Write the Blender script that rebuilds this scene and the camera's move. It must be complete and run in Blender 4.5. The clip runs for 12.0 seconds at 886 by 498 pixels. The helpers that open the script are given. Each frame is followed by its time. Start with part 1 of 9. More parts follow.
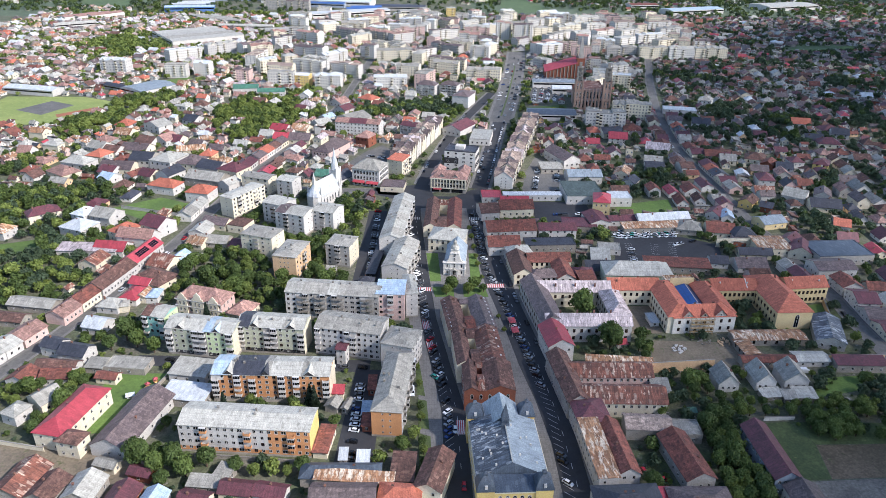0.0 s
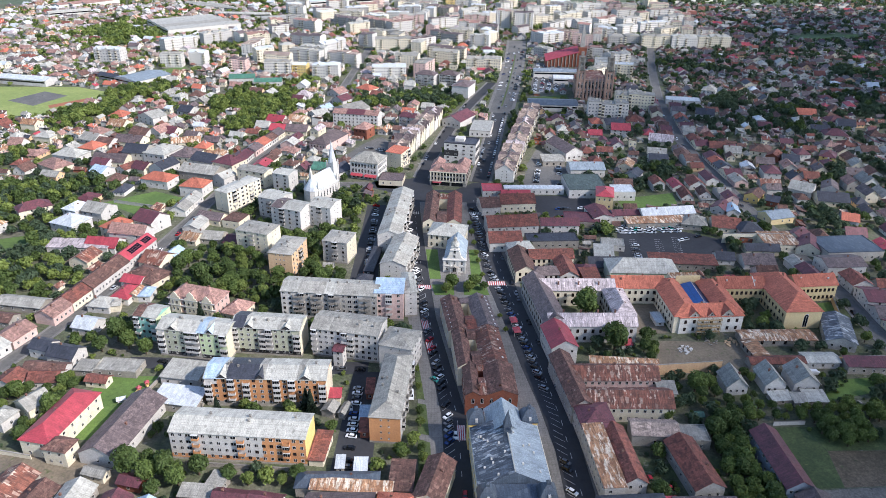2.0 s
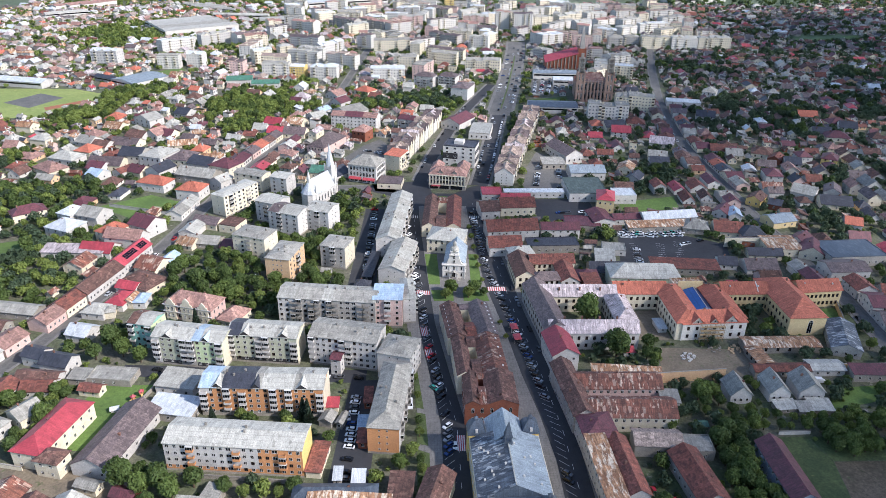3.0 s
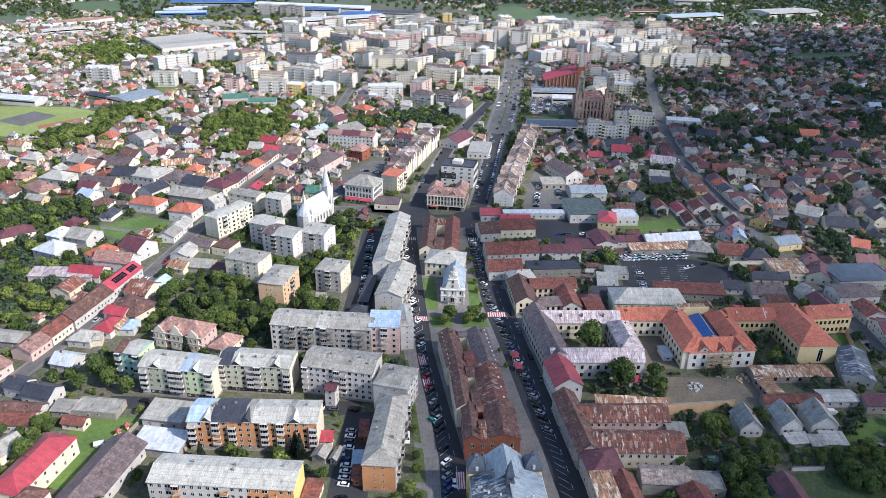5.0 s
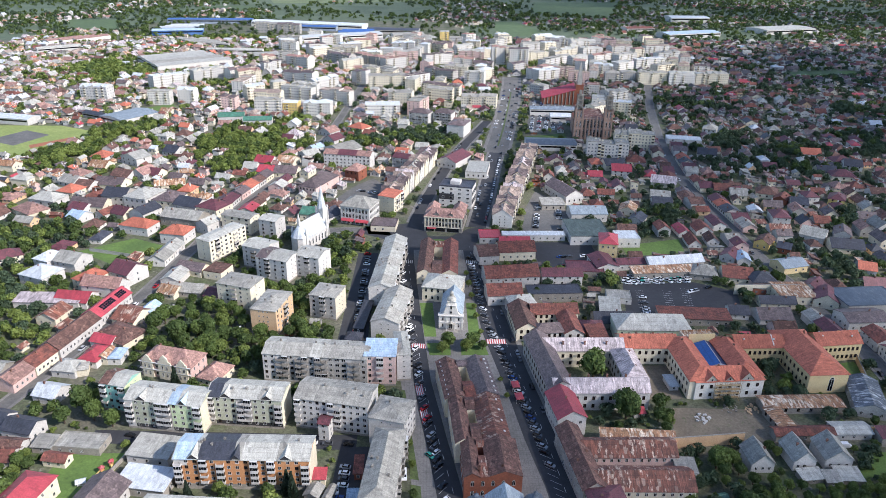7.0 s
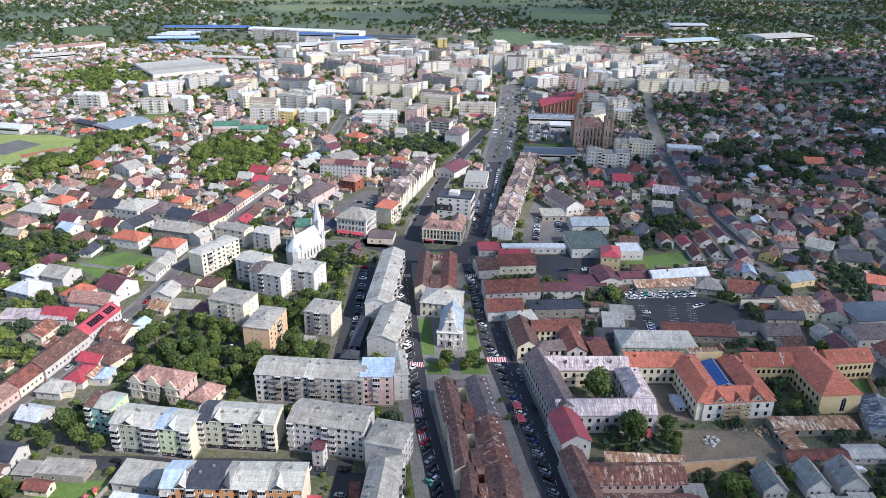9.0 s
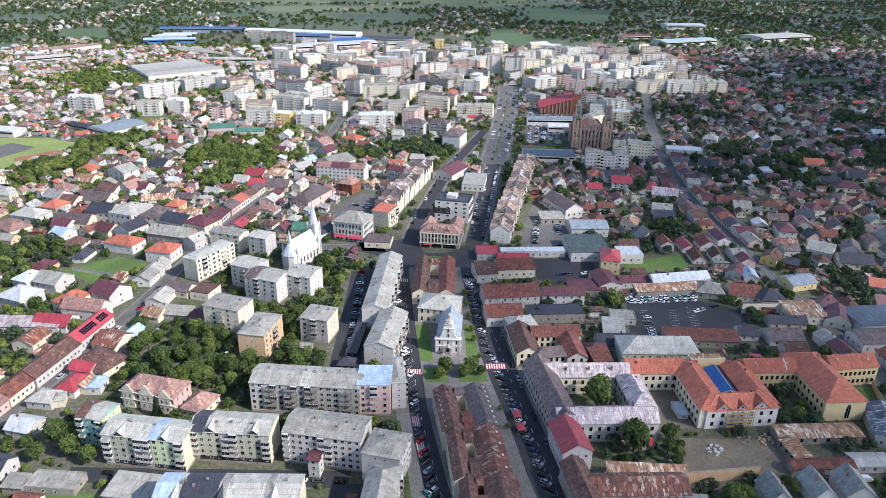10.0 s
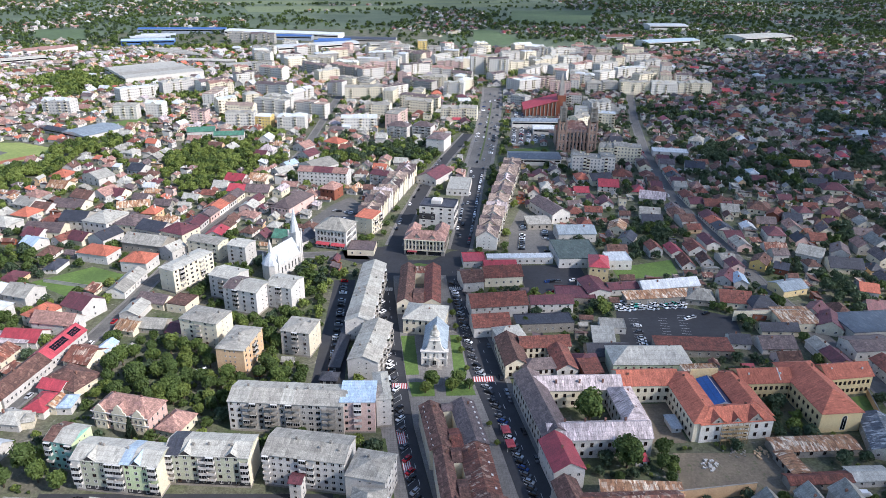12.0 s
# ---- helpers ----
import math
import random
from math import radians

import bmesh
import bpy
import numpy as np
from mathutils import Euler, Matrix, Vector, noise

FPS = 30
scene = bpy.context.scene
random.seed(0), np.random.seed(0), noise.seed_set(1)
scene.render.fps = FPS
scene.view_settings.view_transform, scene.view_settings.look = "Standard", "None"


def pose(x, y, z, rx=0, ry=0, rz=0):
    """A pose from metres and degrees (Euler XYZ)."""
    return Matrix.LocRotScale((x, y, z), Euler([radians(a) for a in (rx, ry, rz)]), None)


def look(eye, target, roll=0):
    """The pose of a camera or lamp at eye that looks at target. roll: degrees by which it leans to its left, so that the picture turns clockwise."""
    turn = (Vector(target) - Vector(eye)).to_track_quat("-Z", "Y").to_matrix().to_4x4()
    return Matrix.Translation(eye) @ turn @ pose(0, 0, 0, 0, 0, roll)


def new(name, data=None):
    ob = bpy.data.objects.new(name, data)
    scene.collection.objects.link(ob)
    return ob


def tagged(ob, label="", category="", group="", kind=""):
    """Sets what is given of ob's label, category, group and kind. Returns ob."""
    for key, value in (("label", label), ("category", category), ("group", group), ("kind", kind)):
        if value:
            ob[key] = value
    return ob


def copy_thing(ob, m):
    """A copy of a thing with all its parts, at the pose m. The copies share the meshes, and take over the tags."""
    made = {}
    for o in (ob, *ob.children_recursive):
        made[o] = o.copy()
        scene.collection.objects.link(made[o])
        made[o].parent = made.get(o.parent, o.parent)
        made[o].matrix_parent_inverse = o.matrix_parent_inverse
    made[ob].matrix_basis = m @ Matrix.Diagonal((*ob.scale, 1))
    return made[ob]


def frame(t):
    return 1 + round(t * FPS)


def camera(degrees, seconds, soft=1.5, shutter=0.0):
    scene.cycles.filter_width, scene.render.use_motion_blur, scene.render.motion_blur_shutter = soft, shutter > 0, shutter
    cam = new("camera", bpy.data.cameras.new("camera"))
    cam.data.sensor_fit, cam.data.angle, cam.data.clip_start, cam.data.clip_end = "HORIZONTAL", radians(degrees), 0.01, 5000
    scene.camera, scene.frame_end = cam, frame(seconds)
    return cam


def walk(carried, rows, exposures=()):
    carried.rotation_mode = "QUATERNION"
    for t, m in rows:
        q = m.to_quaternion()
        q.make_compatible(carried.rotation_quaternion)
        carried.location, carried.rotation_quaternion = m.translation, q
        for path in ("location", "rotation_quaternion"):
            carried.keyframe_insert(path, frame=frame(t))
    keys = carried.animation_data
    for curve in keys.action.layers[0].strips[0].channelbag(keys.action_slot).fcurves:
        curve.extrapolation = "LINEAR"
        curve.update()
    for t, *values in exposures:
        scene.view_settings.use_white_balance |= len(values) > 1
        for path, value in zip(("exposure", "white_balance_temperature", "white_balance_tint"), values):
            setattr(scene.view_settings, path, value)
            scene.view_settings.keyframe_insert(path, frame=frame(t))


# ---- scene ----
cam = camera(63.6, 12.0, 0.85)
PATH = [
    (0, (-0.392, 7.676, 183.037), (-0.352, 9.48, 182.176), 0.8),
    (0.5, (-0.425, 10.3, 183.03), (-0.385, 12.098, 182.155), 0.8),
    (1, (-0.424, 12.932, 183.046), (-0.383, 14.725, 182.162), 0.8),
    (1.5, (-0.439, 15.549, 183.06), (-0.398, 17.34, 182.172), 0.8),
    (2, (-0.48, 18.155, 183.056), (-0.438, 19.945, 182.165), 0.8),
    (2.5, (-0.529, 20.829, 183.066), (-0.485, 22.619, 182.176), 0.8),
    (3, (-0.547, 23.535, 183.069), (-0.502, 25.326, 182.179), 0.8),
    (5, (-0.633, 34.47, 182.954), (-0.582, 36.279, 182.102), 0.9),
    (5.5, (-0.661, 37.204, 182.937), (-0.608, 39.017, 182.096), 0.9),
    (6, (-0.671, 39.953, 182.946), (-0.616, 41.771, 182.114), 0.9),
    (6.5, (-0.637, 42.74, 182.952), (-0.581, 44.562, 182.129), 0.8),
    (7, (-0.612, 45.556, 182.941), (-0.554, 47.383, 182.128), 0.9),
    (9, (-0.685, 56.736, 182.639), (-0.621, 58.57, 181.842), 0.9),
    (9.5, (-0.64, 59.558, 182.594), (-0.573, 61.391, 181.798), 0.9),
    (10, (-0.571, 62.326, 182.563), (-0.501, 64.159, 181.768), 0.8),
    (10.5, (-0.527, 65.082, 182.562), (-0.441, 66.915, 181.766), 0.9),
    (11, (-0.556, 67.868, 182.57), (-0.459, 69.7, 181.774), 0.9),
    (11.5, (-0.59, 70.603, 182.584), (-0.483, 72.435, 181.789), 0.9),
    (12, (-0.643, 73.393, 182.601), (-0.529, 75.225, 181.806), 0.9),
]
walk(cam, [(t, look(eye, target, roll)) for t, eye, target, roll in PATH])

# ---- daylight
SUN_EL, SUN_FROM = 38.0, (0.875, -0.484)
EXPOSURE = 0.7
world = bpy.data.worlds.new("sky")
scene.world = world
world.use_nodes = True
wn = world.node_tree.nodes
sky = wn.new("ShaderNodeTexSky")
sky.sky_type, sky.sun_disc = "NISHITA", False
sky.sun_elevation, sky.sun_rotation = radians(SUN_EL), math.atan2(SUN_FROM[0], SUN_FROM[1])
sky.dust_density, sky.air_density, sky.ozone_density = 0.6, 1.0, 2.0
wn["Background"].inputs["Strength"].default_value = 0.15
world.node_tree.links.new(sky.outputs[0], wn["Background"].inputs["Color"])
sun_data = bpy.data.lights.new("sun", "SUN")
sun_data.energy, sun_data.angle, sun_data.color = 3.9, radians(1.2), (1.0, 0.965, 0.92)
sun = new("sun", sun_data)
sun_dir = Vector((SUN_FROM[0] * math.cos(radians(SUN_EL)), SUN_FROM[1] * math.cos(radians(SUN_EL)), math.sin(radians(SUN_EL))))
sun.matrix_world = look(sun_dir * 900, (0, 0, 0))
scene.view_settings.exposure = EXPOSURE
scene.view_settings.use_white_balance = True
scene.view_settings.white_balance_temperature, scene.view_settings.white_balance_tint = 6380, 14.5


# ---- materials
def lin(c):
    return tuple(((v / 255 + 0.055) / 1.055) ** 2.4 if v > 10 else v / 255 / 12.92 for v in c) + (1.0,)


def mat(name, c1, c2=None, rough=0.85, metal=0.0, big=0.12, fine=2.5, bump=0.15, seam=0.0, axis=0, stain=None, amount=0.5, vary=0.25, island=False, grit=0.35, row=0.0, streak=0.0, patch=None):
    """A weathered surface: two colours in broad patches, a stain colour, fine grit, seams along one axis, and a shift from thing to thing."""
    m = bpy.data.materials.new(name)
    m.use_nodes = True
    nt = m.node_tree
    n, link = nt.nodes, nt.links.new
    bsdf = n["Principled BSDF"]
    bsdf.inputs["Roughness"].default_value, bsdf.inputs["Metallic"].default_value = rough, metal
    tc = n.new("ShaderNodeTexCoord")
    oi = n.new("ShaderNodeObjectInfo")
    geo = n.new("ShaderNodeNewGeometry")
    rnd = geo.outputs["Random Per Island"] if island else oi.outputs["Random"]
    shift = n.new("ShaderNodeVectorMath")
    shift.operation = "ADD"
    spread = n.new("ShaderNodeMath")
    spread.operation = "MULTIPLY"
    spread.inputs[1].default_value = 0.0 if island else 90.0
    link(rnd, spread.inputs[0])
    link(tc.outputs["Object"], shift.inputs[0])
    link(spread.outputs[0], shift.inputs[1])

    def noise_at(scale, detail, rough_=0.6):
        t = n.new("ShaderNodeTexNoise")
        t.inputs["Scale"].default_value, t.inputs["Detail"].default_value, t.inputs["Roughness"].default_value = scale, detail, rough_
        link(shift.outputs[0], t.inputs["Vector"])
        return t.outputs["Fac"]

    def ramp(src, a, b):
        r = n.new("ShaderNodeMapRange")
        r.inputs["From Min"].default_value, r.inputs["From Max"].default_value = a, b
        link(src, r.inputs["Value"])
        return r.outputs[0]

    def mix(fac, a, b, kind="MIX"):
        x = n.new("ShaderNodeMix")
        x.data_type, x.blend_type = "RGBA", kind
        for sock, v in ((x.inputs[0], fac), (x.inputs[6], a), (x.inputs[7], b)):
            if isinstance(v, (float, int, tuple)):
                sock.default_value = v
            else:
                link(v, sock)
        return x.outputs[2]

    c = mix(ramp(noise_at(big, 4), 0.35, 0.65), lin(c1), lin(c2 or c1))
    if stain and streak > 0.5:  # wear that runs down the slope
        sv = n.new("ShaderNodeVectorMath")
        sv.operation = "MULTIPLY"
        sv.inputs[1].default_value = (1.0, 0.3, 0.3)
        link(shift.outputs[0], sv.inputs[0])
        sw = n.new("ShaderNodeTexNoise")
        sw.inputs["Scale"].default_value, sw.inputs["Detail"].default_value, sw.inputs["Roughness"].default_value = 0.8, 6, 0.65
        link(sv.outputs[0], sw.inputs["Vector"])
        big_patch = n.new("ShaderNodeMath")
        big_patch.operation = "ADD"
        link(sw.outputs["Fac"], big_patch.inputs[0])
        link(ramp(noise_at(0.09, 2), 0.3, 3.2), big_patch.inputs[1])
        c = mix(ramp(big_patch.outputs[0], 0.79 - 0.3 * amount, 0.84 - 0.25 * amount), c, lin(stain))
    elif stain:
        c = mix(ramp(noise_at(big * 4.3, 6, 0.7), 0.72 - 0.3 * amount, 0.82 - 0.25 * amount), c, lin(stain))
    if streak:
        st = n.new("ShaderNodeVectorMath")
        st.operation = "MULTIPLY"
        st.inputs[1].default_value = (1.7, 0.22, 0.22) if axis == 0 else (0.22, 1.7, 0.22)
        link(shift.outputs[0], st.inputs[0])
        sn = n.new("ShaderNodeTexNoise")
        sn.inputs["Scale"].default_value, sn.inputs["Detail"].default_value, sn.inputs["Roughness"].default_value = 1.0, 5, 0.65
        link(st.outputs[0], sn.inputs["Vector"])
        c = mix(streak, c, ramp(sn.outputs["Fac"], 0.3, 0.7), "OVERLAY")
    blot = noise_at(big * 9, 5, 0.7)
    c = mix(grit * 0.8, c, ramp(blot, 0.25, 0.75), "OVERLAY")
    f = noise_at(fine, 5, 0.7)
    c = mix(grit, c, ramp(f, 0.2, 0.8), "OVERLAY")
    height = f
    if patch:  # single sheets, or patches of tiles laid at different times: size across and down, irregularity, strength
        pv = n.new("ShaderNodeVectorMath")
        pv.operation = "MULTIPLY"
        pv.inputs[1].default_value = (1 / patch[0], 1 / patch[1], 1 / patch[1])
        link(shift.outputs[0], pv.inputs[0])
        vor = n.new("ShaderNodeTexVoronoi")
        vor.inputs["Scale"].default_value, vor.inputs["Randomness"].default_value = 1.0, patch[2]
        link(pv.outputs[0], vor.inputs["Vector"])
        tone = n.new("ShaderNodeSeparateColor")
        link(vor.outputs["Color"], tone.inputs[0])
        shade = n.new("ShaderNodeMapRange")
        shade.inputs["To Min"].default_value, shade.inputs["To Max"].default_value = 1 - patch[3], 1 + patch[3] * 0.7
        link(tone.outputs[0], shade.inputs["Value"])
        c = mix(ramp(tone.outputs[1], 0.9, 0.93), c, mix(0.45, c, lin(stain or c1)))
    for every, ax in ((seam, axis), (row, 1 - axis)):
        if every:
            sep = n.new("ShaderNodeSeparateXYZ")
            link(tc.outputs["Object"], sep.inputs[0])
            q = n.new("ShaderNodeMath")
            q.operation = "PINGPONG"
            q.inputs[1].default_value = every / 2
            link(sep.outputs[ax], q.inputs[0])
            line = ramp(q.outputs[0], 0.0, every * 0.12)
            c = mix(0.2, c, line, "MULTIPLY")
            s = n.new("ShaderNodeMath")
            s.operation = "SUBTRACT"
            link(height, s.inputs[0])
            link(line, s.inputs[1])
            height = s.outputs[0]
    hsv = n.new("ShaderNodeHueSaturation")
    link(c, hsv.inputs["Color"])
    v = n.new("ShaderNodeMapRange")
    v.inputs["To Min"].default_value, v.inputs["To Max"].default_value = 1 - vary, 1 + vary
    link(rnd, v.inputs["Value"])
    if patch:
        both = n.new("ShaderNodeMath")
        both.operation = "MULTIPLY"
        link(v.outputs[0], both.inputs[0])
        link(shade.outputs[0], both.inputs[1])
        v = both
    link(v.outputs[0], hsv.inputs["Value"])
    link(hsv.outputs[0], bsdf.inputs["Base Color"])
    if bump:
        b = n.new("ShaderNodeBump")
        b.inputs["Strength"].default_value, b.inputs["Distance"].default_value = bump, 0.05
        link(height, b.inputs["Height"])
        link(b.outputs[0], bsdf.inputs["Normal"])
    return m


WALLS = {k: mat("plaster_" + k, c1, c2, 0.9, big=0.2, stain=s, amount=am, vary=0.1, grit=0.25) for k, c1, c2, s, am in (
    ("white", (194, 190, 184), (178, 175, 170), (136, 133, 128), 0.42),
    ("chalk", (206, 202, 194), (192, 188, 180), (166, 160, 150), 0.3),
    ("olive", (176, 178, 156), (160, 162, 142), (128, 128, 112), 0.4),
    ("lime", (186, 198, 158), (174, 187, 148), (140, 152, 116), 0.3),
    ("teal", (132, 176, 164), (120, 162, 152), (100, 128, 120), 0.3),
    ("cream", (214, 204, 180), (200, 190, 168), (150, 140, 124), 0.35),
    ("butter", (212, 190, 144), (198, 178, 136), (158, 142, 112), 0.35),
    ("yellow", (218, 190, 118), (205, 178, 112), (160, 140, 100), 0.25),
    ("peach", (210, 176, 138), (196, 164, 130), (150, 126, 105), 0.35),
    ("orange", (196, 140, 94), (184, 130, 88), (150, 104, 72), 0.35),
    ("green", (188, 196, 168), (172, 180, 158), (135, 138, 122), 0.4),
    ("grey", (168, 164, 156), (150, 146, 140), (118, 114, 108), 0.45),
    ("pink", (206, 176, 166), (190, 162, 154), (150, 128, 122), 0.4),
    ("brick", (142, 84, 62), (122, 72, 56), (90, 60, 50), 0.4),
    ("dark", (52, 52, 54), (44, 44, 46), (70, 68, 66), 0.3),
    ("cobalt", (84, 120, 172), (74, 108, 158), (100, 118, 140), 0.3),
    ("blue", (146, 156, 168), (132, 142, 154), (110, 118, 128), 0.3),
    ("stone", (154, 128, 114), (136, 114, 102), (92, 80, 74), 0.4),
    ("concrete", (150, 144, 134), (130, 124, 116), (96, 92, 86), 0.5),
)}
ROOFS = {k: mat("roof_" + k, c1, c2, r, me, big=0.25, stain=s, amount=am, seam=se, axis=0, row=ro, bump=0.35, vary=0.16, streak=0.6 if k in ("rust", "tan", "patched", "lavender") else 0.36 if ro and ro < 1 else 0.22, grit=0.5 if ro and ro < 1 else 0.4, patch=(1.3, 0.8, 1.0, 0.08 if k == "orange" else 0.14 if k in ("maroon", "slate") else 0.34) if ro and ro < 1 else (1.1, 2.4, 0.35, 0.1 if k in ("crimson", "white", "zinc", "cobalt", "leaden", "light", "sky") else 0.14 if k == "grey" else 0.24)) for k, c1, c2, s, am, r, me, se, ro in (
    ("grey", (156, 153, 143), (136, 133, 125), (98, 95, 87), 0.4, 0.6, 0.0, 0.6, 2.0),
    ("light", (176, 174, 164), (158, 156, 147), (118, 115, 107), 0.35, 0.5, 0.0, 0.6, 2.0),
    ("white", (198, 202, 204), (182, 187, 190), (150, 152, 152), 0.3, 0.4, 0.0, 0.6, 0),
    ("brown", (106, 76, 67), (84, 62, 56), (142, 112, 98), 0.42, 0.9, 0.0, 0.33, 0.35),
    ("red", (132, 78, 65), (106, 66, 58), (84, 60, 52), 0.5, 0.85, 0.0, 0.33, 0.35),
    ("orange", (184, 107, 85), (168, 97, 77), (150, 86, 68), 0.3, 0.85, 0.0, 0.33, 0.35),
    ("crimson", (170, 68, 76), (154, 62, 70), (126, 52, 58), 0.25, 0.5, 0.0, 0.5, 0),
    ("maroon", (104, 58, 64), (88, 52, 58), (66, 44, 46), 0.3, 0.6, 0.0, 0.4, 0.35),
    ("plum", (106, 92, 90), (92, 80, 80), (72, 62, 62), 0.3, 0.6, 0.0, 0.4, 0.35),
    ("slate", (62, 64, 72), (52, 54, 62), (84, 84, 88), 0.3, 0.55, 0.0, 0.4, 0.4),
    ("blue", (122, 134, 144), (98, 108, 118), (158, 166, 172), 0.5, 0.5, 0.0, 0.6, 1.8),
    ("patched", (86, 93, 102), (70, 77, 86), (172, 176, 178), 0.62, 0.6, 0.0, 0.6, 1.8),
    ("cobalt", (64, 104, 164), (54, 90, 148), (90, 116, 150), 0.3, 0.5, 0.0, 0.6, 0),
    ("zinc", (142, 153, 160), (128, 139, 147), (98, 108, 116), 0.3, 0.5, 0.0, 0.6, 0),
    ("leaden", (74, 84, 96), (62, 72, 84), (100, 108, 116), 0.35, 0.5, 0.0, 0.6, 0),
    ("sky", (168, 188, 204), (152, 172, 190), (186, 192, 196), 0.45, 0.5, 0.0, 0.6, 1.8),
    ("rust", (124, 76, 60), (94, 62, 53), (186, 166, 148), 0.5, 0.75, 0.0, 0.6, 1.6),
    ("tan", (164, 126, 94), (128, 90, 66), (200, 186, 166), 0.65, 0.8, 0.0, 0.6, 1.6),
    ("lavender", (188, 175, 174), (171, 159, 159), (126, 114, 114), 0.4, 0.6, 0.0, 0.5, 1.6),
    ("pinkish", (160, 124, 112), (142, 110, 100), (120, 92, 92), 0.3, 0.7, 0.0, 0.4, 0.4),
    ("beige", (160, 142, 130), (142, 126, 116), (112, 100, 94), 0.4, 0.8, 0.0, 0.4, 0.4),
    ("moss", (78, 90, 86), (66, 78, 76), (96, 104, 100), 0.3, 0.7, 0.0, 0.6, 1.8),
    ("green", (74, 118, 98), (64, 104, 88), (90, 110, 100), 0.3, 0.5, 0.0, 0.5, 0),
)}
GLASS = mat("window_glass", (22, 26, 32), (14, 17, 22), 0.12, vary=0.3, bump=0, grit=0.0)
GLASS.node_tree.nodes["Principled BSDF"].inputs["Specular IOR Level"].default_value = 0.5
FRAME = mat("window_frame", (205, 205, 202), (190, 188, 184), 0.5, bump=0, vary=0.15, grit=0.1)
DARKFRAME = mat("brown_frame", (90, 66, 52), (74, 56, 46), 0.6, bump=0, vary=0.2, grit=0.1)
CONCRETE = mat("concrete", (142, 138, 130), (120, 116, 110), 0.9, stain=(92, 88, 82), amount=0.5)
BRICK = mat("chimney_brick", (124, 88, 74), (104, 78, 68), 0.9, row=0, bump=0.3)
ASPHALT = mat("asphalt", (56, 57, 60), (46, 47, 51), 0.85, big=0.05, fine=3.0, stain=(84, 84, 84), amount=0.25, vary=0.06, grit=0.25)
OLDASPHALT = mat("old_asphalt", (104, 102, 98), (88, 87, 85), 0.9, big=0.06, stain=(70, 69, 67), amount=0.4, vary=0.08)
PAVING = mat("paving", (122, 119, 115), (104, 102, 99), 0.85, big=0.08, seam=1.2, row=1.2, stain=(108, 104, 100), amount=0.4, vary=0.06)
PAINT = mat("road_paint", (214, 214, 210), (190, 190, 186), 0.7, big=0.5, stain=(120, 120, 120), amount=0.4, vary=0.08)
REDPAINT = mat("red_road_paint", (176, 60, 62), (160, 58, 60), 0.7, big=0.5, stain=(110, 70, 70), amount=0.3, vary=0.08)
GRASS = mat("grass", (84, 96, 56), (66, 80, 46), 0.95, big=0.07, fine=1.4, stain=(112, 116, 70), amount=0.35, vary=0.1, grit=0.45)
LAWN = mat("lawn", (88, 112, 52), (74, 96, 46), 0.95, big=0.06, fine=1.5, stain=(118, 130, 74), amount=0.25, vary=0.15, grit=0.35)
PITCH = mat("dry_turf", (138, 148, 84), (120, 134, 72), 0.95, big=0.04, fine=1.2, stain=(156, 156, 104), amount=0.4, vary=0.05, grit=0.3)
SOIL = mat("bare_soil", (128, 116, 98), (108, 98, 84), 0.95, big=0.09, fine=1.2, stain=(84, 92, 58), amount=0.5, vary=0.1)
BARK = mat("bark", (86, 72, 58), (66, 56, 46), 0.95, big=1.0, vary=0.2)
RUBBER = mat("tyre_rubber", (26, 26, 27), None, 0.8, bump=0, vary=0.1)


def leaf_mat(name, c1, c2, island):
    m = mat(name, c1, c2, 0.65, big=0.22, fine=0.9, bump=0.0, vary=0.2, island=island, grit=0.3)
    b = m.node_tree.nodes["Principled BSDF"]
    b.inputs["Specular IOR Level"].default_value = 0.25
    nt = m.node_tree
    thin, both = nt.nodes.new("ShaderNodeBsdfTranslucent"), nt.nodes.new("ShaderNodeMixShader")
    both.inputs[0].default_value = 0.32
    nt.links.new(b.inputs["Base Color"].links[0].from_socket, thin.inputs["Color"])
    nt.links.new(b.outputs[0], both.inputs[1])
    nt.links.new(thin.outputs[0], both.inputs[2])
    nt.links.new(both.outputs[0], nt.nodes["Material Output"].inputs["Surface"])
    return m


LEAF = [leaf_mat("leaves_" + k, a, b, True) for k, a, b in (("deep", (84, 102, 56), (68, 84, 46)), ("mid", (96, 114, 60), (80, 96, 50)), ("light", (112, 126, 66), (94, 108, 54)), ("pine", (48, 62, 48), (40, 54, 42)))]


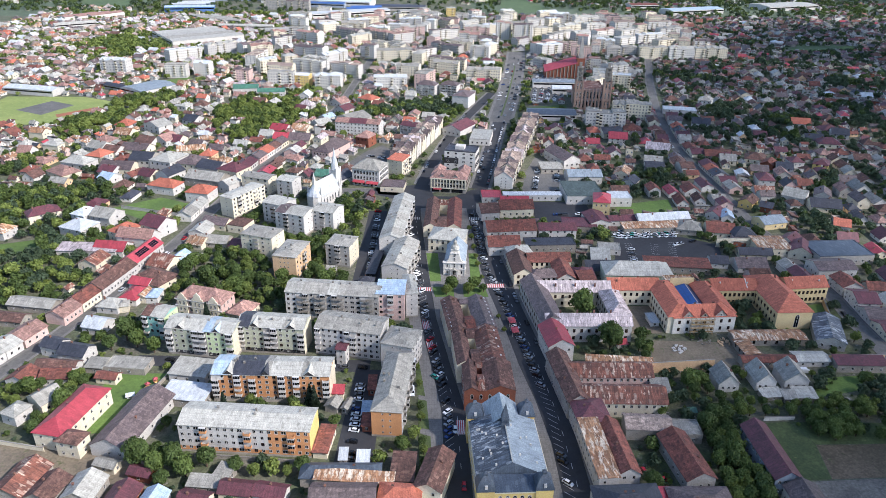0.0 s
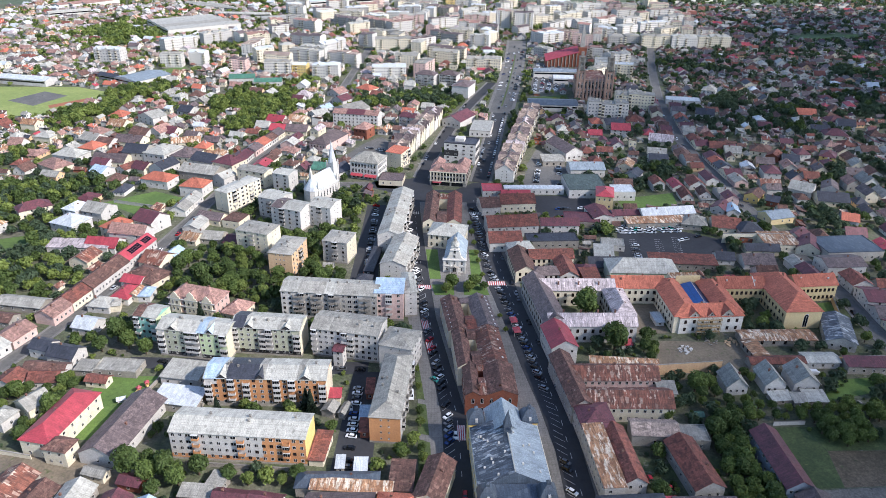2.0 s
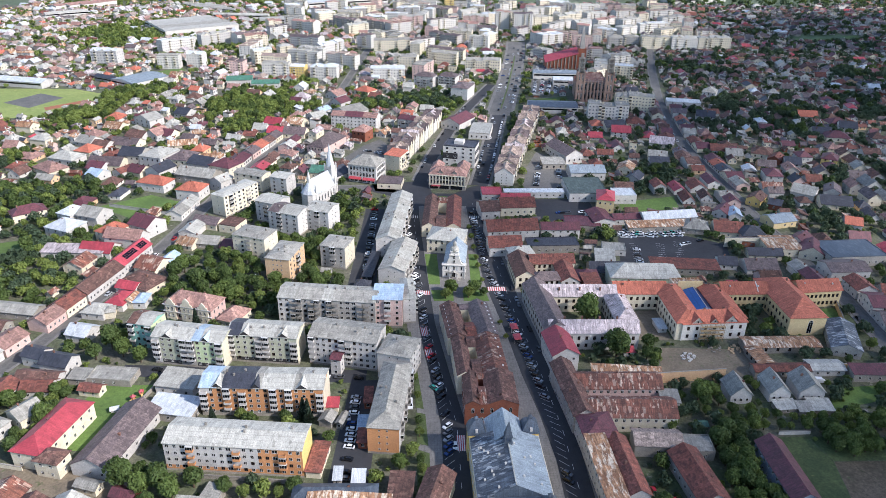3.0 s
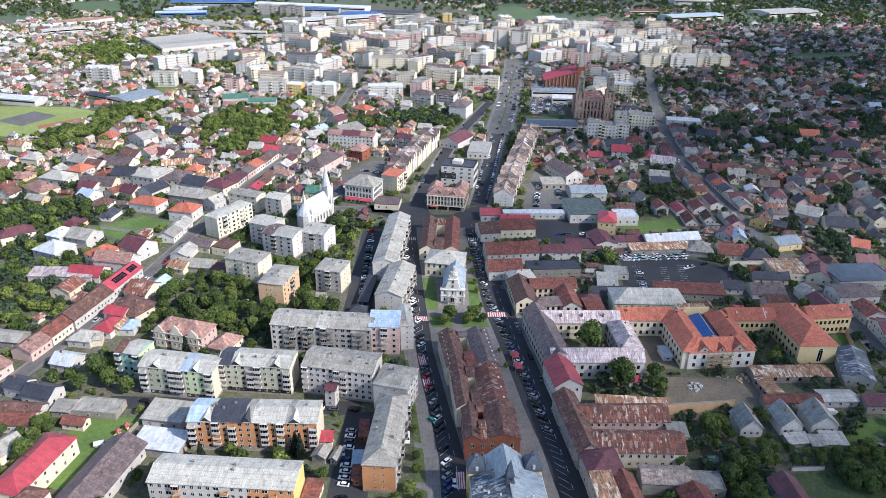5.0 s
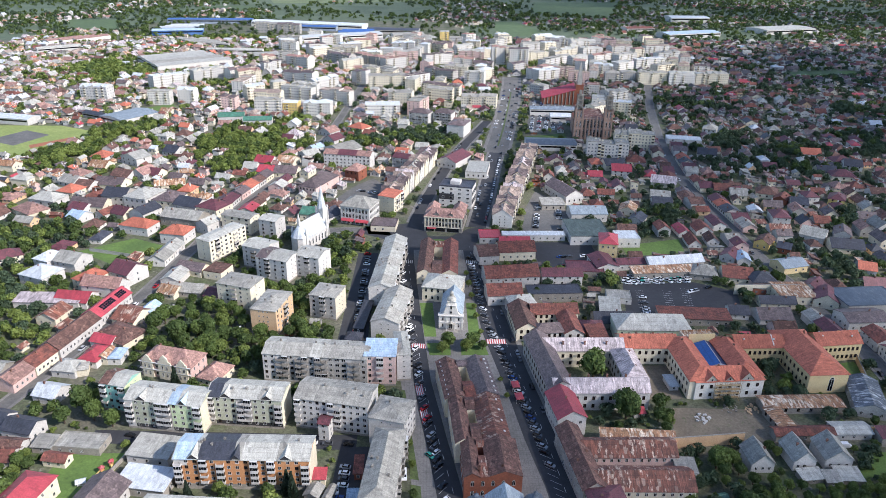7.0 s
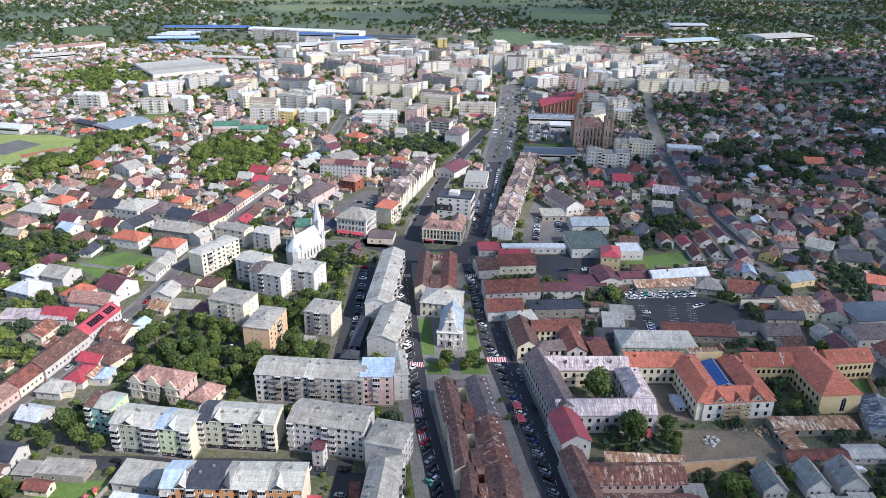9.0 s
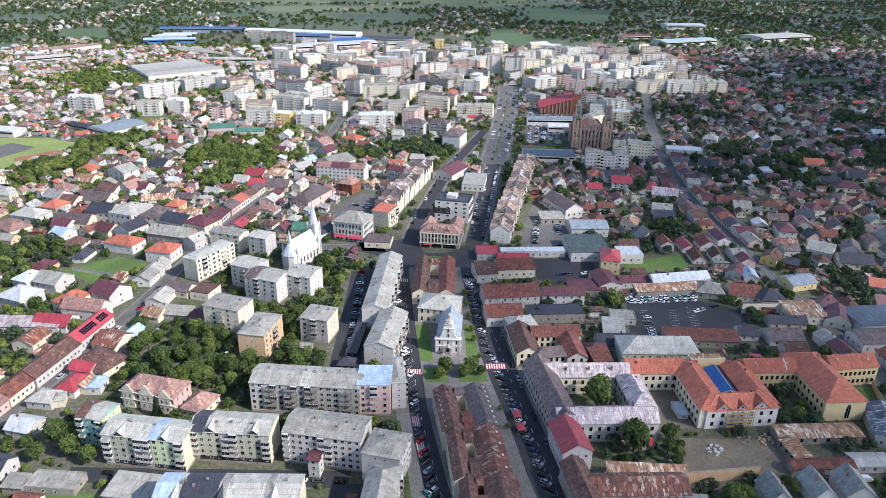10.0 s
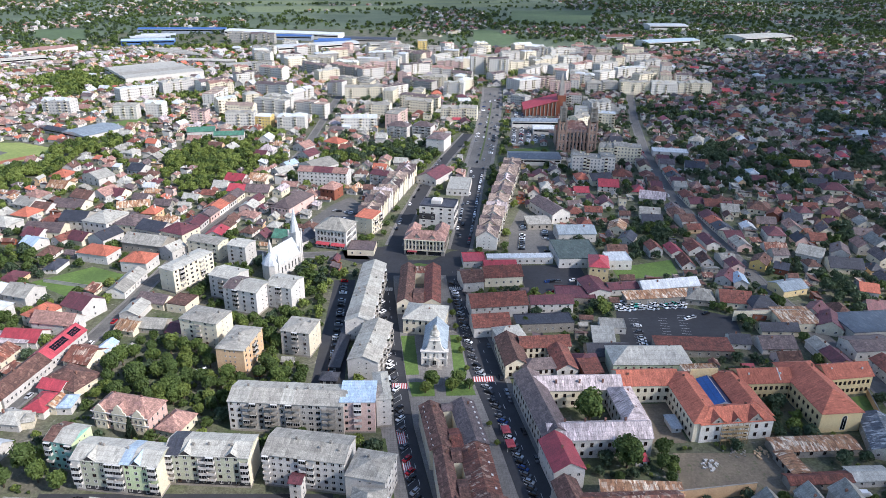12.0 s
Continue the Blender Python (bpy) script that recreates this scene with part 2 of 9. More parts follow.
# ---- building blocks of geometry
class Geo:
    """Vertices, faces and material slots of one mesh."""

    def __init__(self):
        self.v, self.f, self.m = [], [], []

    def face(self, pts, m=0):
        k = len(self.v)
        self.v += [tuple(p) for p in pts]
        self.f.append(tuple(range(k, k + len(pts))))
        self.m.append(m)

    def box(self, x0, x1, y0, y1, z0, z1, m=0, bottom=False):
        k = len(self.v)
        self.v += [(x0, y0, z0), (x1, y0, z0), (x1, y1, z0), (x0, y1, z0), (x0, y0, z1), (x1, y0, z1), (x1, y1, z1), (x0, y1, z1)]
        faces = [(0, 1, 5, 4), (1, 2, 6, 5), (2, 3, 7, 6), (3, 0, 4, 7), (4, 5, 6, 7)] + ([(3, 2, 1, 0)] if bottom else [])
        self.f += [tuple(k + i for i in q) for q in faces]
        self.m += [m] * len(faces)

    def shell(self, pts, faces, ring, th, m=0):
        """A thick sheet: the faces on top, the same lowered by th, and the edge round the ring."""
        k, n = len(self.v), len(pts)
        self.v += [tuple(p) for p in pts] + [(p[0], p[1], p[2] - th) for p in pts]
        new_faces = [tuple(k + i for i in q) for q in faces] + [tuple(k + n + i for i in reversed(q)) for q in faces]
        new_faces += [(k + b, k + a, k + n + a, k + n + b) for a, b in zip(ring, ring[1:] + ring[:1])]
        self.f += new_faces
        self.m += [m] * len(new_faces)

    def turned(self, mtx):
        g = Geo()
        g.v, g.f, g.m = [tuple(mtx @ Vector(p)) for p in self.v], list(self.f), list(self.m)
        return g

    def add(self, other):
        k = len(self.v)
        self.v += other.v
        self.f += [tuple(k + i for i in q) for q in other.f]
        self.m += other.m

    def mesh(self, name, mats):
        me = bpy.data.meshes.new(name)
        if name == "wall":  # walls and gables share their corners
            seen = {}
            ids = [seen.setdefault(tuple(round(c, 3) for c in p), len(seen)) for p in self.v]
            me.from_pydata(list(seen), [], [tuple(ids[i] for i in q) for q in self.f])
        else:
            me.from_pydata(self.v, [], self.f)
        for x in mats if isinstance(mats, (list, tuple)) else [mats]:
            me.materials.append(x)
        if any(self.m):
            me.polygons.foreach_set("material_index", self.m)
        me.update()
        return me


def part(name, data, mats=None, parent=None, label="", at=None):
    """One mesh object (from a Geo, or a mesh shared with others) under a thing or part."""
    ob = new(name, data.mesh(name, mats) if isinstance(data, Geo) else data)
    if parent:
        ob.parent = parent
    if at is not None:
        ob.matrix_basis = at
    return tagged(ob, label)


def thing(name, label, category, x, y, a=0.0, z=0.0, group="", kind=""):
    ob = new(name)
    ob.empty_display_size = 0.5
    ob.matrix_basis = pose(x, y, z, 0, 0, a)
    return tagged(ob, label, category, group, kind)


# where something stands already, in cells of one metre
X0, Y0 = -700, 120
TAKEN = np.zeros((1700, 1300), bool)


def cells(x, y, w, d, a, grow=0.0):
    c, s = math.cos(radians(a)), math.sin(radians(a))
    nx, ny = max(2, int(w + 2 * grow) + 1), max(2, int(d + 2 * grow) + 1)
    u, v = np.meshgrid(np.linspace(-w / 2 - grow, w / 2 + grow, nx * 2), np.linspace(-d / 2 - grow, d / 2 + grow, ny * 2))
    i, j = (x + c * u - s * v - X0).astype(int), (y + s * u + c * v - Y0).astype(int)
    ok = (i >= 0) & (i < TAKEN.shape[0]) & (j >= 0) & (j < TAKEN.shape[1])
    return i[ok], j[ok]


def take(x, y, w, d, a=0.0, grow=0.0):
    TAKEN[cells(x, y, w, d, a, grow)] = True


def is_free(x, y, w, d, a=0.0, grow=0.0):
    i, j = cells(x, y, w, d, a, grow)
    return not TAKEN[i, j].any() if len(i) else y > Y0 + 1290


def roof_geo(w, d, h, rise, kind, over=0.5, th=0.18, ridge="x", m=0, hip=None):
    """A thick roof over w by d, its eave at height h."""
    if ridge == "y":
        g = roof_geo(d, w, h, rise, kind, over, th, "x", m, hip)
        return g.turned(pose(0, 0, 0, 0, 0, 90))
    g = Geo()
    X, Y = w / 2 + over, d / 2 + over
    low = h - over * rise / (d / 2) + th if kind in ("gable", "hip") else h + th
    top = h + rise + th
    if kind == "gable":
        g.shell([(-X, -Y, low), (X, -Y, low), (X, 0, top), (X, Y, low), (-X, Y, low), (-X, 0, top)], [(0, 1, 2, 5), (5, 2, 3, 4)], [0, 1, 2, 3, 4, 5], th, m)
    elif kind == "hip":
        r = max(0.05, X - (hip if hip is not None else Y))
        g.shell([(-X, -Y, low), (X, -Y, low), (X, Y, low), (-X, Y, low), (-r, 0, top), (r, 0, top)], [(0, 1, 5, 4), (1, 2, 5), (2, 3, 4, 5), (3, 0, 4)], [0, 1, 2, 3], th, m)
    elif kind == "shed":
        g.shell([(-X, -Y, h + th), (X, -Y, h + th), (X, Y, top), (-X, Y, top)], [(0, 1, 2, 3)], [0, 1, 2, 3], th, m)
    elif kind == "mansard":
        k = min(w, d) * 0.22
        g.shell([(-X, -Y, h + th), (X, -Y, h + th), (X, Y, h + th), (-X, Y, h + th), (-X + k, -Y + k, top), (X - k, -Y + k, top), (X - k, Y - k, top), (-X + k, Y - k, top)],
                [(0, 1, 5, 4), (1, 2, 6, 5), (2, 3, 7, 6), (3, 0, 4, 7), (4, 5, 6, 7)], [0, 1, 2, 3], th, m)
    else:  # flat, with a parapet
        p, t = max(rise, 0.3), 0.25
        rings = []
        for q, z in ((0, h - 0.05), (0, h + 0.15 + p), (t, h + 0.15 + p), (t, h + 0.15)):
            rings.append([(-w / 2 + q, -d / 2 + q, z), (w / 2 - q, -d / 2 + q, z), (w / 2 - q, d / 2 - q, z), (-w / 2 + q, d / 2 - q, z)])
        g.v = [v for r in rings for v in r]
        for k in range(3):
            g.f += [(4 * k + i, 4 * k + (i + 1) % 4, 4 * k + 4 + (i + 1) % 4, 4 * k + 4 + i) for i in range(4)]
        g.f += [(12, 13, 14, 15), (3, 2, 1, 0)]
        g.m = [m] * len(g.f)
    return g


def wall_geo(w, d, h, rise, kind, ridge="x"):
    g = Geo()
    X, Y = w / 2, d / 2
    g.box(-X, X, -Y, Y, 0, h)
    if kind == "gable":
        if ridge == "x":
            for x in (-X, X):
                g.face([(x, -Y, h), (x, Y, h), (x, 0, h + rise)])
        else:
            for y in (-Y, Y):
                g.face([(-X, y, h), (X, y, h), (0, y, h + rise)])
    if kind == "shed":
        for x in (-X, X):
            g.face([(x, -Y, h), (x, Y, h), (x, Y, h + rise)])
        g.face([(-X, Y, h), (X, Y, h), (X, Y, h + rise), (-X, Y, h + rise)])
    return g


WINDOW_MESH = {}


def window_mesh(ww, wh, style="w"):
    """A framed window in the local x-z plane, its outside towards -y, its foot at z = 0; the panes lie back in the frame."""
    key = (ww, wh, style)
    if key not in WINDOW_MESH:
        g = Geo()
        fw, o, q = 0.09, -0.07, -0.02
        xs = [-ww / 2, -ww / 2 + fw] + ([-0.04, 0.04] if ww > 0.9 else []) + [ww / 2 - fw, ww / 2]
        zs = [0, fw, wh - fw, wh]
        vid = {}

        def v(x, y, z):
            k = (round(x, 4), round(y, 4), round(z, 4))
            if k not in vid:
                vid[k] = len(g.v)
                g.v.append((x, y, z))
            return vid[k]

        def quad(pts, m):
            g.f.append(tuple(v(*p) for p in pts))
            g.m.append(m)

        for i, (xa, xb) in enumerate(zip(xs, xs[1:])):
            for j, (za, zb) in enumerate(zip(zs, zs[1:])):
                if i % 2 and j == 1:
                    ring = [(xa, za), (xb, za), (xb, zb), (xa, zb)]
                    for (x1, z1), (x2, z2) in zip(ring, ring[1:] + ring[:1]):
                        quad([(x1, o, z1), (x2, o, z2), (x2, q, z2), (x1, q, z1)], 0)
                    quad([(x, q, z) for x, z in ring], 1)
                else:
                    quad([(xa, o, za), (xb, o, za), (xb, o, zb), (xa, o, zb)], 0)
        for (xa, za), (xb, zb) in (((xs[0], 0), (xs[0], wh)), ((xs[-1], wh), (xs[-1], 0))):
            for z1, z2 in zip(zs, zs[1:]):
                quad([(xa, o, z1), (xa, 0, z1), (xa, 0, z2), (xa, o, z2)], 0)
        if style == "arch":
            n = 8
            rim = [(ww / 2 * math.cos(math.pi * i / n), ww / 2 * math.sin(math.pi * i / n)) for i in range(n + 1)]
            for (xa, za), (xb, zb) in zip(rim, rim[1:]):
                quad([(xa, o, wh + za), (xb, o, wh + zb), (xb * 0.78, o, wh + zb * 0.78), (xa * 0.78, o, wh + za * 0.78)], 0)
            g.f.append(tuple(v(x * 0.78, o, wh + z * 0.78) for x, z in rim))
            g.m.append(1)
        WINDOW_MESH[key] = g.mesh("window", [DARKFRAME if style == "brown" else FRAME, GLASS])
    return WINDOW_MESH[key]


BALCONY_MESH = {}


def balcony_mesh(bw, depth, closed, wall):
    """A balcony as one body: slab and parapet, and where it is closed in, glazing with posts up to a rim."""
    key = (bw, depth, closed, wall)
    if key not in BALCONY_MESH:
        g = Geo()
        p = 0.07
        xs = [-bw / 2, -bw / 2 + p, -bw / 6 - p, -bw / 6, bw / 6, bw / 6 + p, bw / 2 - p, bw / 2]
        zs = [0.0, 0.18, 1.1] + ([2.35, 2.5] if closed else [])
        ring = [(-bw / 2, 0.0)] + [(x, -depth) for x in xs] + [(bw / 2, 0.0)]
        n = len(ring)
        g.v = [(x, y, z) for z in zs for x, y in ring]
        for j in range(len(zs) - 1):
            for i in range(n - 1):
                g.f.append((j * n + i, j * n + i + 1, (j + 1) * n + i + 1, (j + 1) * n + i))
                g.m.append(0 if j < 2 else 1 if j == 3 or i in (1, 3, 5, 7) else 2)
        g.f.append(tuple(range(n)))
        g.m.append(0)
        if closed:
            g.f.append(tuple(range((len(zs) - 1) * n, len(zs) * n)))
            g.m.append(1)
        else:
            g.f.append(tuple(range(n, 2 * n)))
            g.m.append(3)
        BALCONY_MESH[key] = g.mesh("balcony", [WALLS[wall], FRAME, GLASS, CONCRETE])
    return BALCONY_MESH[key]


SIDES = {"f": 0, "r": 90, "b": 180, "l": 270}


def side_at(side, w, d, u, z):
    """The local pose of something on a wall: u metres along it from its middle, z up, -y out of the wall."""
    out = d / 2 if side in "fb" else w / 2
    return pose(0, 0, 0, 0, 0, SIDES[side]) @ pose(u, -out, z)


def openings(parent, w, d, side, zs, cols, ww=1.3, wh=1.4, style="w", skip=0.0, margin=1.2, at=None, rng=random):
    length = w if side in "fb" else d
    for z in zs:
        for i in range(cols):
            if rng.random() < skip:
                continue
            u = (i + 0.5) * (length - 2 * margin) / cols - length / 2 + margin
            part("window", window_mesh(ww, wh, style), parent=parent, at=(at or Matrix()) @ side_at(side, w, d, u, z))


CHIMNEY = []


def chimney(parent, x, y, z, grey=False):
    if not CHIMNEY:
        g = Geo()
        g.box(-0.35, 0.35, -0.3, 0.3, 0, 1.5)
        g.box(-0.45, 0.45, -0.4, 0.4, 1.5, 1.65)
        g.box(-0.15, 0.15, -0.15, 0.15, 1.65, 1.9)
        CHIMNEY.append(g.mesh("chimney", BRICK))
        CHIMNEY.append(g.mesh("chimney", CONCRETE))
    part("chimney", CHIMNEY[1 if grey else 0], parent=parent, at=pose(x, y, z - 0.6))


def wing(parent, w, d, h, wall="white", roof="red", kind="gable", rise=2.5, ridge="x", over=0.5, at=None, hip=None, plinth=None):
    """Walls and roof of one body, under a thing."""
    at = at or Matrix()
    part("wall", wall_geo(w, d, h, rise, kind, ridge), WALLS[wall], parent, at=at)
    if ridge == "y":
        part("roof", roof_geo(d, w, h, rise, kind, over, hip=hip), ROOFS[roof], parent, at=at @ pose(0, 0, 0, 0, 0, 90))
    else:
        part("roof", roof_geo(w, d, h, rise, kind, over, hip=hip), ROOFS[roof], parent, at=at)
    if plinth:
        g = Geo()
        for q in ((-w / 2 - 0.06, w / 2 + 0.06, -d / 2 - 0.06, d / 2 + 0.06),):
            g.box(*q, 0, 0.9)
        part("plinth", g, WALLS[plinth], parent, at=at)


def block(x, y, w, d, a, h, label, wall="white", roof="grey", kind="gable", rise=2.0, ridge="x", storeys=4, bays="wbw", repeat=6, sides="", bal="grey", panels=(), humps=(), chimneys=3, seed=1, endcols=2, closed=0.6, name="apartment_building", over=0.35, patches=()):
    """A block of flats: bays of windows (w), balconies (b) and wide windows (v) along front and back, small windows on the ends."""
    rng = random.Random(seed)
    take(x, y, w, d, a, 1.0)
    sides = sides or ("fr" if x < 0 else "fl")
    t = thing(name, label, "apartment block", x, y, a)
    wing(t, w, d, h, wall, roof, kind, rise, ridge, over, plinth="concrete")
    pitch = (h - 0.6) / storeys
    longs = [s for s in sides if (s in "fb") == (w >= d)]
    for side in sides:
        length = w if side in "fb" else d
        if side in longs:
            seq = bays * repeat
            for k in range(storeys):
                for i, c in enumerate(seq):
                    u, z = (i + 0.5) * length / len(seq) - length / 2, 0.6 + k * pitch
                    if c == "w":
                        part("window", window_mesh(1.25, 1.4, "brown" if rng.random() < 0.15 else "w"), parent=t, at=side_at(side, w, d, u, z + 0.95))
                    elif c == "v":
                        part("window", window_mesh(1.9, 1.4), parent=t, at=side_at(side, w, d, u, z + 0.95))
                    elif c == "s":
                        part("window", window_mesh(0.7, 0.8), parent=t, at=side_at(side, w, d, u, z + 1.3))
                    elif c == "b" and k:
                        part("balcony", balcony_mesh(round(min(3.0, length / len(seq) * 0.92), 1), 1.1, rng.random() < closed, bal), parent=t, at=side_at(side, w, d, u, z + 0.1))
                    elif c == "b":
                        part("window", window_mesh(1.25, 1.4), parent=t, at=side_at(side, w, d, u, z + 0.95))
        else:
            for k in range(storeys):
                for i in range(endcols):
                    u = (i + 0.5) * length * 0.5 / max(1, endcols) - length * 0.25
                    part("window", window_mesh(0.7, 0.8), parent=t, at=side_at(side, w, d, u, 0.6 + k * pitch + 1.2))
    for side, u0, u1, z0, z1, col in panels:
        g = Geo()
        g.box(u0, u1, -0.012, 0.02, z0, z1, 0, True)
        part("facade_panel", g, WALLS[col], t, at=side_at(side, w, d, 0, 0))
    for u0, u1, col in patches:  # lengths of roof in another sheet
        half, along_ = (d / 2, w / 2) if ridge == "x" else (w / 2, d / 2)
        e = half + over + 0.06
        low, top = h - over * rise / half + 0.22, h + rise + 0.24
        g = Geo()
        g.shell([(u0, -e, low), (u1, -e, low), (u1, 0, top), (u1, e, low), (u0, e, low), (u0, 0, top)], [(0, 1, 2, 5), (5, 2, 3, 4)], [0, 1, 2, 3, 4, 5], 0.03)
        part("roof_section", g, ROOFS[col], t, at=pose(0, 0, 0, 0, 0, 0 if ridge == "x" else 90))
    for u, hw, col in humps:  # cross gables on the front slope
        g = Geo()
        top = h + rise * 0.95 + 0.35
        y0, y1 = (-d / 2 - 0.3, 0.0)
        g.shell([(u - hw, y0, h + 0.25), (u, y0, top), (u + hw, y0, h + 0.25), (u + hw, y1, h + 0.25), (u, y1, top), (u - hw, y1, h + 0.25)], [(0, 1, 4, 5), (1, 2, 3, 4)], [0, 1, 2, 3, 4, 5], 0.12)
        hp = part("dormer", g, ROOFS[col], t)
        # flat dark face drawn in for the shaded opening under the dormer
        f = Geo()
        f.face([(u - hw + 0.2, y0 + 0.2, h + 0.1), (u + hw - 0.2, y0 + 0.2, h + 0.1), (u, y0 + 0.2, top - 0.2)])
        part("gable_board", f, WALLS["dark"], hp)
    for i in range(chimneys):
        u = rng.uniform(-0.42, 0.42)
        v = rng.uniform(-0.2, 0.2)
        slope = rise * (1 - abs(v if ridge == "x" else u) * 2) if kind in ("gable", "hip") else 0.2
        chimney(t, u * w, v * d, h + slope, True)
    return t


def house(x, y, w, d, a, h, wall="white", roof="red", kind="gable", rise=None, ridge=None, label="", cols=3, side_cols=2, sides="fr", storeys=1, chimneys=1, seed=1, over=0.5, name="house", style="w", category="house", wsize=(1.1, 1.4)):
    rng = random.Random(seed + int(x * 7 + y * 13))
    take(x, y, w, d, a, 0.6)
    ridge = ridge or ("x" if w >= d else "y")
    rise = (min(w, d) * 0.32 if kind != "flat" else 0.4) if rise is None else rise
    t = thing(name, label or LABEL(wall, roof, kind, storeys), category, x, y, a)
    wing(t, w, d, h, wall, roof, kind, rise, ridge, over)
    pitch = h / storeys
    far = Geo()  # the panes of a house further off
    for side in sides:
        n = cols if side in "fb" else side_cols
        if n and y > 520:
            for k in range(storeys):
                for i in range(n):
                    m = side_at(side, w, d, ((i + 0.5) / n - 0.5) * ((w if side in "fb" else d) - 1.2), k * pitch + pitch * 0.32)
                    q, z = wsize[0] / 2, min(wsize[1], pitch * 0.55)
                    far.face([m @ Vector(p) for p in ((-q, -0.05, 0), (q, -0.05, 0), (q, -0.05, z), (-q, -0.05, z))])
        elif n:
            openings(t, w, d, side, [k * pitch + pitch * 0.32 for k in range(storeys)], n, wsize[0], min(wsize[1], pitch * 0.55), style, 0.05, 0.6, rng=rng)
    if far.f:
        tagged(part("glazing", far, GLASS, t), kind="stuff")
    for _ in range(chimneys):
        u, v = rng.uniform(-0.3, 0.3), rng.uniform(-0.15, 0.15)
        if kind in ("gable", "hip"):
            q = v if ridge == "x" else u
            chimney(t, u * w, v * d, h + rise * (1 - 2 * abs(q)) - (0.5 if kind == "hip" else 0))
    return t


ROOF_WORDS = {"cobalt": "blue metal", "grey": "grey sheet-metal", "light": "light grey metal", "white": "pale metal", "brown": "brown clay-tile", "red": "weathered red tile", "orange": "orange tile", "crimson": "bright red metal",
              "maroon": "dark maroon metal", "plum": "dull purple-brown metal", "slate": "dark slate-grey", "blue": "blue-grey metal", "sky": "light blue metal", "rust": "rusted sheet-metal", "tan": "rust-stained tan metal",
              "lavender": "pale lavender metal", "pinkish": "faded pink tile", "green": "green metal", "beige": "beige tile", "moss": "mossy dark grey"}


def LABEL(wall, roof, kind, storeys=1):
    form = {"gable": "gabled", "hip": "hipped", "flat": "flat", "shed": "lean-to", "mansard": "mansard"}[kind]
    return f"{'two-storey' if storeys > 1 else 'low'} {wall} plaster house under a {form} {ROOF_WORDS[roof]} roof"

DARKYARD = mat("damp_gravel", (122, 116, 106), (100, 95, 87), 0.9, big=0.08, fine=1.3, stain=(56, 60, 44), amount=0.4, vary=0.05, grit=0.5)
EARTH = mat("trodden_earth", (104, 90, 72), (86, 76, 58), 0.95, big=0.08, fine=1.3, stain=(70, 76, 46), amount=0.4, vary=0.1, grit=0.5)
MEADOW = mat("rough_meadow", (86, 94, 54), (108, 100, 76), 0.95, big=0.06, fine=1.4, stain=(52, 60, 36), amount=0.5, vary=0.1, grit=0.5)


# ---- a bank of cumulus high in the south-east, between the sun and the eastern quarters
def cloud(name, outline, height, lumps, seed, size=1.0):
    rng = np.random.RandomState(seed)
    g = Geo()
    nu, nv = 12, 7
    xs, ys = [p[0] for p in outline], [p[1] for p in outline]
    made = 0
    while made < lumps:
        x, y = rng.uniform(min(xs), max(xs)), rng.uniform(min(ys), max(ys))
        inside = False
        for (xa, ya), (xb, yb) in zip(outline, outline[1:] + outline[:1]):
            if (ya > y) != (yb > y) and x < (xb - xa) * (y - ya) / (yb - ya) + xa:
                inside = not inside
        if not inside:
            continue
        made += 1
        r = rng.uniform(45, 110) * size
        k = len(g.v)
        for j in range(nv + 1):
            for i in range(nu):
                p, q = 2 * math.pi * i / nu, math.pi * j / nv
                rr = r * (1 + 0.22 * noise.noise((x / 60 + 2 * math.cos(p) * math.sin(q), y / 60 + 2 * math.sin(p) * math.sin(q), 2 * math.cos(q))))
                g.v.append((x + rr * math.sin(q) * math.cos(p), y + rr * math.sin(q) * math.sin(p), height + 0.6 * rr * math.cos(q)))
        for j in range(nv):
            for i in range(nu):
                g.f.append((k + j * nu + i, k + j * nu + (i + 1) % nu, k + (j + 1) * nu + (i + 1) % nu, k + (j + 1) * nu + i))
                g.m.append(0)
    me = g.mesh(name, CLOUD)
    me.polygons.foreach_set("use_smooth", [True] * len(me.polygons))
    return tagged(new(name, me), "billowing white cumulus cloud bank high over the town", "cloud", kind="structure")


CLOUD = mat("cloud_white", (240, 240, 240), (230, 231, 233), 1.0, big=0.01, bump=0, vary=0, grit=0.05)
nt = CLOUD.node_tree
thin, both = nt.nodes.new("ShaderNodeBsdfTransparent"), nt.nodes.new("ShaderNodeMixShader")
both.inputs[0].default_value = 0.195
nt.links.new(thin.outputs[0], both.inputs[1])
nt.links.new(nt.nodes["Principled BSDF"].outputs[0], both.inputs[2])
nt.links.new(both.outputs[0], nt.nodes["Material Output"].inputs["Surface"])
LIFT = 900 / math.tan(radians(SUN_EL))
CX, CY = SUN_FROM[0] * LIFT, SUN_FROM[1] * LIFT
cloud("cloud", [(CX + 18, CY + 60), (CX + 44, CY + 330), (CX + 112, CY + 480), (CX + 140, CY + 620), (CX + 165, CY + 760), (CX + 215, CY + 880), (CX + 265, CY + 980), (CX + 320, CY + 1300), (CX + 1300, CY + 1300), (CX + 1300, CY + 60)], 900, 182, 4)
cloud("cloud", [(CX + 40, CY + 140), (CX + 40, CY + 320), (CX + 30, CY + 480), (CX + 110, CY + 480), (CX + 85, CY + 140)], 940, 11, 3, 0.42)
cloud("cloud", [(CX + 560, CY + 1400), (CX + 320, CY + 1520), (CX - 150, CY + 1900), (CX - 150, CY + 2700), (CX + 2200, CY + 2700), (CX + 2200, CY + 1400)], 900, 40, 6, 2.2)


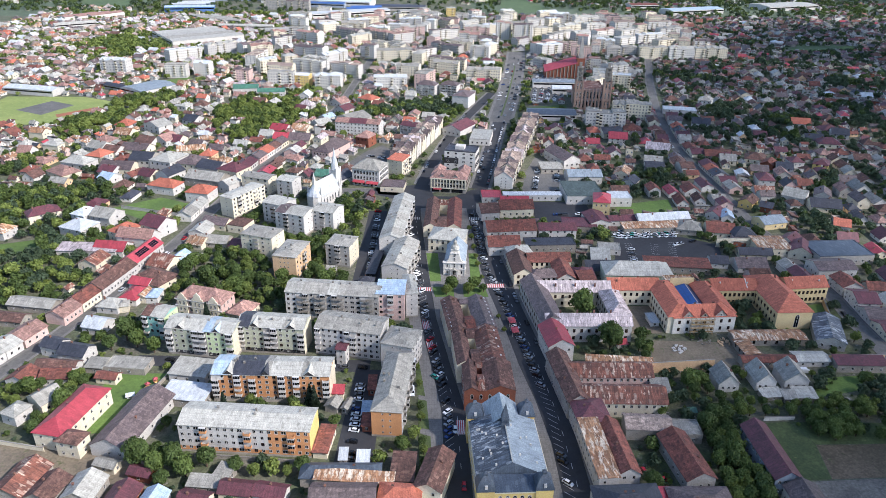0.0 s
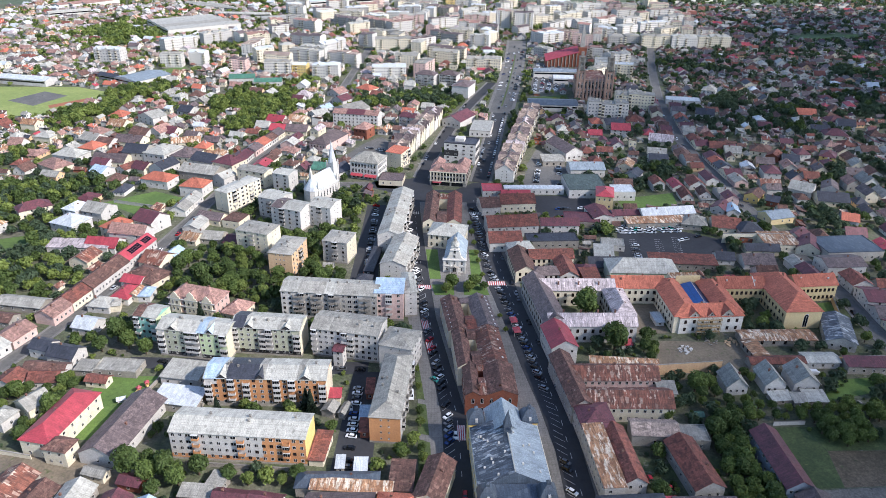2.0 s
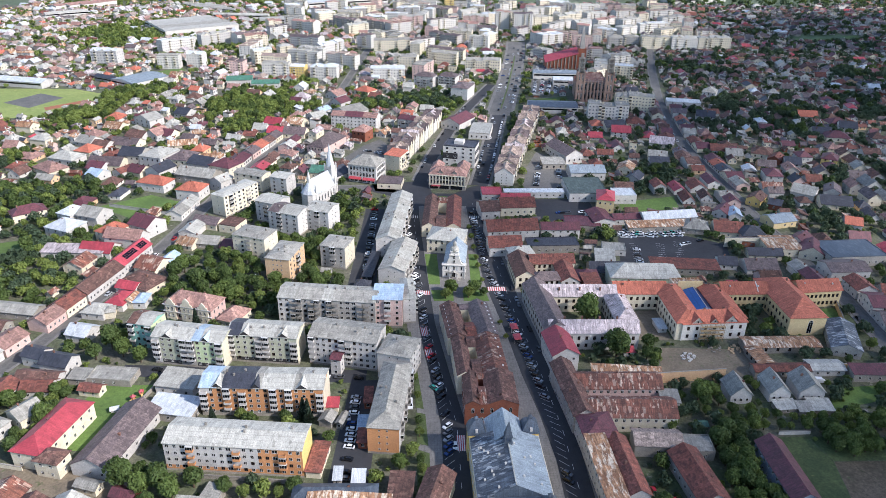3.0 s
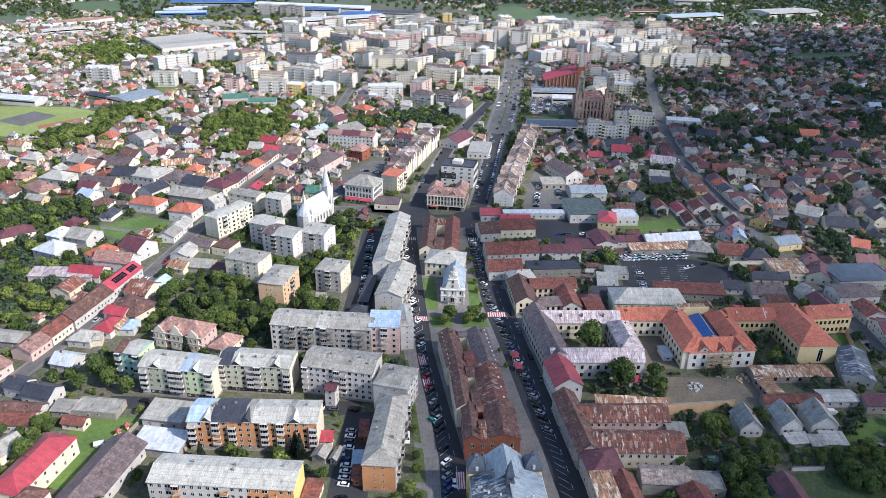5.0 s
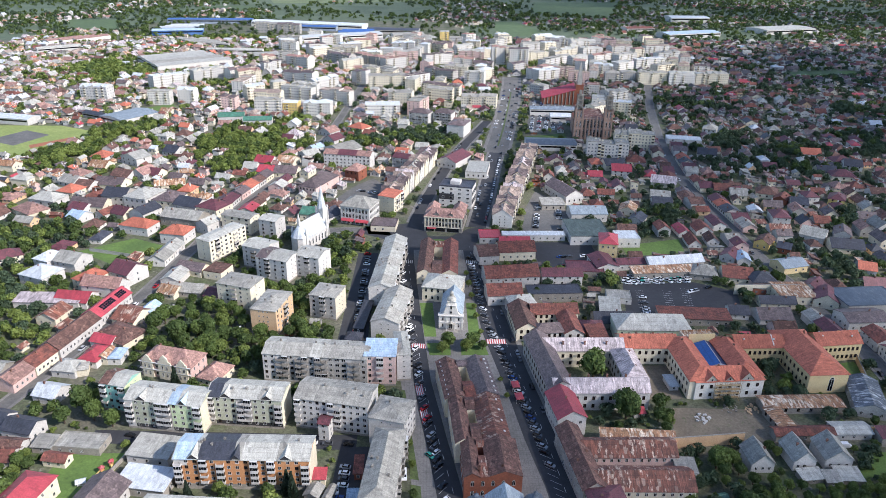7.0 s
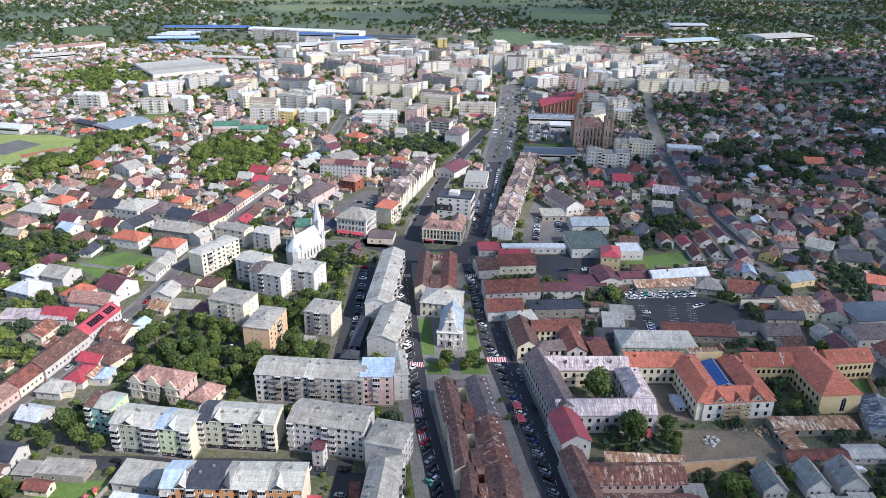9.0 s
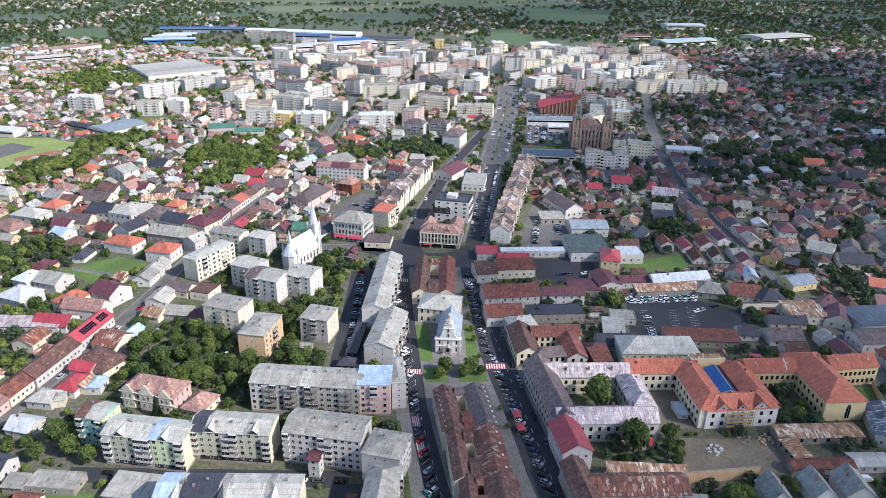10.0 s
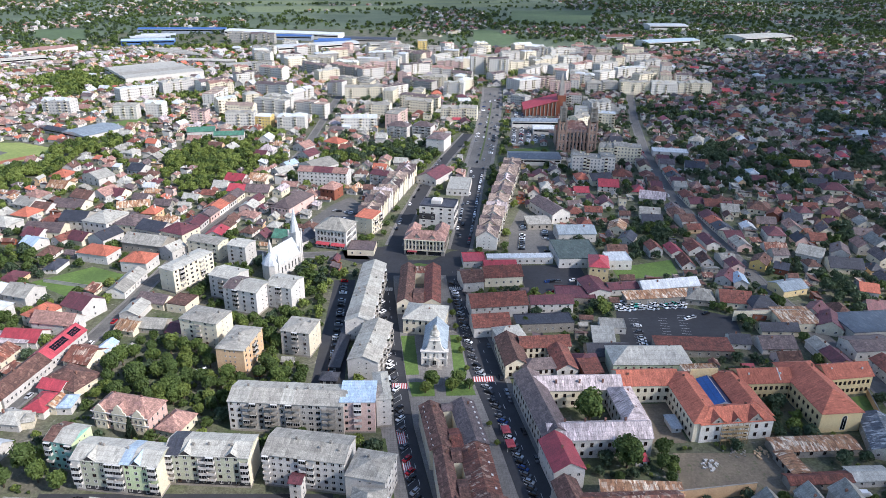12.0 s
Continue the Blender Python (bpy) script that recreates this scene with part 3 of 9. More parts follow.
# ---- ground and roads
def sheet(name, pts, z, m, label="", category="", kind="structure", taken=False):
    """A flat piece of ground with a thin edge, from its outline."""
    g = Geo()
    n = len(pts)
    g.shell([(x, y, z) for x, y in pts], [tuple(range(n))], list(range(n)), max(0.05, z + 0.05))
    ob = part(name, g, m)
    tagged(ob, label, category, kind=kind)
    if taken:
        ii, jj = np.meshgrid(np.arange(int(min(p[0] for p in pts)), int(max(p[0] for p in pts)) + 1), np.arange(int(min(p[1] for p in pts)), int(max(p[1] for p in pts)) + 1))
        inside = np.zeros(ii.shape, bool)
        for (xa, ya), (xb, yb) in zip(pts, pts[1:] + pts[:1]):
            if ya != yb:
                inside ^= ((ya > jj) != (yb > jj)) & (ii < (xb - xa) * (jj - ya) / (yb - ya) + xa)
        i, j = ii[inside] - X0, jj[inside] - Y0
        ok = (i >= 0) & (i < TAKEN.shape[0]) & (j >= 0) & (j < TAKEN.shape[1])
        TAKEN[i[ok], j[ok]] = True
    return ob


def along(pts, step):
    """Points every step metres along a polyline, each with its direction in degrees."""
    out, left = [], 0.0
    for (xa, ya), (xb, yb) in zip(pts, pts[1:]):
        length = math.hypot(xb - xa, yb - ya)
        ang = math.degrees(math.atan2(yb - ya, xb - xa))
        s = left
        while s < length:
            out.append((xa + (xb - xa) * s / length, ya + (yb - ya) * s / length, ang))
            s += step
        left = s - length
    return out


def edge(pts, off):
    """The polyline moved sideways (to the left of its direction)."""
    out = []
    for i, (x, y) in enumerate(pts):
        xa, ya = pts[max(0, i - 1)]
        xb, yb = pts[min(len(pts) - 1, i + 1)]
        q = math.hypot(xb - xa, yb - ya)
        out.append((x - (yb - ya) / q * off, y + (xb - xa) / q * off))
    return out


def road(name, line, width, z=0.03, m=None, label="", walk_w=2.0):
    sheet(name, edge(line, width / 2) + edge(line, -width / 2)[::-1], z, m or ASPHALT, label, "road", taken=True)
    if walk_w:
        for s in (1, -1):
            sheet("pavement", edge(line, s * (width / 2 + 0.004)) + edge(line, s * (width / 2 + walk_w))[::-1], 0.15, PAVING, "paved walkway with a raised kerb beside the street", "pavement", taken=True)


GROUND = mat("town_ground", (72, 82, 52), (98, 95, 82), 0.95, big=0.05, fine=1.1, stain=(138, 134, 128), amount=0.4, vary=0.0, grit=0.6)
g = Geo()
g.face([(-4500, -900, 0), (4500, -900, 0), (4500, 5000, 0), (-4500, 5000, 0)])
tagged(part("ground", g, GROUND), "grassy and dusty ground between the houses", "ground", kind="structure")

ROAD_L_W = [(6.5, 100), (6.2, 195), (5.6, 216), (5.0, 240), (1.9, 264.5), (-2.1, 291), (-4.2, 311), (-5.9, 335.5), (-10.4, 363), (-16.1, 440), (-19, 468)]
ROAD_L_E = [(15.5, 100), (15.2, 195), (15.0, 216), (14.6, 240), (9.4, 272), (3.4, 312), (-0.7, 363), (-5.7, 440), (-6, 455)]
ROAD_R_W = [(45.5, 100), (46.5, 195), (46.6, 240), (41.5, 284), (35.7, 325), (29.7, 363), (25.7, 440), (25, 455)]
ROAD_R_E = [(57.5, 100), (57.0, 195), (56.2, 237), (52.0, 284), (46.8, 325), (42.8, 370), (34.4, 440), (34, 465)]
sheet("road", ROAD_L_W + ROAD_L_E[::-1], 0.03, ASPHALT, "dark asphalt street with slanting parking bays", "road", taken=True)
ROAD_R_KERB = [(45.5, 100), (46.5, 195), (46.6, 220), (44.0, 246), (40.0, 272), (36.7, 302), (33.6, 324), (29.4, 355), (27.2, 404), (25.5, 440), (25, 455)]
sheet("road", ROAD_R_KERB + ROAD_R_E[::-1], 0.03, ASPHALT, "dark asphalt street lined with parked cars", "road", taken=True)
sheet("road", [(-19, 468.1), (-6, 455.1), (25, 455.1), (34, 465.1), (42.2, 494.6), (30.1, 490), (18, 477), (3, 477), (-1, 504.9), (-9.5, 500), (-40, 492), (-41, 482)], 0.03, ASPHALT, "asphalt crossing where the two streets meet", "road", taken=True)
BLVD = [(36.2, 492.4), (44.5, 540), (57.5, 621), (66, 672), (82, 762), (102, 887), (112, 957), (122, 1040)]
road("road", BLVD[:4], 12.0, 0.035, ASPHALT, label="straight asphalt avenue leading out of the centre")
road("road", BLVD[3:], 20.0, 0.035, OLDASPHALT, label="wide asphalt avenue with parking along both kerbs", walk_w=3.0)
NW = [(-5.5, 500.3), (3, 551), (25, 651), (40, 702), (68, 790)]
road("road", NW, 9.0, 0.04, ASPHALT, label="asphalt side street beside the row of flats")
ST_R = [(208, 100), (211, 250), (211.7, 311), (213.5, 333), (211.5, 377), (211.6, 403), (209.3, 433), (210.2, 484), (209.1, 535), (211, 594), (220, 660), (233, 734), (262, 860), (310, 1040)]
road("road", ST_R, 7.0, 0.03, OLDASPHALT, "grey residential street between small houses", 1.4)
ST_L = [(-200, 190), (-186, 262), (-175.5, 292), (-167.6, 322.6), (-157.0, 366), (-147.5, 426.6), (-142, 468.5), (-130.4, 534), (-108, 624), (-93, 718), (-89, 781), (-84, 880), (-78, 980)]
road("road", ST_L, 6.0, 0.03, OLDASPHALT, "grey residential street between old row houses", 1.4)
ST_W = [(-42, 487), (-75, 486), (-104, 493), (-132, 503)]
road("road", ST_W, 7.0, 0.032, OLDASPHALT, "narrow grey side street", 1.3)
# wide pavement and verge along both sides of the double street
sheet("pavement", [(15.6, 100), (15.3, 195), (15.1, 216), (14.7, 240), (9.5, 272), (3.5, 312), (-0.6, 363), (-5.6, 440), (-5.9, 454.9), (24.9, 454.9), (25.4, 440), (27.1, 404), (29.3, 355), (33.5, 324), (36.6, 302), (39.9, 272), (43.9, 246), (46.5, 220), (46.4, 195), (45.4, 100)], 0.16, PAVING, "grey paved island between the two streets with raised kerbs", "pavement", taken=True)
sheet("pavement", [(6.4, 100), (6.1, 195), (5.5, 216), (4.9, 240), (1.8, 264.5), (-2.2, 291), (-4.3, 311), (-6.0, 335.5), (-10.5, 363), (-16.2, 440), (-19.1, 468), (-26, 468), (-22, 440), (-17, 363), (-13, 335), (-10, 311), (-7, 291), (-5, 264), (-4, 240), (-3, 216), (-2, 195), (-1, 100)], 0.15, PAVING, "paved walkway along the street with a raised kerb", "pavement", taken=True)
sheet("pavement", [(57.6, 100), (57.1, 195), (56.3, 237), (52.1, 284), (46.9, 325), (42.9, 370), (34.5, 440), (34.1, 465), (36.5, 465), (37, 440), (45.5, 370), (49.4, 325), (54.6, 284), (58.8, 237), (59.6, 195), (60, 100)], 0.15, PAVING, "narrow pavement in front of the street houses", "pavement", taken=True)
for q in (((-3.6, 205), (1.2, 205), (0.6, 224), (-3.9, 226)), ((-4.0, 229), (0.2, 228), (-1.0, 246), (-4.6, 247)), ((-4.8, 250), (-1.6, 249), (-4.6, 275), (-6.2, 275)), ((-6.6, 282), (-5.0, 282), (-8, 305), (-9.6, 305))):
    sheet("lawn", list(q), 0.19, GRASS, "narrow grass verge between walkway and street", "lawn")
for q in (((0.6, 350), (6.5, 350), (5.0, 385), (-1.8, 385)), ((22.5, 350), (28.4, 350), (27.5, 385), (23.0, 385)), ((3, 333), (13, 333), (13, 344), (1.6, 344)), ((18, 333), (31, 333), (29.5, 344), (18, 344))):
    sheet("lawn", list(q), 0.19, LAWN, "mown lawn beside the church", "lawn")
sheet("car_park", [(106, 368.5), (169, 369.5), (176, 399), (156, 410.5), (114, 408)], 0.03, ASPHALT, "large asphalt car park with white bay lines", "car park", taken=True)
sheet("car_park", [(-35, 205), (-20.5, 205), (-19, 268), (-32, 268)], 0.03, ASPHALT, "asphalt yard between blocks of flats", "yard", taken=True)
sheet("car_park", [(-42, 335), (-27, 335), (-28, 450), (-40, 450)], 0.03, ASPHALT, "shaded asphalt parking lane behind the flats", "yard", taken=True)
sheet("car_park", [(-130, 271), (-26, 266), (-26, 275), (-130, 279)], 0.032, ASPHALT, "asphalt lane in front of the flats", "yard", taken=True)
sheet("car_park", [(65, 478), (93, 478), (93, 497), (101, 500), (104, 540), (86, 566), (74, 530)], 0.03, OLDASPHALT, "asphalt yard with parked cars behind shops", "yard", taken=True)
sheet("car_park", [(70, 425), (99, 428), (99, 440), (108, 441), (108, 468), (69, 467.5)], 0.03, ASPHALT, "asphalt yard with a row of red cars", "yard", taken=True)
sheet("yard", [(131, 180), (160, 184), (168, 201.5), (131, 199.5)], 0.03, DARKYARD, "dark gravel yard", "yard", taken=True)
sheet("lawn", [(129, 200), (144.5, 201), (147.5, 219), (144, 232.5), (129, 232)], 0.03, GRASS, "dull green lawn beside a plum-roofed hall", "lawn", taken=True)
sheet("yard", [(144.7, 201), (168, 202), (176, 219.5), (147.7, 219)], 0.03, EARTH, "trodden brown earth and rough grass", "yard", taken=True)
sheet("lawn", [(147.7, 219.4), (178, 219.8), (184, 232), (144.4, 232.5)], 0.03, GRASS, "overgrown garden behind a hedge", "lawn")
sheet("yard", [(100, 268), (160, 268), (150, 290), (104, 292)], 0.03, SOIL, "bare earth building yard beside the school", "yard", taken=True)
sheet("lawn", [(0.5, 458), (18, 458), (20, 464), (16.5, 470), (9, 472.5), (2, 470), (-1, 464)], 0.17, LAWN, "planted bed with a pale kerb at the crossing", "lawn", taken=True)
sheet("lawn", [(-41, 504), (-36, 480.6), (-20.5, 478.5), (-26.6, 496)], 0.03, LAWN, "small green lawn at the junction", "lawn", taken=True)
sheet("lawn", [(147.5, 303), (166, 303), (166, 324.5), (147.5, 324)], 0.03, MEADOW, "dark overgrown garden between the school wings", "lawn")
sheet("lawn", [(186, 306), (202, 312), (203, 327), (186, 324)], 0.03, LAWN, "mown lawn beside the school", "lawn", taken=True)
sheet("lawn", [(127, 446), (165, 452), (168, 474), (127, 462)], 0.03, LAWN, "bright green lawn patch behind sheds", "lawn", taken=True)
sheet("lawn", [(-140, 226), (-118, 226), (-112, 265), (-136, 265)], 0.03, LAWN, "bright green lawn beside the red-roofed hall", "lawn", taken=True)
sheet("lawn", [(-212, 452), (-185, 472), (-160, 459), (-186, 434)], 0.03, LAWN, "bright green lawn behind the villas", "lawn", taken=True)
sheet("lawn", [(-332, 812), (-284, 860), (-270, 836), (-320, 800)], 0.03, LAWN, "bright green lawn beside the trade yard", "lawn", taken=True)
sheet("lawn", [(545, 1103), (649, 1119), (623, 1073), (526, 1063)], 0.03, LAWN, "green meadow between the gardens", "lawn", taken=True)
sheet("lawn", [(-262, 392), (-235, 402), (-228, 384), (-252, 374)], 0.03, LAWN, "green orchard lawn among trees", "lawn", taken=True)
sheet("car_park", [(103, 742), (141, 756), (168, 880), (128, 896)], 0.03, OLDASPHALT, "asphalt car park beside the cathedral", "car park", taken=True)
sheet("lawn", [(99, 711), (140, 716), (141, 742), (101, 729)], 0.03, LAWN, "bright green lawn before the cathedral", "lawn", taken=True)
sheet("lawn", [(168, 262), (189, 264), (186, 254), (162, 248)], 0.03, LAWN, "small green lawn between cottages", "lawn")
sheet("yard", [(-66, 546), (-40, 526), (-33, 532), (-24, 568), (-40, 596), (-52, 580)], 0.03, OLDASPHALT, "asphalt square behind the row of flats", "yard", taken=True)
sheet("yard", [(97, 298), (112.4, 298), (113, 324.5), (98.5, 324)], 0.035, SOIL, "bare trodden yard beside the school", "yard", taken=True)
sheet("yard", [(-175, 200), (-98, 190), (-98, 214), (-170, 222)], 0.03, SOIL, "dusty grey lane", "yard", taken=True)
sheet("lawn", [(-440, 690), (-396, 652), (-352, 650), (-318, 712), (-324, 738), (-362, 757), (-440, 756)], 0.04, PITCH, "bright green sports field", "sports field", taken=True)
sheet("sports_court", [(-404, 702), (-386, 738), (-356, 722), (-371, 684)], 0.06, OLDASPHALT, "grey sports court", "sports court", taken=True)
sheet("sports_court", [(-352, 676), (-324, 709), (-330, 716), (-358, 686)], 0.06, mat("clay_court", (158, 98, 72), (146, 92, 70), 0.95), "red clay strip", "sports court", taken=True)
FIELD = [mat("field_" + k, a, b, 0.95, big=0.012, fine=0.15, vary=0.1, grit=0.3, bump=0) for k, a, b in (("green", (78, 96, 62), (70, 88, 56)), ("pale", (104, 114, 80), (92, 104, 72)), ("dark", (84, 96, 74), (70, 84, 64)), ("tan", (128, 126, 100), (116, 116, 90)))]
FIELDS = ((0, [(315, 2194), (567, 2221), (435, 1790), (275, 1914)]), (0, [(149, 1702), (205, 1706), (251, 1502), (146, 1441)]), (2, [(-253, 2036), (46, 2005), (-12, 1826), (-219, 1858)]), (1, [(-445, 2233), (45, 2330), (-13, 2175), (-398, 2067)]),
          (0, [(-570, 1960), (-442, 2002), (-392, 1895), (-540, 1856)]), (1, [(89, 2376), (530, 2474), (502, 2345), (85, 2258)]), (3, [(485, 1771), (526, 1774), (506, 1706), (464, 1693)]), (1, [(-649, 2406), (360, 2566), (344, 2450), (-617, 2287)]),
          (0, [(554, 1146), (630, 1141), (613, 1092), (527, 1088)]), (2, [(424, 799), (437, 825), (476, 827), (462, 800)]), (0, [(-756, 1646), (-654, 1657), (-578, 1475), (-665, 1467)]), (3, [(-560, 2900), (200, 2900), (200, 2720), (-560, 2750)]),
          (0, [(800, 2700), (1500, 2750), (1500, 2600), (820, 2580)]), (1, [(240, 2900), (900, 2900), (900, 2780), (240, 2800)]))


def in_field(x, y):
    for _, pts in FIELDS:
        inside = False
        for (xa, ya), (xb, yb) in zip(pts, pts[1:] + pts[:1]):
            if (ya > y) != (yb > y) and x < (xb - xa) * (y - ya) / (yb - ya) + xa:
                inside = not inside
        if inside:
            return True
    return False


sheet("field", [(-2600, 3600), (-1500, 1440), (-620, 1330), (-540, 1700), (60, 1700), (110, 1380), (1400, 1330), (2900, 3600)], 0.02, FIELD[2], "dark green meadows of the plain", "field")
for k, pts in FIELDS:
    sheet("field", pts, 0.05, FIELD[k], "open farm field beyond the town", "field")
road("road", [(470, 1640), (450, 1720), (445, 1830), (500, 1950), (560, 2080)], 7, 0.07, OLDASPHALT, "pale country road between fields", 0)
MEDIAN = [(70, 695), (82, 762), (102, 887), (110, 942)]
sheet("lawn", edge(MEDIAN, 0.8) + edge(MEDIAN, -0.8)[::-1], 0.17, GRASS, "narrow grass median of the avenue", "lawn")


# ---- blocks of flats
block(-66.9, 221.1, 48.8, 13.6, -4.9, 12.2, "long white and orange block of flats under a grey metal roof", "white", "light", storeys=4, bays="wwvbww", repeat=3, panels=(("f", 9, 24.45, 0.9, 12.0, "orange"), ("f", -24.45, 9, 0.9, 2.6, "orange"), ("r", -6.8, 6.8, 0.9, 12.1, "yellow")), chimneys=4, seed=3, bal="orange", endcols=0)
block(-14.1, 243.9, 11.6, 40.2, -5.7, 12.0, "grey-roofed block of flats with an orange end wall", "white", "grey", kind="hip", ridge="y", rise=3.0, storeys=4, bays="wbw", repeat=4, panels=(("f", -5.8, 5.8, 0.9, 11.9, "orange"),), chimneys=4, seed=4)
block(-34.8, 284.7, 30.1, 15.2, -12.0, 14, "white five-storey block of flats under a grey roof", "white", "grey", storeys=5, bays="bwwwwbbwwww", repeat=1, chimneys=4, seed=5, bal="white", closed=0.6)
block(-12.1, 274.5, 14.4, 14.6, -15.9, 13, "white corner block of flats with a folded grey roof", "white", "grey", kind="hip", storeys=4, bays="wv", repeat=2, sides="fr", chimneys=1, seed=6)
block(-46.5, 317.4, 46.0, 14.5, -6.5, 14, "long grey block of flats with open balconies", "grey", "grey", patches=((-23, -15, "light"), (-2, 3, "light"), (14, 22, "grey")), storeys=5, bays="wwbbwbbwbbwvvbbw", repeat=1, chimneys=5, seed=7, closed=0.3, bal="concrete", panels=(("f", -23, -15.5, 0.9, 13.8, "white"), ("f", 13.8, 16.4, 0.9, 13.8, "white")))
block(-18.6, 315.4, 13.5, 13.0, -2, 15, "tall pinkish-white block of flats under a light blue roof", "pink", "sky", kind="shed", rise=1.0, ridge="x", storeys=5, bays="wbw", repeat=1, chimneys=1, seed=8, endcols=2, bal="white")
block(-9.6, 322.5, 6.0, 20.0, 6, 13.5, "white corner wing of flats beside the street", "white", "light", kind="hip", rise=1.2, ridge="y", storeys=5, bays="wbw", repeat=2, chimneys=1, seed=31, endcols=1)
block(-15.5, 362.3, 13.8, 35.1, -10.2, 11, "white row of flats under a broken grey roof", "white", "grey", patches=((-6, 4, "light"),),  ridge="y", storeys=4, bays="wbw", repeat=4, chimneys=3, seed=9, rise=2.6)
block(-19.4, 415.0, 13.0, 68.0, -5.1, 11, "long white row of flats under a stepped grey roof", "white", "light", patches=((-30, -22, "grey"), (-8, 2, "grey"), (14, 22, "grey")), ridge="y", storeys=4, bays="wbwv", repeat=5, chimneys=6, seed=10, rise=2.6)
block(-63.6, 252.1, 47.6, 13.6, -1.8, 13.2, "orange block of flats with glazed balconies and a grey roof", "orange", "light", patches=((-23.9, -17, "sky"), (-15.3, -3, "slate"), (-3, 0, "grey"), (12.5, 15, "grey")), storeys=5, bays="bwwbwbwwwbwbwwwb", repeat=1, chimneys=5, seed=11, bal="white", closed=0.7, panels=(("r", -6.8, 6.8, 0.9, 13.1, "cream"), ("f", -23.8, -19, 10.4, 13.1, "white"), ("f", -23.8, 23.8, 0.9, 2.4, "concrete")), humps=((-17, 2.2, "light"), (-2, 1.8, "slate"), (15.5, 2.4, "light")), endcols=0)
block(-125.0, 296.4, 11.4, 11.0, -14.9, 13, "teal block of flats under a grey and brown roof", "teal", "light", patches=((-5.9, -1.5, "brown"),), storeys=4, bays="bwwb", repeat=1, chimneys=1, seed=12, bal="white", panels=(("r", -5.5, 5.5, 0.9, 12.9, "lime"),))
block(-100.8, 284.2, 31.6, 12.7, -10.0, 13.6, "grey-green and lime block of flats with glazed balconies", "olive", "light", patches=((2.2, 6.0, "sky"),), storeys=5, bays="bwwwbbwwwb", repeat=1, chimneys=3, seed=13, bal="white", closed=0.75, humps=((-9, 2.4, "light"), (8.2, 1.8, "sky")), panels=(("f", 3.6, 15.8, 2.8, 13.4, "lime"), ("f", -15.8, -12.4, 0.9, 13.4, "white"), ("f", -3.4, 3.4, 0.9, 13.4, "grey"), ("r", -6.3, 6.3, 0.9, 13.5, "cream"), ("f", -12.2, -3.6, 0.9, 2.6, "dark"), ("f", 3.6, 15.8, 0.9, 2.6, "dark")), endcols=0)
block(-70.2, 286.9, 30.4, 12.8, -6.1, 13.6, "grey-green block of flats with a patched roof", "olive", "light", patches=((-15, -9.5, "slate"), (6, 8.2, "grey")), storeys=5, bays="bwwwbbwwwb", repeat=1, chimneys=3, seed=14, bal="white", closed=0.6, humps=((-7.5, 2.3, "light"), (9.2, 2.4, "light")), panels=(("r", -6.4, 6.4, 0.9, 13.5, "cream"), ("f", -15.2, -12.4, 0.9, 13.4, "concrete"), ("f", -3.2, 3.2, 2.8, 13.4, "grey"), ("f", -12.2, 15.1, 0.9, 2.6, "dark")), endcols=0)
block(-96.4, 385.5, 20.1, 13.9, -19.4, 13.5, "cream block of flats on a square plan", "cream", "grey", kind="hip", rise=1.2, storeys=5, bays="swbws", repeat=1, chimneys=2, seed=15)
block(-75.7, 362.9, 13.2, 21.1, -12.6, 13.5, "peach block of flats on a square plan", "peach", "grey", kind="hip", rise=1.2, ridge="y", storeys=5, bays="wwbws", repeat=1, chimneys=3, seed=16, endcols=3)
block(-49.4, 374.8, 14.2, 14.1, -15.6, 13.0, "cream and grey block of flats on a square plan", "cream", "grey", kind="hip", rise=1.2, storeys=5, bays="wbw", repeat=1, chimneys=2, seed=17, panels=(("f", -7, 7, 0.9, 12.9, "grey"),))
block(-95.8, 433.8, 15.9, 13.9, -25.0, 13.5, "white block of flats under a light roof", "white", "light", storeys=5, bays="wbw", repeat=1, chimneys=1, seed=18, rise=1.6)
block(-82.9, 418.3, 20.2, 14.6, -22.5, 13.5, "white block of flats with a brown roof section", "white", "light", patches=((-10, -3, "plum"),), storeys=5, bays="wbwv", repeat=1, chimneys=2, seed=19, rise=1.8)
block(-63.6, 422.0, 14.9, 14.8, -19.9, 13.5, "pinkish white block of flats under a light roof", "white", "light", storeys=5, bays="wbw", repeat=1, chimneys=2, seed=20, rise=1.8)
block(-123.1, 450.7, 10.7, 30.2, -30.3, 13.8, "narrow cream slab of flats on end to the street", "cream", "light", kind="hip", rise=1.0, ridge="y", storeys=5, bays="wbwv", repeat=2, chimneys=2, seed=21, endcols=1)
block(-97.3, 475.3, 12.4, 11.5, -21.5, 13.5, "white block of flats beside the church", "white", "light", storeys=5, bays="wv", repeat=1, chimneys=1, seed=22, rise=1.2)
block(-120, 486, 22, 11, -21.5, 11.5, "beige block of flats under a grey roof", "cream", "grey", storeys=4, bays="wv", repeat=2, chimneys=1, seed=23, rise=1.2)
block(-62.3, 628, 40.0, 14, -11.3, 12, "long white block of flats with a red-tiled roof", "white", "pinkish", patches=((-8, 8, "maroon"),), storeys=4, bays="ww", repeat=6, chimneys=3, seed=24, rise=2.6)
block(-13.3, 622, 21.2, 14, -24.9, 11, "white block of flats with a dark red roof section", "white", "maroon", storeys=4, bays="wb", repeat=3, chimneys=1, seed=25)
block(-23.3, 526.1, 12.7, 14, -25.4, 12, "cream block of flats with an orange roof", "cream", "orange", kind="shed", rise=1, storeys=4, bays="wb", repeat=2, chimneys=0, seed=26)
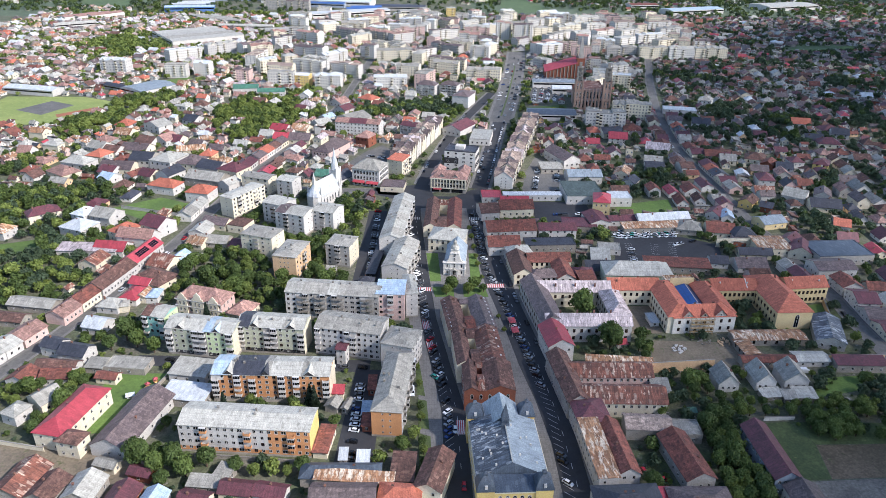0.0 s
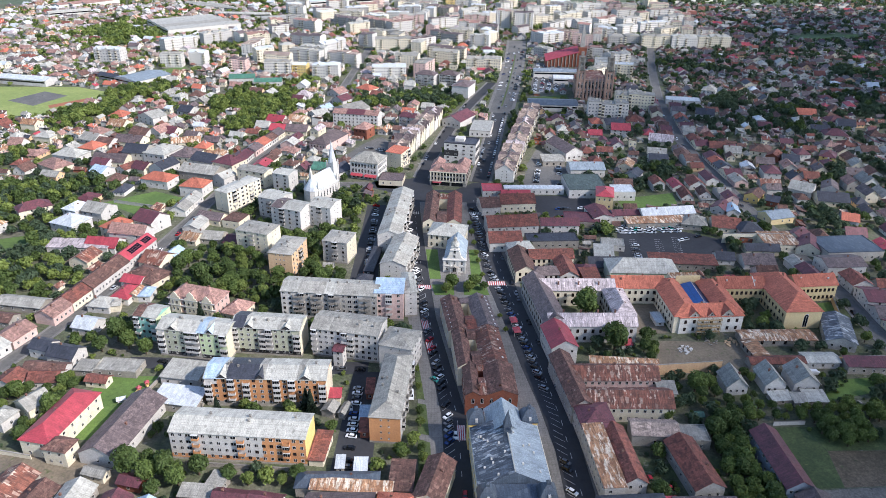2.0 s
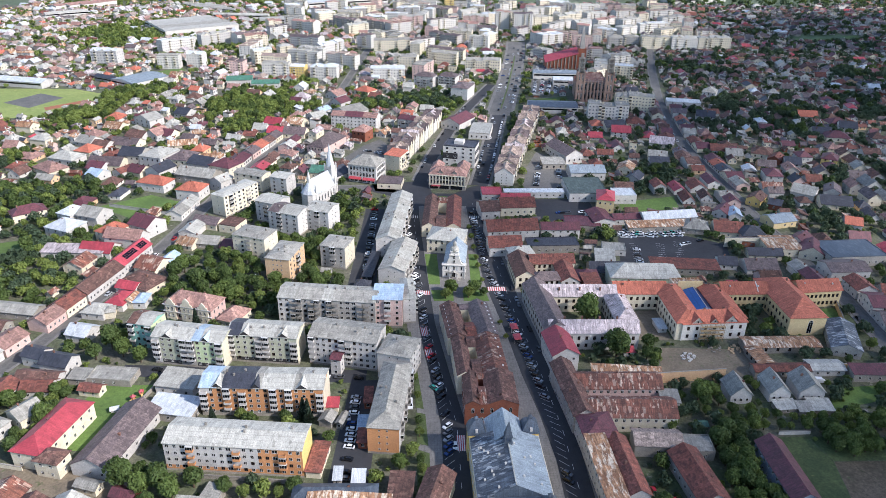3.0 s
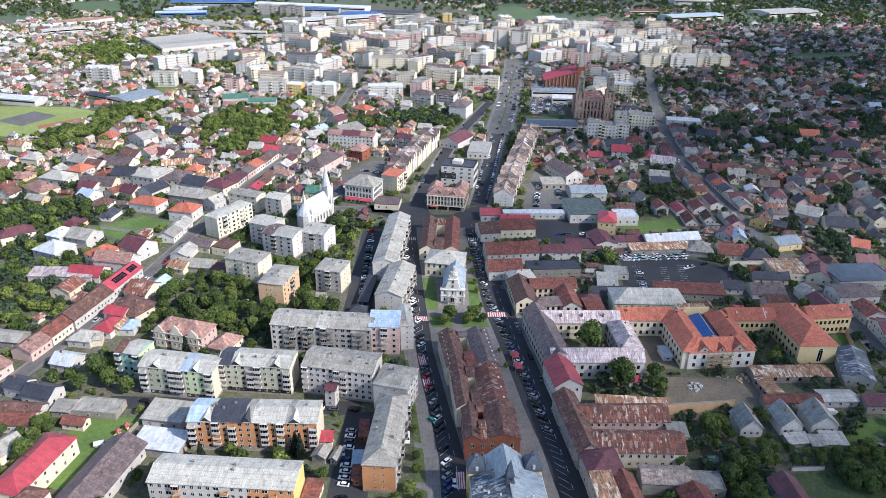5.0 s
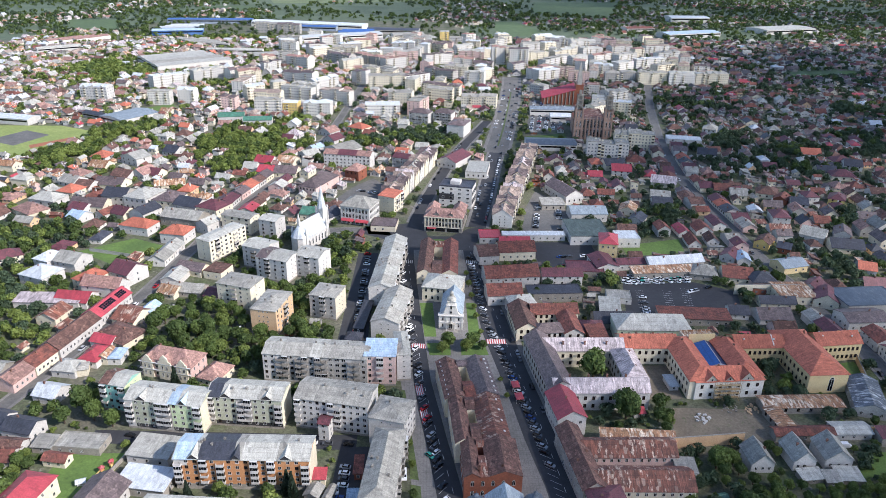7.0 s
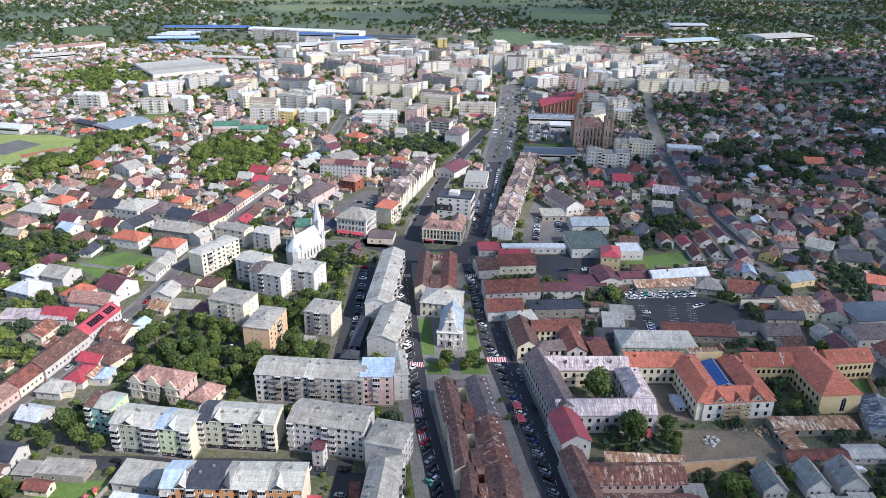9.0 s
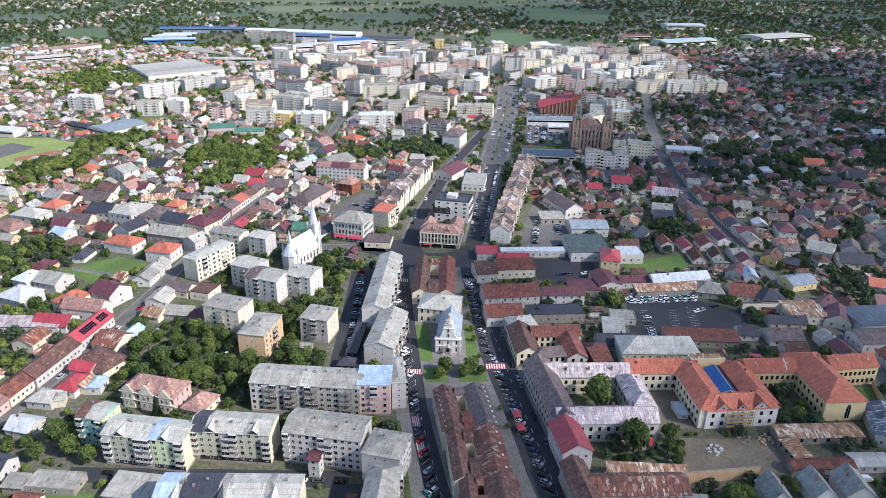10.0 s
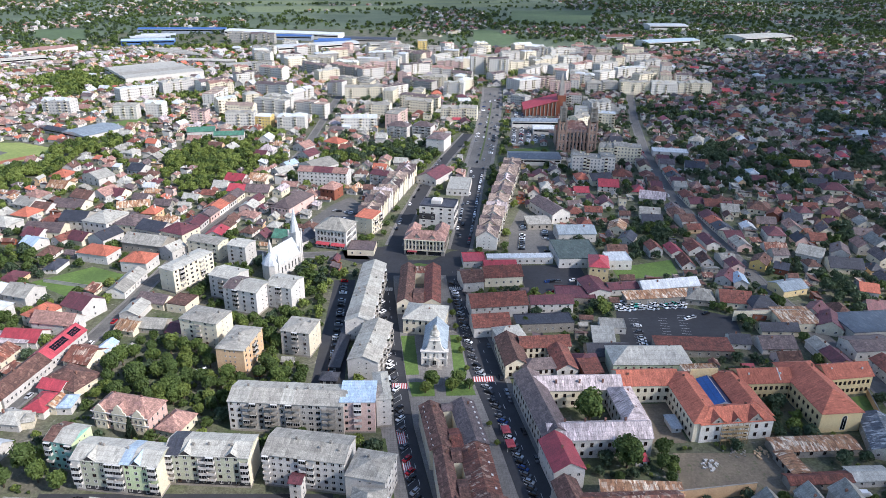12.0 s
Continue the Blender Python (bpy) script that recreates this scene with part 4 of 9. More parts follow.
block(-2.5, 780, 21.2, 14, -20, 12, "white block of flats with dormers under a plum roof", "white", "plum", kind="hip", rise=3.5, storeys=4, bays="wb", repeat=3, chimneys=1, seed=27)
block(22.0, 780, 19.0, 14, -20, 12, "white block of flats with a steep brownish roof", "white", "plum", kind="hip", rise=3.5, storeys=4, bays="wb", repeat=3, chimneys=1, seed=28)
block(35.0, 735.1, 17.0, 24, -20, 12, "white stepped block of flats with a grey roof", "white", "plum", kind="hip", ridge="y", rise=3.0, storeys=4, bays="wb", repeat=3, chimneys=1, seed=29)
# rows of gabled flats along the avenue
def gabled_flats(x, y, a, w, d, h, wall, roof, label, sides, seed):
    """A terrace house of flats: a steep roof along the street, broken by cross gables over both fronts."""
    t = block(x, y, w, d, a, h, label, wall, roof, ridge="y", rise=4.4, storeys=4, bays="wb", repeat=1, sides=sides, chimneys=2, seed=seed, closed=0.4)
    rng = random.Random(seed)
    for v, gw in ((-d * 0.24, d * rng.uniform(0.36, 0.44)), (d * 0.24, d * rng.uniform(0.36, 0.44))):
        rise, lift = rng.uniform(3.0, 4.0), rng.uniform(0.3, 1.1)
        gable = Geo()
        for sx in (-1, 1):
            gable.face([(sx * (w / 2 + 0.5), v - gw / 2, h - 3), (sx * (w / 2 + 0.5), v + gw / 2, h - 3), (sx * (w / 2 + 0.5), v + gw / 2, h + lift), (sx * (w / 2 + 0.5), v, h + lift + rise), (sx * (w / 2 + 0.5), v - gw / 2, h + lift)])
        for sy in (-1, 1):
            gable.face([(-w / 2 - 0.5, v + sy * gw / 2, h - 3), (w / 2 + 0.5, v + sy * gw / 2, h - 3), (w / 2 + 0.5, v + sy * gw / 2, h + lift), (-w / 2 - 0.5, v + sy * gw / 2, h + lift)])
        cross = part("cross_gable", gable, WALLS[wall], t)
        part("gable_roof", roof_geo(w + 1, gw, h + lift, rise, "gable", 0.35), ROOFS[rng.choice((roof, roof, "beige", "plum"))], cross, at=pose(0, v, 0))


ROW_E = [(54.5 + 0.25 * k, 498 + k) for k in range(0, 155, 15)]
for i, (x, y) in enumerate(ROW_E):
    gabled_flats(x, y, -11.5, 13, 14.3, 9.2 + (i % 3) * 1.1, "cream" if i % 2 else "chalk", ("beige", "plum", "beige", "lavender")[i % 4], "beige gabled row house of flats with a brown tiled roof" if i % 2 else "cream gabled row house of flats with a pinkish roof", "fr", 40 + i)
ROW_W = [(-19.5 + 0.29 * k, 541 + k) for k in range(0, 95, 13)]
for i, (x, y) in enumerate(ROW_W):
    gabled_flats(x - 3, y, -14, 13, 13, 9.6 + (i % 3) * 1.1, "cream" if i % 2 else "chalk", ("beige", "plum", "lavender", "beige", "grey")[i % 5], "beige gabled row house of flats with a brown tiled roof" if i % 2 else "cream gabled row house of flats with a pinkish roof", "fr", 50 + i)

# ---- island between the two streets
def palace():
    x, y, w, d, a, h = 27.5, 205.0, 24.2, 42.0, 2.2, 11.0
    take(x, y, w, d, a, 1)
    t = thing("palace", "yellow town palace with a patched blue-grey metal roof and corner domes", "palace", x, y, a)
    part("wall", wall_geo(w, d, h, 0, "flat"), WALLS["yellow"], t)
    # main roof: the west slope old and patched, the east slope new zinc sheet, a dark band over the front
    W, S, N, top = w / 2 + 0.1, -d / 2 + 6.5, d / 2 - 6.2, h + 5.2
    turn = pose(0, 0, 0, 0, 0, 90)
    for name, side, roof, words in (("roof_slope", 1, "patched", "old dark sheet metal with pale worn patches"), ("roof_slope", -1, "zinc", "newer pale seamed sheet metal")):
        g = Geo()
        pts = [(S, side * W, h + 0.2), (N, side * W, h + 0.2), (N, 0, top), (S + 1.5, 0, top)]
        g.shell(pts if side < 0 else pts[::-1], [(0, 1, 2, 3)], [0, 1, 2, 3], 0.2)
        part(name, g, ROOFS[roof], t, words, at=turn)
    g = Geo()
    g.shell([(-W, -d / 2 - 0.3, h + 0.25), (W, -d / 2 - 0.3, h + 0.25), (W, S, h + 1.6), (-W, S, h + 1.6)], [(0, 1, 2, 3)], [0, 1, 2, 3], 0.25)
    part("front_roof", g, ROOFS["leaden"], t, "dark lead-grey roof over the front")
    g = Geo()
    g.face([(-W, S + 0.02, h + 0.2), (W, S + 0.02, h + 0.2), (0, S + 1.52, top)])
    g.face([(W, N, h + 0.2), (-W, N, h + 0.2), (0, N, top)])
    part("roof_end", g, ROOFS["leaden"], t)
    g = Geo()
    g.box(-0.18, 0.18, S + 1.5, N, top - 0.05, top + 0.2)
    part("ridge_cap", g, ROOFS["light"], t)
    g = Geo()
    for z in (5.2, h - 0.5):
        for q in ((-w / 2 - 0.35, w / 2 + 0.35, -d / 2 - 0.35, -d / 2 + 0.1), (-w / 2 - 0.35, w / 2 + 0.35, d / 2 - 0.1, d / 2 + 0.35), (-w / 2 - 0.35, -w / 2 + 0.1, -d / 2 + 0.1, d / 2 - 0.1), (w / 2 - 0.1, w / 2 + 0.35, -d / 2 + 0.1, d / 2 - 0.1)):
            g.box(*q, z, z + 0.45, 0, True)
    part("cornice", g, WALLS["cream"], t)
    prof = [(3.2, 0.0), (3.15, 0.4), (2.95, 1.2), (2.55, 2.3), (1.9, 3.4), (1.15, 4.2), (0.62, 4.6), (0.6, 5.3), (0.75, 5.4), (0.3, 5.9), (0.08, 6.1), (0.06, 7.0)]
    for sx in (-1, 1):
        for sy in (-1, 1):
            tw = Geo()
            tw.box(-2.9, 2.9, -2.9, 2.9, 0, h + 0.8)
            tower = part("corner_tower", tw, WALLS["yellow"], t, at=pose(sx * (w / 2 - 2.4), sy * (d / 2 - 2.4), 0))
            dg = Geo()
            for (r0, z0), (r1, z1) in zip(prof, prof[1:]):  # a square bell
                for k in range(4):
                    c0, s0, c1, s1 = ((-1, -1, 1, -1), (1, -1, 1, 1), (1, 1, -1, 1), (-1, 1, -1, -1))[k]
                    dg.face([(r0 * c0, r0 * s0, h + 0.8 + z0), (r0 * c1, r0 * s1, h + 0.8 + z0), (r1 * c1, r1 * s1, h + 0.8 + z1), (r1 * c0, r1 * s0, h + 0.8 + z1)])
            dome = part("dome", dg, ROOFS["leaden"], tower, "dark blue-grey bell-shaped metal cap")
            og = Geo()
            og.box(-0.45, 0.45, -3.2, -2.2, h + 1.9, h + 3.2)
            part("dome_window", og, WALLS["white"], tower)
    # slender open turret on the ridge
    tg = Geo()
    tg.box(-1.4, 1.4, -1.4, 1.4, top - 1.0, top + 0.8)
    for cx in (-1.0, 1.0):
        for cy in (-1.0, 1.0):
            tg.box(cx - 0.22, cx + 0.22, cy - 0.22, cy + 0.22, top + 0.8, top + 2.6)
    tg.box(-1.4, 1.4, -1.4, 1.4, top + 2.6, top + 2.9)
    tg.shell([(-1.3, -1.3, top + 2.95), (1.3, -1.3, top + 2.95), (1.3, 1.3, top + 2.95), (-1.3, 1.3, top + 2.95), (0, 0, top + 9.0)], [(0, 1, 4), (1, 2, 4), (2, 3, 4), (3, 0, 4)], [0, 1, 2, 3], 0.1)
    part("turret", tg, ROOFS["leaden"], t, at=pose(0, 7.2, 0))
    part("cross_roof", roof_geo(12.0, 13, h + 1.8, 4.8, "gable", 0.5, ridge="y"), ROOFS["zinc"], t, at=pose(0, d / 2 - 4.6, 0))
    part("cross_wall", wall_geo(12.6, 11.4, h + 1.8, 4.7, "gable", "y"), WALLS["chalk"], t, at=pose(0, d / 2 - 4.6, 0))
    openings(t, w, d, "f", (1.5, 6.3), 7, 1.4, 2.4, "arch", margin=3.5)
    openings(t, w, d, "l", (1.5, 6.3), 11, 1.3, 2.2, "arch", margin=4)
    rng = random.Random(5)
    for _ in range(16):
        v, u = rng.uniform(-12, 9), rng.choice((-1, 1, 1)) * rng.uniform(2, 10)
        vg = Geo()
        vg.box(-0.3, 0.3, -0.3, 0.3, 0, 0.8)
        part("roof_vent", vg, WALLS["chalk"], t, at=pose(u, v, h + 5.2 * (1 - abs(u) / W) - 0.1))


palace()


def court_house(x, y, w, d, a, h, hole, wall, roofs, label, inner=7.0, rise=2.4, cols=5, style="w"):
    """A four-winged house round a small court; hole: (x0, x1, y0, y1) of the court."""
    take(x, y, w, d, a, 1)
    t = thing("courtyard_house", label, "house", x, y, a)
    x0, x1, y0, y1 = hole
    bodies = [(-w / 2, x0, -d / 2, d / 2, "y", rise), (x1, w / 2, -d / 2, d / 2, "y", rise), (x0, x1, -d / 2, y0, "x", rise * 0.6), (x0, x1, y1, d / 2, "x", rise * 0.6)]
    for i, (xa, xb, ya, yb, r, up) in enumerate(bodies):
        ww, dd = xb - xa, yb - ya
        wing(t, ww, dd, h, wall, roofs[i % len(roofs)], "gable", min(up, (dd if r == "x" else ww) * 0.3), r, 0.2, at=pose((xa + xb) / 2, (ya + yb) / 2, 0))
    for s in "fl":
        openings(t, w, d, s, (1.2, h / 2 + 0.8), cols, 1.2, 1.8, style, 0.05)
    rng = random.Random(int(x))
    for _ in range(4):
        chimney(t, rng.uniform(-0.4, 0.4) * w, rng.choice((-1, 1)) * d * 0.36, h + rise * 0.7)
    return t


ISLAND = []
ISLAND.append(court_house(24.2, 250.0, 20.5, 20.0, 1.0, 9.6, (-4.5, -2.0, 1.0, 6.0), "brick", ("brown", "brown", "rust", "rust"), "red-brick town house with a rusted patchwork roof and arched windows", style="arch"))
ISLAND.append(court_house(21.4, 273.0, 21.0, 28.0, 4.0, 9.4, (-4.0, -0.5, -3, 6), "cream", ("brown", "rust", "brown", "brown"), "old town house with sagging brown tile roofs round a dark court"))
ISLAND.append(court_house(18.4, 301.0, 22.6, 28.0, 7.0, 9.2, (-2.5, 1.5, -2.5, 9), "cream", ("brown", "plum", "red", "plum"), "brown-roofed old town house with a slit court and roof windows"))
ISLAND.append(court_house(9.0, 430.0, 23.0, 46.0, -3.0, 7, (-3.0, 2.5, -6, 14), "cream", ("brown", "red", "brown", "rust"), "old courtyard house with sagging red-brown tile roofs", rise=2.6))


def skylights(t, u, v0, v1, n, z, tilt):
    """A row of small roof windows on one slope."""
    for i in range(n):
        g = Geo()
        g.box(-0.35, 0.35, -0.5, 0.5, 0, 0.14)
        part("skylight", g, FRAME, t, at=pose(u, v0 + (v1 - v0) * i / (n - 1), z, 0, tilt, 0))


skylights(ISLAND[2], -9.6, -12, 12, 8, 9.2 + 0.95, -19)
skylights(ISLAND[2], 9.9, -12, 12, 8, 9.2 + 0.95, 19)
skylights(ISLAND[3], -9.6, -20, 20, 9, 7 + 1.0, -19)
skylights(ISLAND[1], 8.6, -10, 10, 4, 9.4 + 1.3, 17)


def baroque_church():
    x, y, a = 15.0, 369.0, -6.0
    take(x, y, 13, 27, a, 1)
    t = thing("baroque_church", "white baroque church with a pale blue-grey roof and front tower", "church", x, y, a)
    wing(t, 11.0, 22, 7.6, "chalk", "zinc", "gable", 5.2, "y", 0.4, at=pose(0, 1.5, 0))
    g = Geo()
    g.box(-6.0, 6.0, -11.8, -9.4, 0, 7.6)
    for u in (-5.7, -2.2, 2.2, 5.7):
        g.box(u - 0.35, u + 0.35, -12.1, -11.75, 0, 7.6)
    part("facade_wall", g, WALLS["chalk"], t)
    g = Geo()
    for z, o in ((3.9, 0.25), (7.6, 0.5), (13.4, 0.25)):
        q = 6.0 if z < 10 else 2.4
        g.box(-q - o, q + o, -11.9 - o, -9.3, z, z + 0.4, 0, True)
    part("cornice", g, WALLS["white"], t)
    # scrolled upper gable
    f = Geo()
    half = [(5.6, 8.0), (4.6, 8.3), (3.8, 9.0), (3.3, 10.0), (3.0, 11.2), (2.6, 12.4), (2.3, 13.4)]
    ring = [(-p, q) for p, q in half] + [(p, q) for p, q in reversed(half)]
    f.face([(p, -11.7, q) for p, q in ring[::-1]])
    f.face([(p, -10.2, q) for p, q in ring])
    for (p0, q0), (p1, q1) in zip(ring, ring[1:]):
        f.face([(p0, -11.7, q0), (p1, -11.7, q1), (p1, -10.2, q1), (p0, -10.2, q0)])
    part("scrolled_gable", f, WALLS["chalk"], t)
    g = Geo()
    g.box(-1.9, 1.9, -11.5, -7.7, 7.6, 15.6)
    g.box(-2.2, 2.2, -11.8, -7.4, 15.4, 15.8, 0, True)
    part("tower", g, WALLS["chalk"], t)
    d = Geo()
    n = 12
    prof = ((2.4, 15.8), (2.35, 16.4), (1.9, 17.4), (1.1, 18.0), (0.95, 18.2), (0.95, 19.4), (1.15, 19.5), (0.8, 20.1), (0.2, 20.7), (0.06, 21.0), (0.05, 22.6))
    for (r0, z0), (r1, z1) in zip(prof, prof[1:]):
        for k in range(n):
            p, q = 2 * math.pi * k / n, 2 * math.pi * (k + 1) / n
            d.face([(r0 * math.cos(p), -9.6 + r0 * math.sin(p), z0), (r0 * math.cos(q), -9.6 + r0 * math.sin(q), z0), (r1 * math.cos(q), -9.6 + r1 * math.sin(q), z1), (r1 * math.cos(p), -9.6 + r1 * math.sin(p), z1)])
    part("tower_cap", d, ROOFS["light"], t, "pale metal cupola with a lantern")
    g = Geo()  # porch on columns
    g.shell([(-2.3, -14.2, 3.6), (0, -14.2, 4.8), (2.3, -14.2, 3.6), (2.3, -11.8, 3.6), (0, -11.8, 4.8), (-2.3, -11.8, 3.6)], [(0, 1, 4, 5), (1, 2, 3, 4)], [0, 1, 2, 3, 4, 5], 0.2)
    part("porch_roof", g, ROOFS["grey"], t)
    for u in (-1.9, 1.9):
        g = Geo()
        g.box(u - 0.22, u + 0.22, -14.0, -13.55, 0, 3.5)
        part("column", g, WALLS["white"], t)
    for u, z, ww, wh in ((-4.0, 1.2, 0.9, 1.6), (4.0, 1.2, 0.9, 1.6), (0, 0.3, 1.8, 2.9), (-4.0, 4.9, 0.9, 1.9), (4.0, 4.9, 0.9, 1.9), (0, 4.9, 1.0, 1.9), (0, 9.0, 1.0, 1.4)):
        part("window", window_mesh(ww, wh, "arch"), parent=t, at=pose(u, -11.82, z))
    part("window", window_mesh(1.1, 2.2, "arch"), parent=t, at=pose(0, -11.72, 11.4))
    for s in "lr":
        openings(t, 11.0, 22, s, (2.8,), 5, 1.4, 3.2, "arch", at=pose(0, 1.5, 0))
    g = Geo()
    for i in range(3):
        g.box(-3 - i * 0.4, 3 + i * 0.4, -14.6 - i * 0.4, -11.8, 0, 0.5 - i * 0.16)
    part("steps", g, CONCRETE, t)


baroque_church()
house(11.2, 394.1, 20.5, 17.0, -12.0, 8.6, "cream", "light", "hip", 4.0, label="large cream parish house with arched windows and a pale hipped roof", cols=6, side_cols=5, storeys=2, style="arch", wsize=(1.3, 1.8), name="parish_house")


def commercial_building():
    """Three wings round a yard under terracotta mansards, with a colonnaded front over dark shops."""
    x, y, a, h = 15.4, 497, -10, 10.5
    c, q = math.cos(radians(a)), math.sin(radians(a))
    spot = lambda u, v: (x + c * u - q * v, y + q * u + c * v)
    bodies = [(*spot(u, v), w, d, a, h, "concrete", "pinkish", "hip", rise, ridge, (4.2, 7.4), cf, cs, sides) for u, v, w, d, rise, ridge, cf, cs, sides in ((0, -7.5, 25.5, 10.5, 4.4, "x", 0, 4, "lr"), (-9.4, 4.5, 7.6, 15, 3.6, "y", 2, 6, "l"), (8.6, 5.5, 8.4, 17, 3.8, "y", 2, 6, "rl"))]
    t = complex_("commercial_building", "grey columned commercial building with terracotta mansard roofs", "shop building", bodies, x, y)
    at = pose(0, 0, 0, 0, 0, a)
    front = at @ pose(0, -7.5, 0)
    openings(t, 25.5, 10.5, "f", (4.2, 7.4), 11, 1.5, 2.2, "w", at=front)
    for k in range(12):
        g = Geo()
        g.box(-0.28, 0.28, -0.45, 0.0, 3.4, 9.9, 0, True)
        part("pilaster", g, WALLS["cream"], t, at=front @ pose(-12.2 + k * 2.22, -5.25, 0))
    g = Geo()
    g.box(-12.9, 12.9, -0.6, 0.05, 9.9, 10.45, 0, True)
    g.box(-12.9, 12.9, -0.5, 0.05, 3.1, 3.45, 0, True)
    part("cornice", g, WALLS["cream"], t, at=front @ pose(0, -5.25, 0))
    for u, ww in ((-9, 5.5), (-2, 6.5), (6.5, 8.0)):
        g = Geo()
        g.box(u - ww / 2, u + ww / 2, -0.06, 0.05, 0.3, 2.8)
        part("shop_window", g, GLASS, t, at=front @ pose(0, -5.25, 0))
    g = Geo()
    g.shell([(-10.5, -2.0, 2.7), (-4.5, -2.0, 2.7), (-4.5, 0, 3.3), (-10.5, 0, 3.3)], [(0, 1, 2, 3)], [0, 1, 2, 3], 0.1)
    part("awning", g, ROOFS["crimson"], t, "faded red shop awning", at=front @ pose(0, -5.25, 0))
    for u in (-4.5, 5.0):
        dormer = part("dormer", roof_geo(3.2, 5.0, h + 1.6, 1.6, "gable", 0.3, ridge="y"), ROOFS["pinkish"], t, at=front @ pose(u, -2.2, 0))
        g = Geo()
        g.face([(-1.5, -2.4, h), (1.5, -2.4, h), (1.5, -2.4, h + 1.6), (0, -2.4, h + 3.1), (-1.5, -2.4, h + 1.6)])
        part("dormer_front", g, WALLS["concrete"], dormer)




def modern_block():
    t = block(25.0, 537, 24, 17, -14, 16, "white modern flat-roofed building with black band", "white", "slate", kind="flat", rise=0.8, storeys=5, bays="v", repeat=4, sides="flr", chimneys=0, seed=60, name="office_building", panels=(("f", -12.0, -1.0, 6.5, 11.0, "dark"), ("r", -8, 8, 3.5, 7, "dark"), ("r", -8, 8, 10, 13, "dark")))
    g = Geo()
    g.box(-5, 2, -3, 4, 16.1, 18.6)
    part("roof_hut", g, WALLS["white"], t)


modern_block()


def arched_hall():
    x, y, w, d, a, h = -43.3, 505.7, 21, 18, -18, 13
    take(x, y, w, d, a, 1)
    t = thing("office_building", "white three-storey building with rows of arched windows and red awnings", "office building", x, y, a)
    wing(t, w, d, h, "white", "grey", "hip", 5.0, "x", 0.7, hip=9)
    for s in "fr":
        openings(t, w, d, s, (4.6, 8.6), 8, 1.5, 2.2, "arch", margin=1.0)
    for u in (-5.2, 5.2):
        g = Geo()
        g.shell([(u - 4.6, -d / 2 - 2.4, 2.8), (u + 4.6, -d / 2 - 2.4, 2.8), (u + 4.6, -d / 2, 4.0), (u - 4.6, -d / 2, 4.0)], [(0, 1, 2, 3)], [0, 1, 2, 3], 0.12)
        part("awning", g, ROOFS["crimson"], t, "bright red awning")
    openings(t, w, d, "f", (0.5,), 6, 2.2, 2.2)


arched_hall()


def white_church():
    x, y, a = -71.5, 465.0, -28.0
    take(x, y, 14, 32, a, 1)
    t = thing("gothic_church", "white neo-gothic church with a steep pale roof and a slender spire", "church", x, y, a)
    wing(t, 11, 22, 9, "white", "white", "gable", 8.5, "y", 0.35)
    ap = Geo()
    n = 5
    ring = [(-5.5 * math.cos(math.pi * k / n), -11 - 4.5 * math.sin(math.pi * k / n)) for k in range(n + 1)]
    for p, q in zip(ring, ring[1:]):
        ap.face([(p[0], p[1], 0), (q[0], q[1], 0), (q[0], q[1], 9), (p[0], p[1], 9)])
    part("apse_wall", ap, WALLS["white"], t)
    rf = Geo()
    for p, q in zip(ring, ring[1:]):
        rf.face([(p[0] * 1.06, p[1] - 0.3, 9), (q[0] * 1.06, q[1] - 0.3, 9), (0, -10.9, 17.6)])
    part("apse_roof", rf, ROOFS["white"], t)
    tw = Geo()
    tw.box(-2.6, 2.6, 10.6, 15.8, 0, 20)
    for sx in (-1, 1):
        for sy in (10.6, 15.8):
            tw.box(sx * 2.6 - 0.4, sx * 2.6 + 0.4, sy - 0.4, sy + 0.4, 0, 21.5)
    tower = part("tower", tw, WALLS["white"], t)
    sp = Geo()
    m = 8
    for k in range(m):
        p, q = 2 * math.pi * k / m, 2 * math.pi * (k + 1) / m
        sp.face([(2.9 * math.cos(p), 13.2 + 2.9 * math.sin(p), 20), (2.9 * math.cos(q), 13.2 + 2.9 * math.sin(q), 20), (0, 13.2, 35.5)])
    part("spire", sp, ROOFS["white"], tower)
    for sx in (-1, 1):
        for yy in (-11, 10):
            pg = Geo()
            pg.box(-0.5, 0.5, -0.5, 0.5, 0, 11)
            pg.face([(-0.6, -0.6, 11), (0.6, -0.6, 11), (0, 0, 15.5)])
            pg.face([(0.6, -0.6, 11), (0.6, 0.6, 11), (0, 0, 15.5)])
            pg.face([(0.6, 0.6, 11), (-0.6, 0.6, 11), (0, 0, 15.5)])
            pg.face([(-0.6, 0.6, 11), (-0.6, -0.6, 11), (0, 0, 15.5)])
            part("pinnacle", pg, WALLS["white"], t, at=pose(sx * 5.3, yy, 0))
    fl = Geo()
    fl.box(-0.7, 0.7, -11.7, -10.3, 14, 18.5)
    for (u0, v0), (u1, v1) in (((-0.9, -11.9), (0.9, -11.9)), ((0.9, -11.9), (0.9, -10.1)), ((0.9, -10.1), (-0.9, -10.1)), ((-0.9, -10.1), (-0.9, -11.9))):
        fl.face([(u0, v0, 18.5), (u1, v1, 18.5), (0, -11, 25)])
    part("fleche", fl, WALLS["white"], t)
    for s in "lr":
        openings(t, 11, 22, s, (2.5,), 6, 1.2, 3.6, "arch")
    part("window", window_mesh(1.2, 3.0, "arch"), parent=tower, at=pose(0, 10.6, 14.5))


white_church()


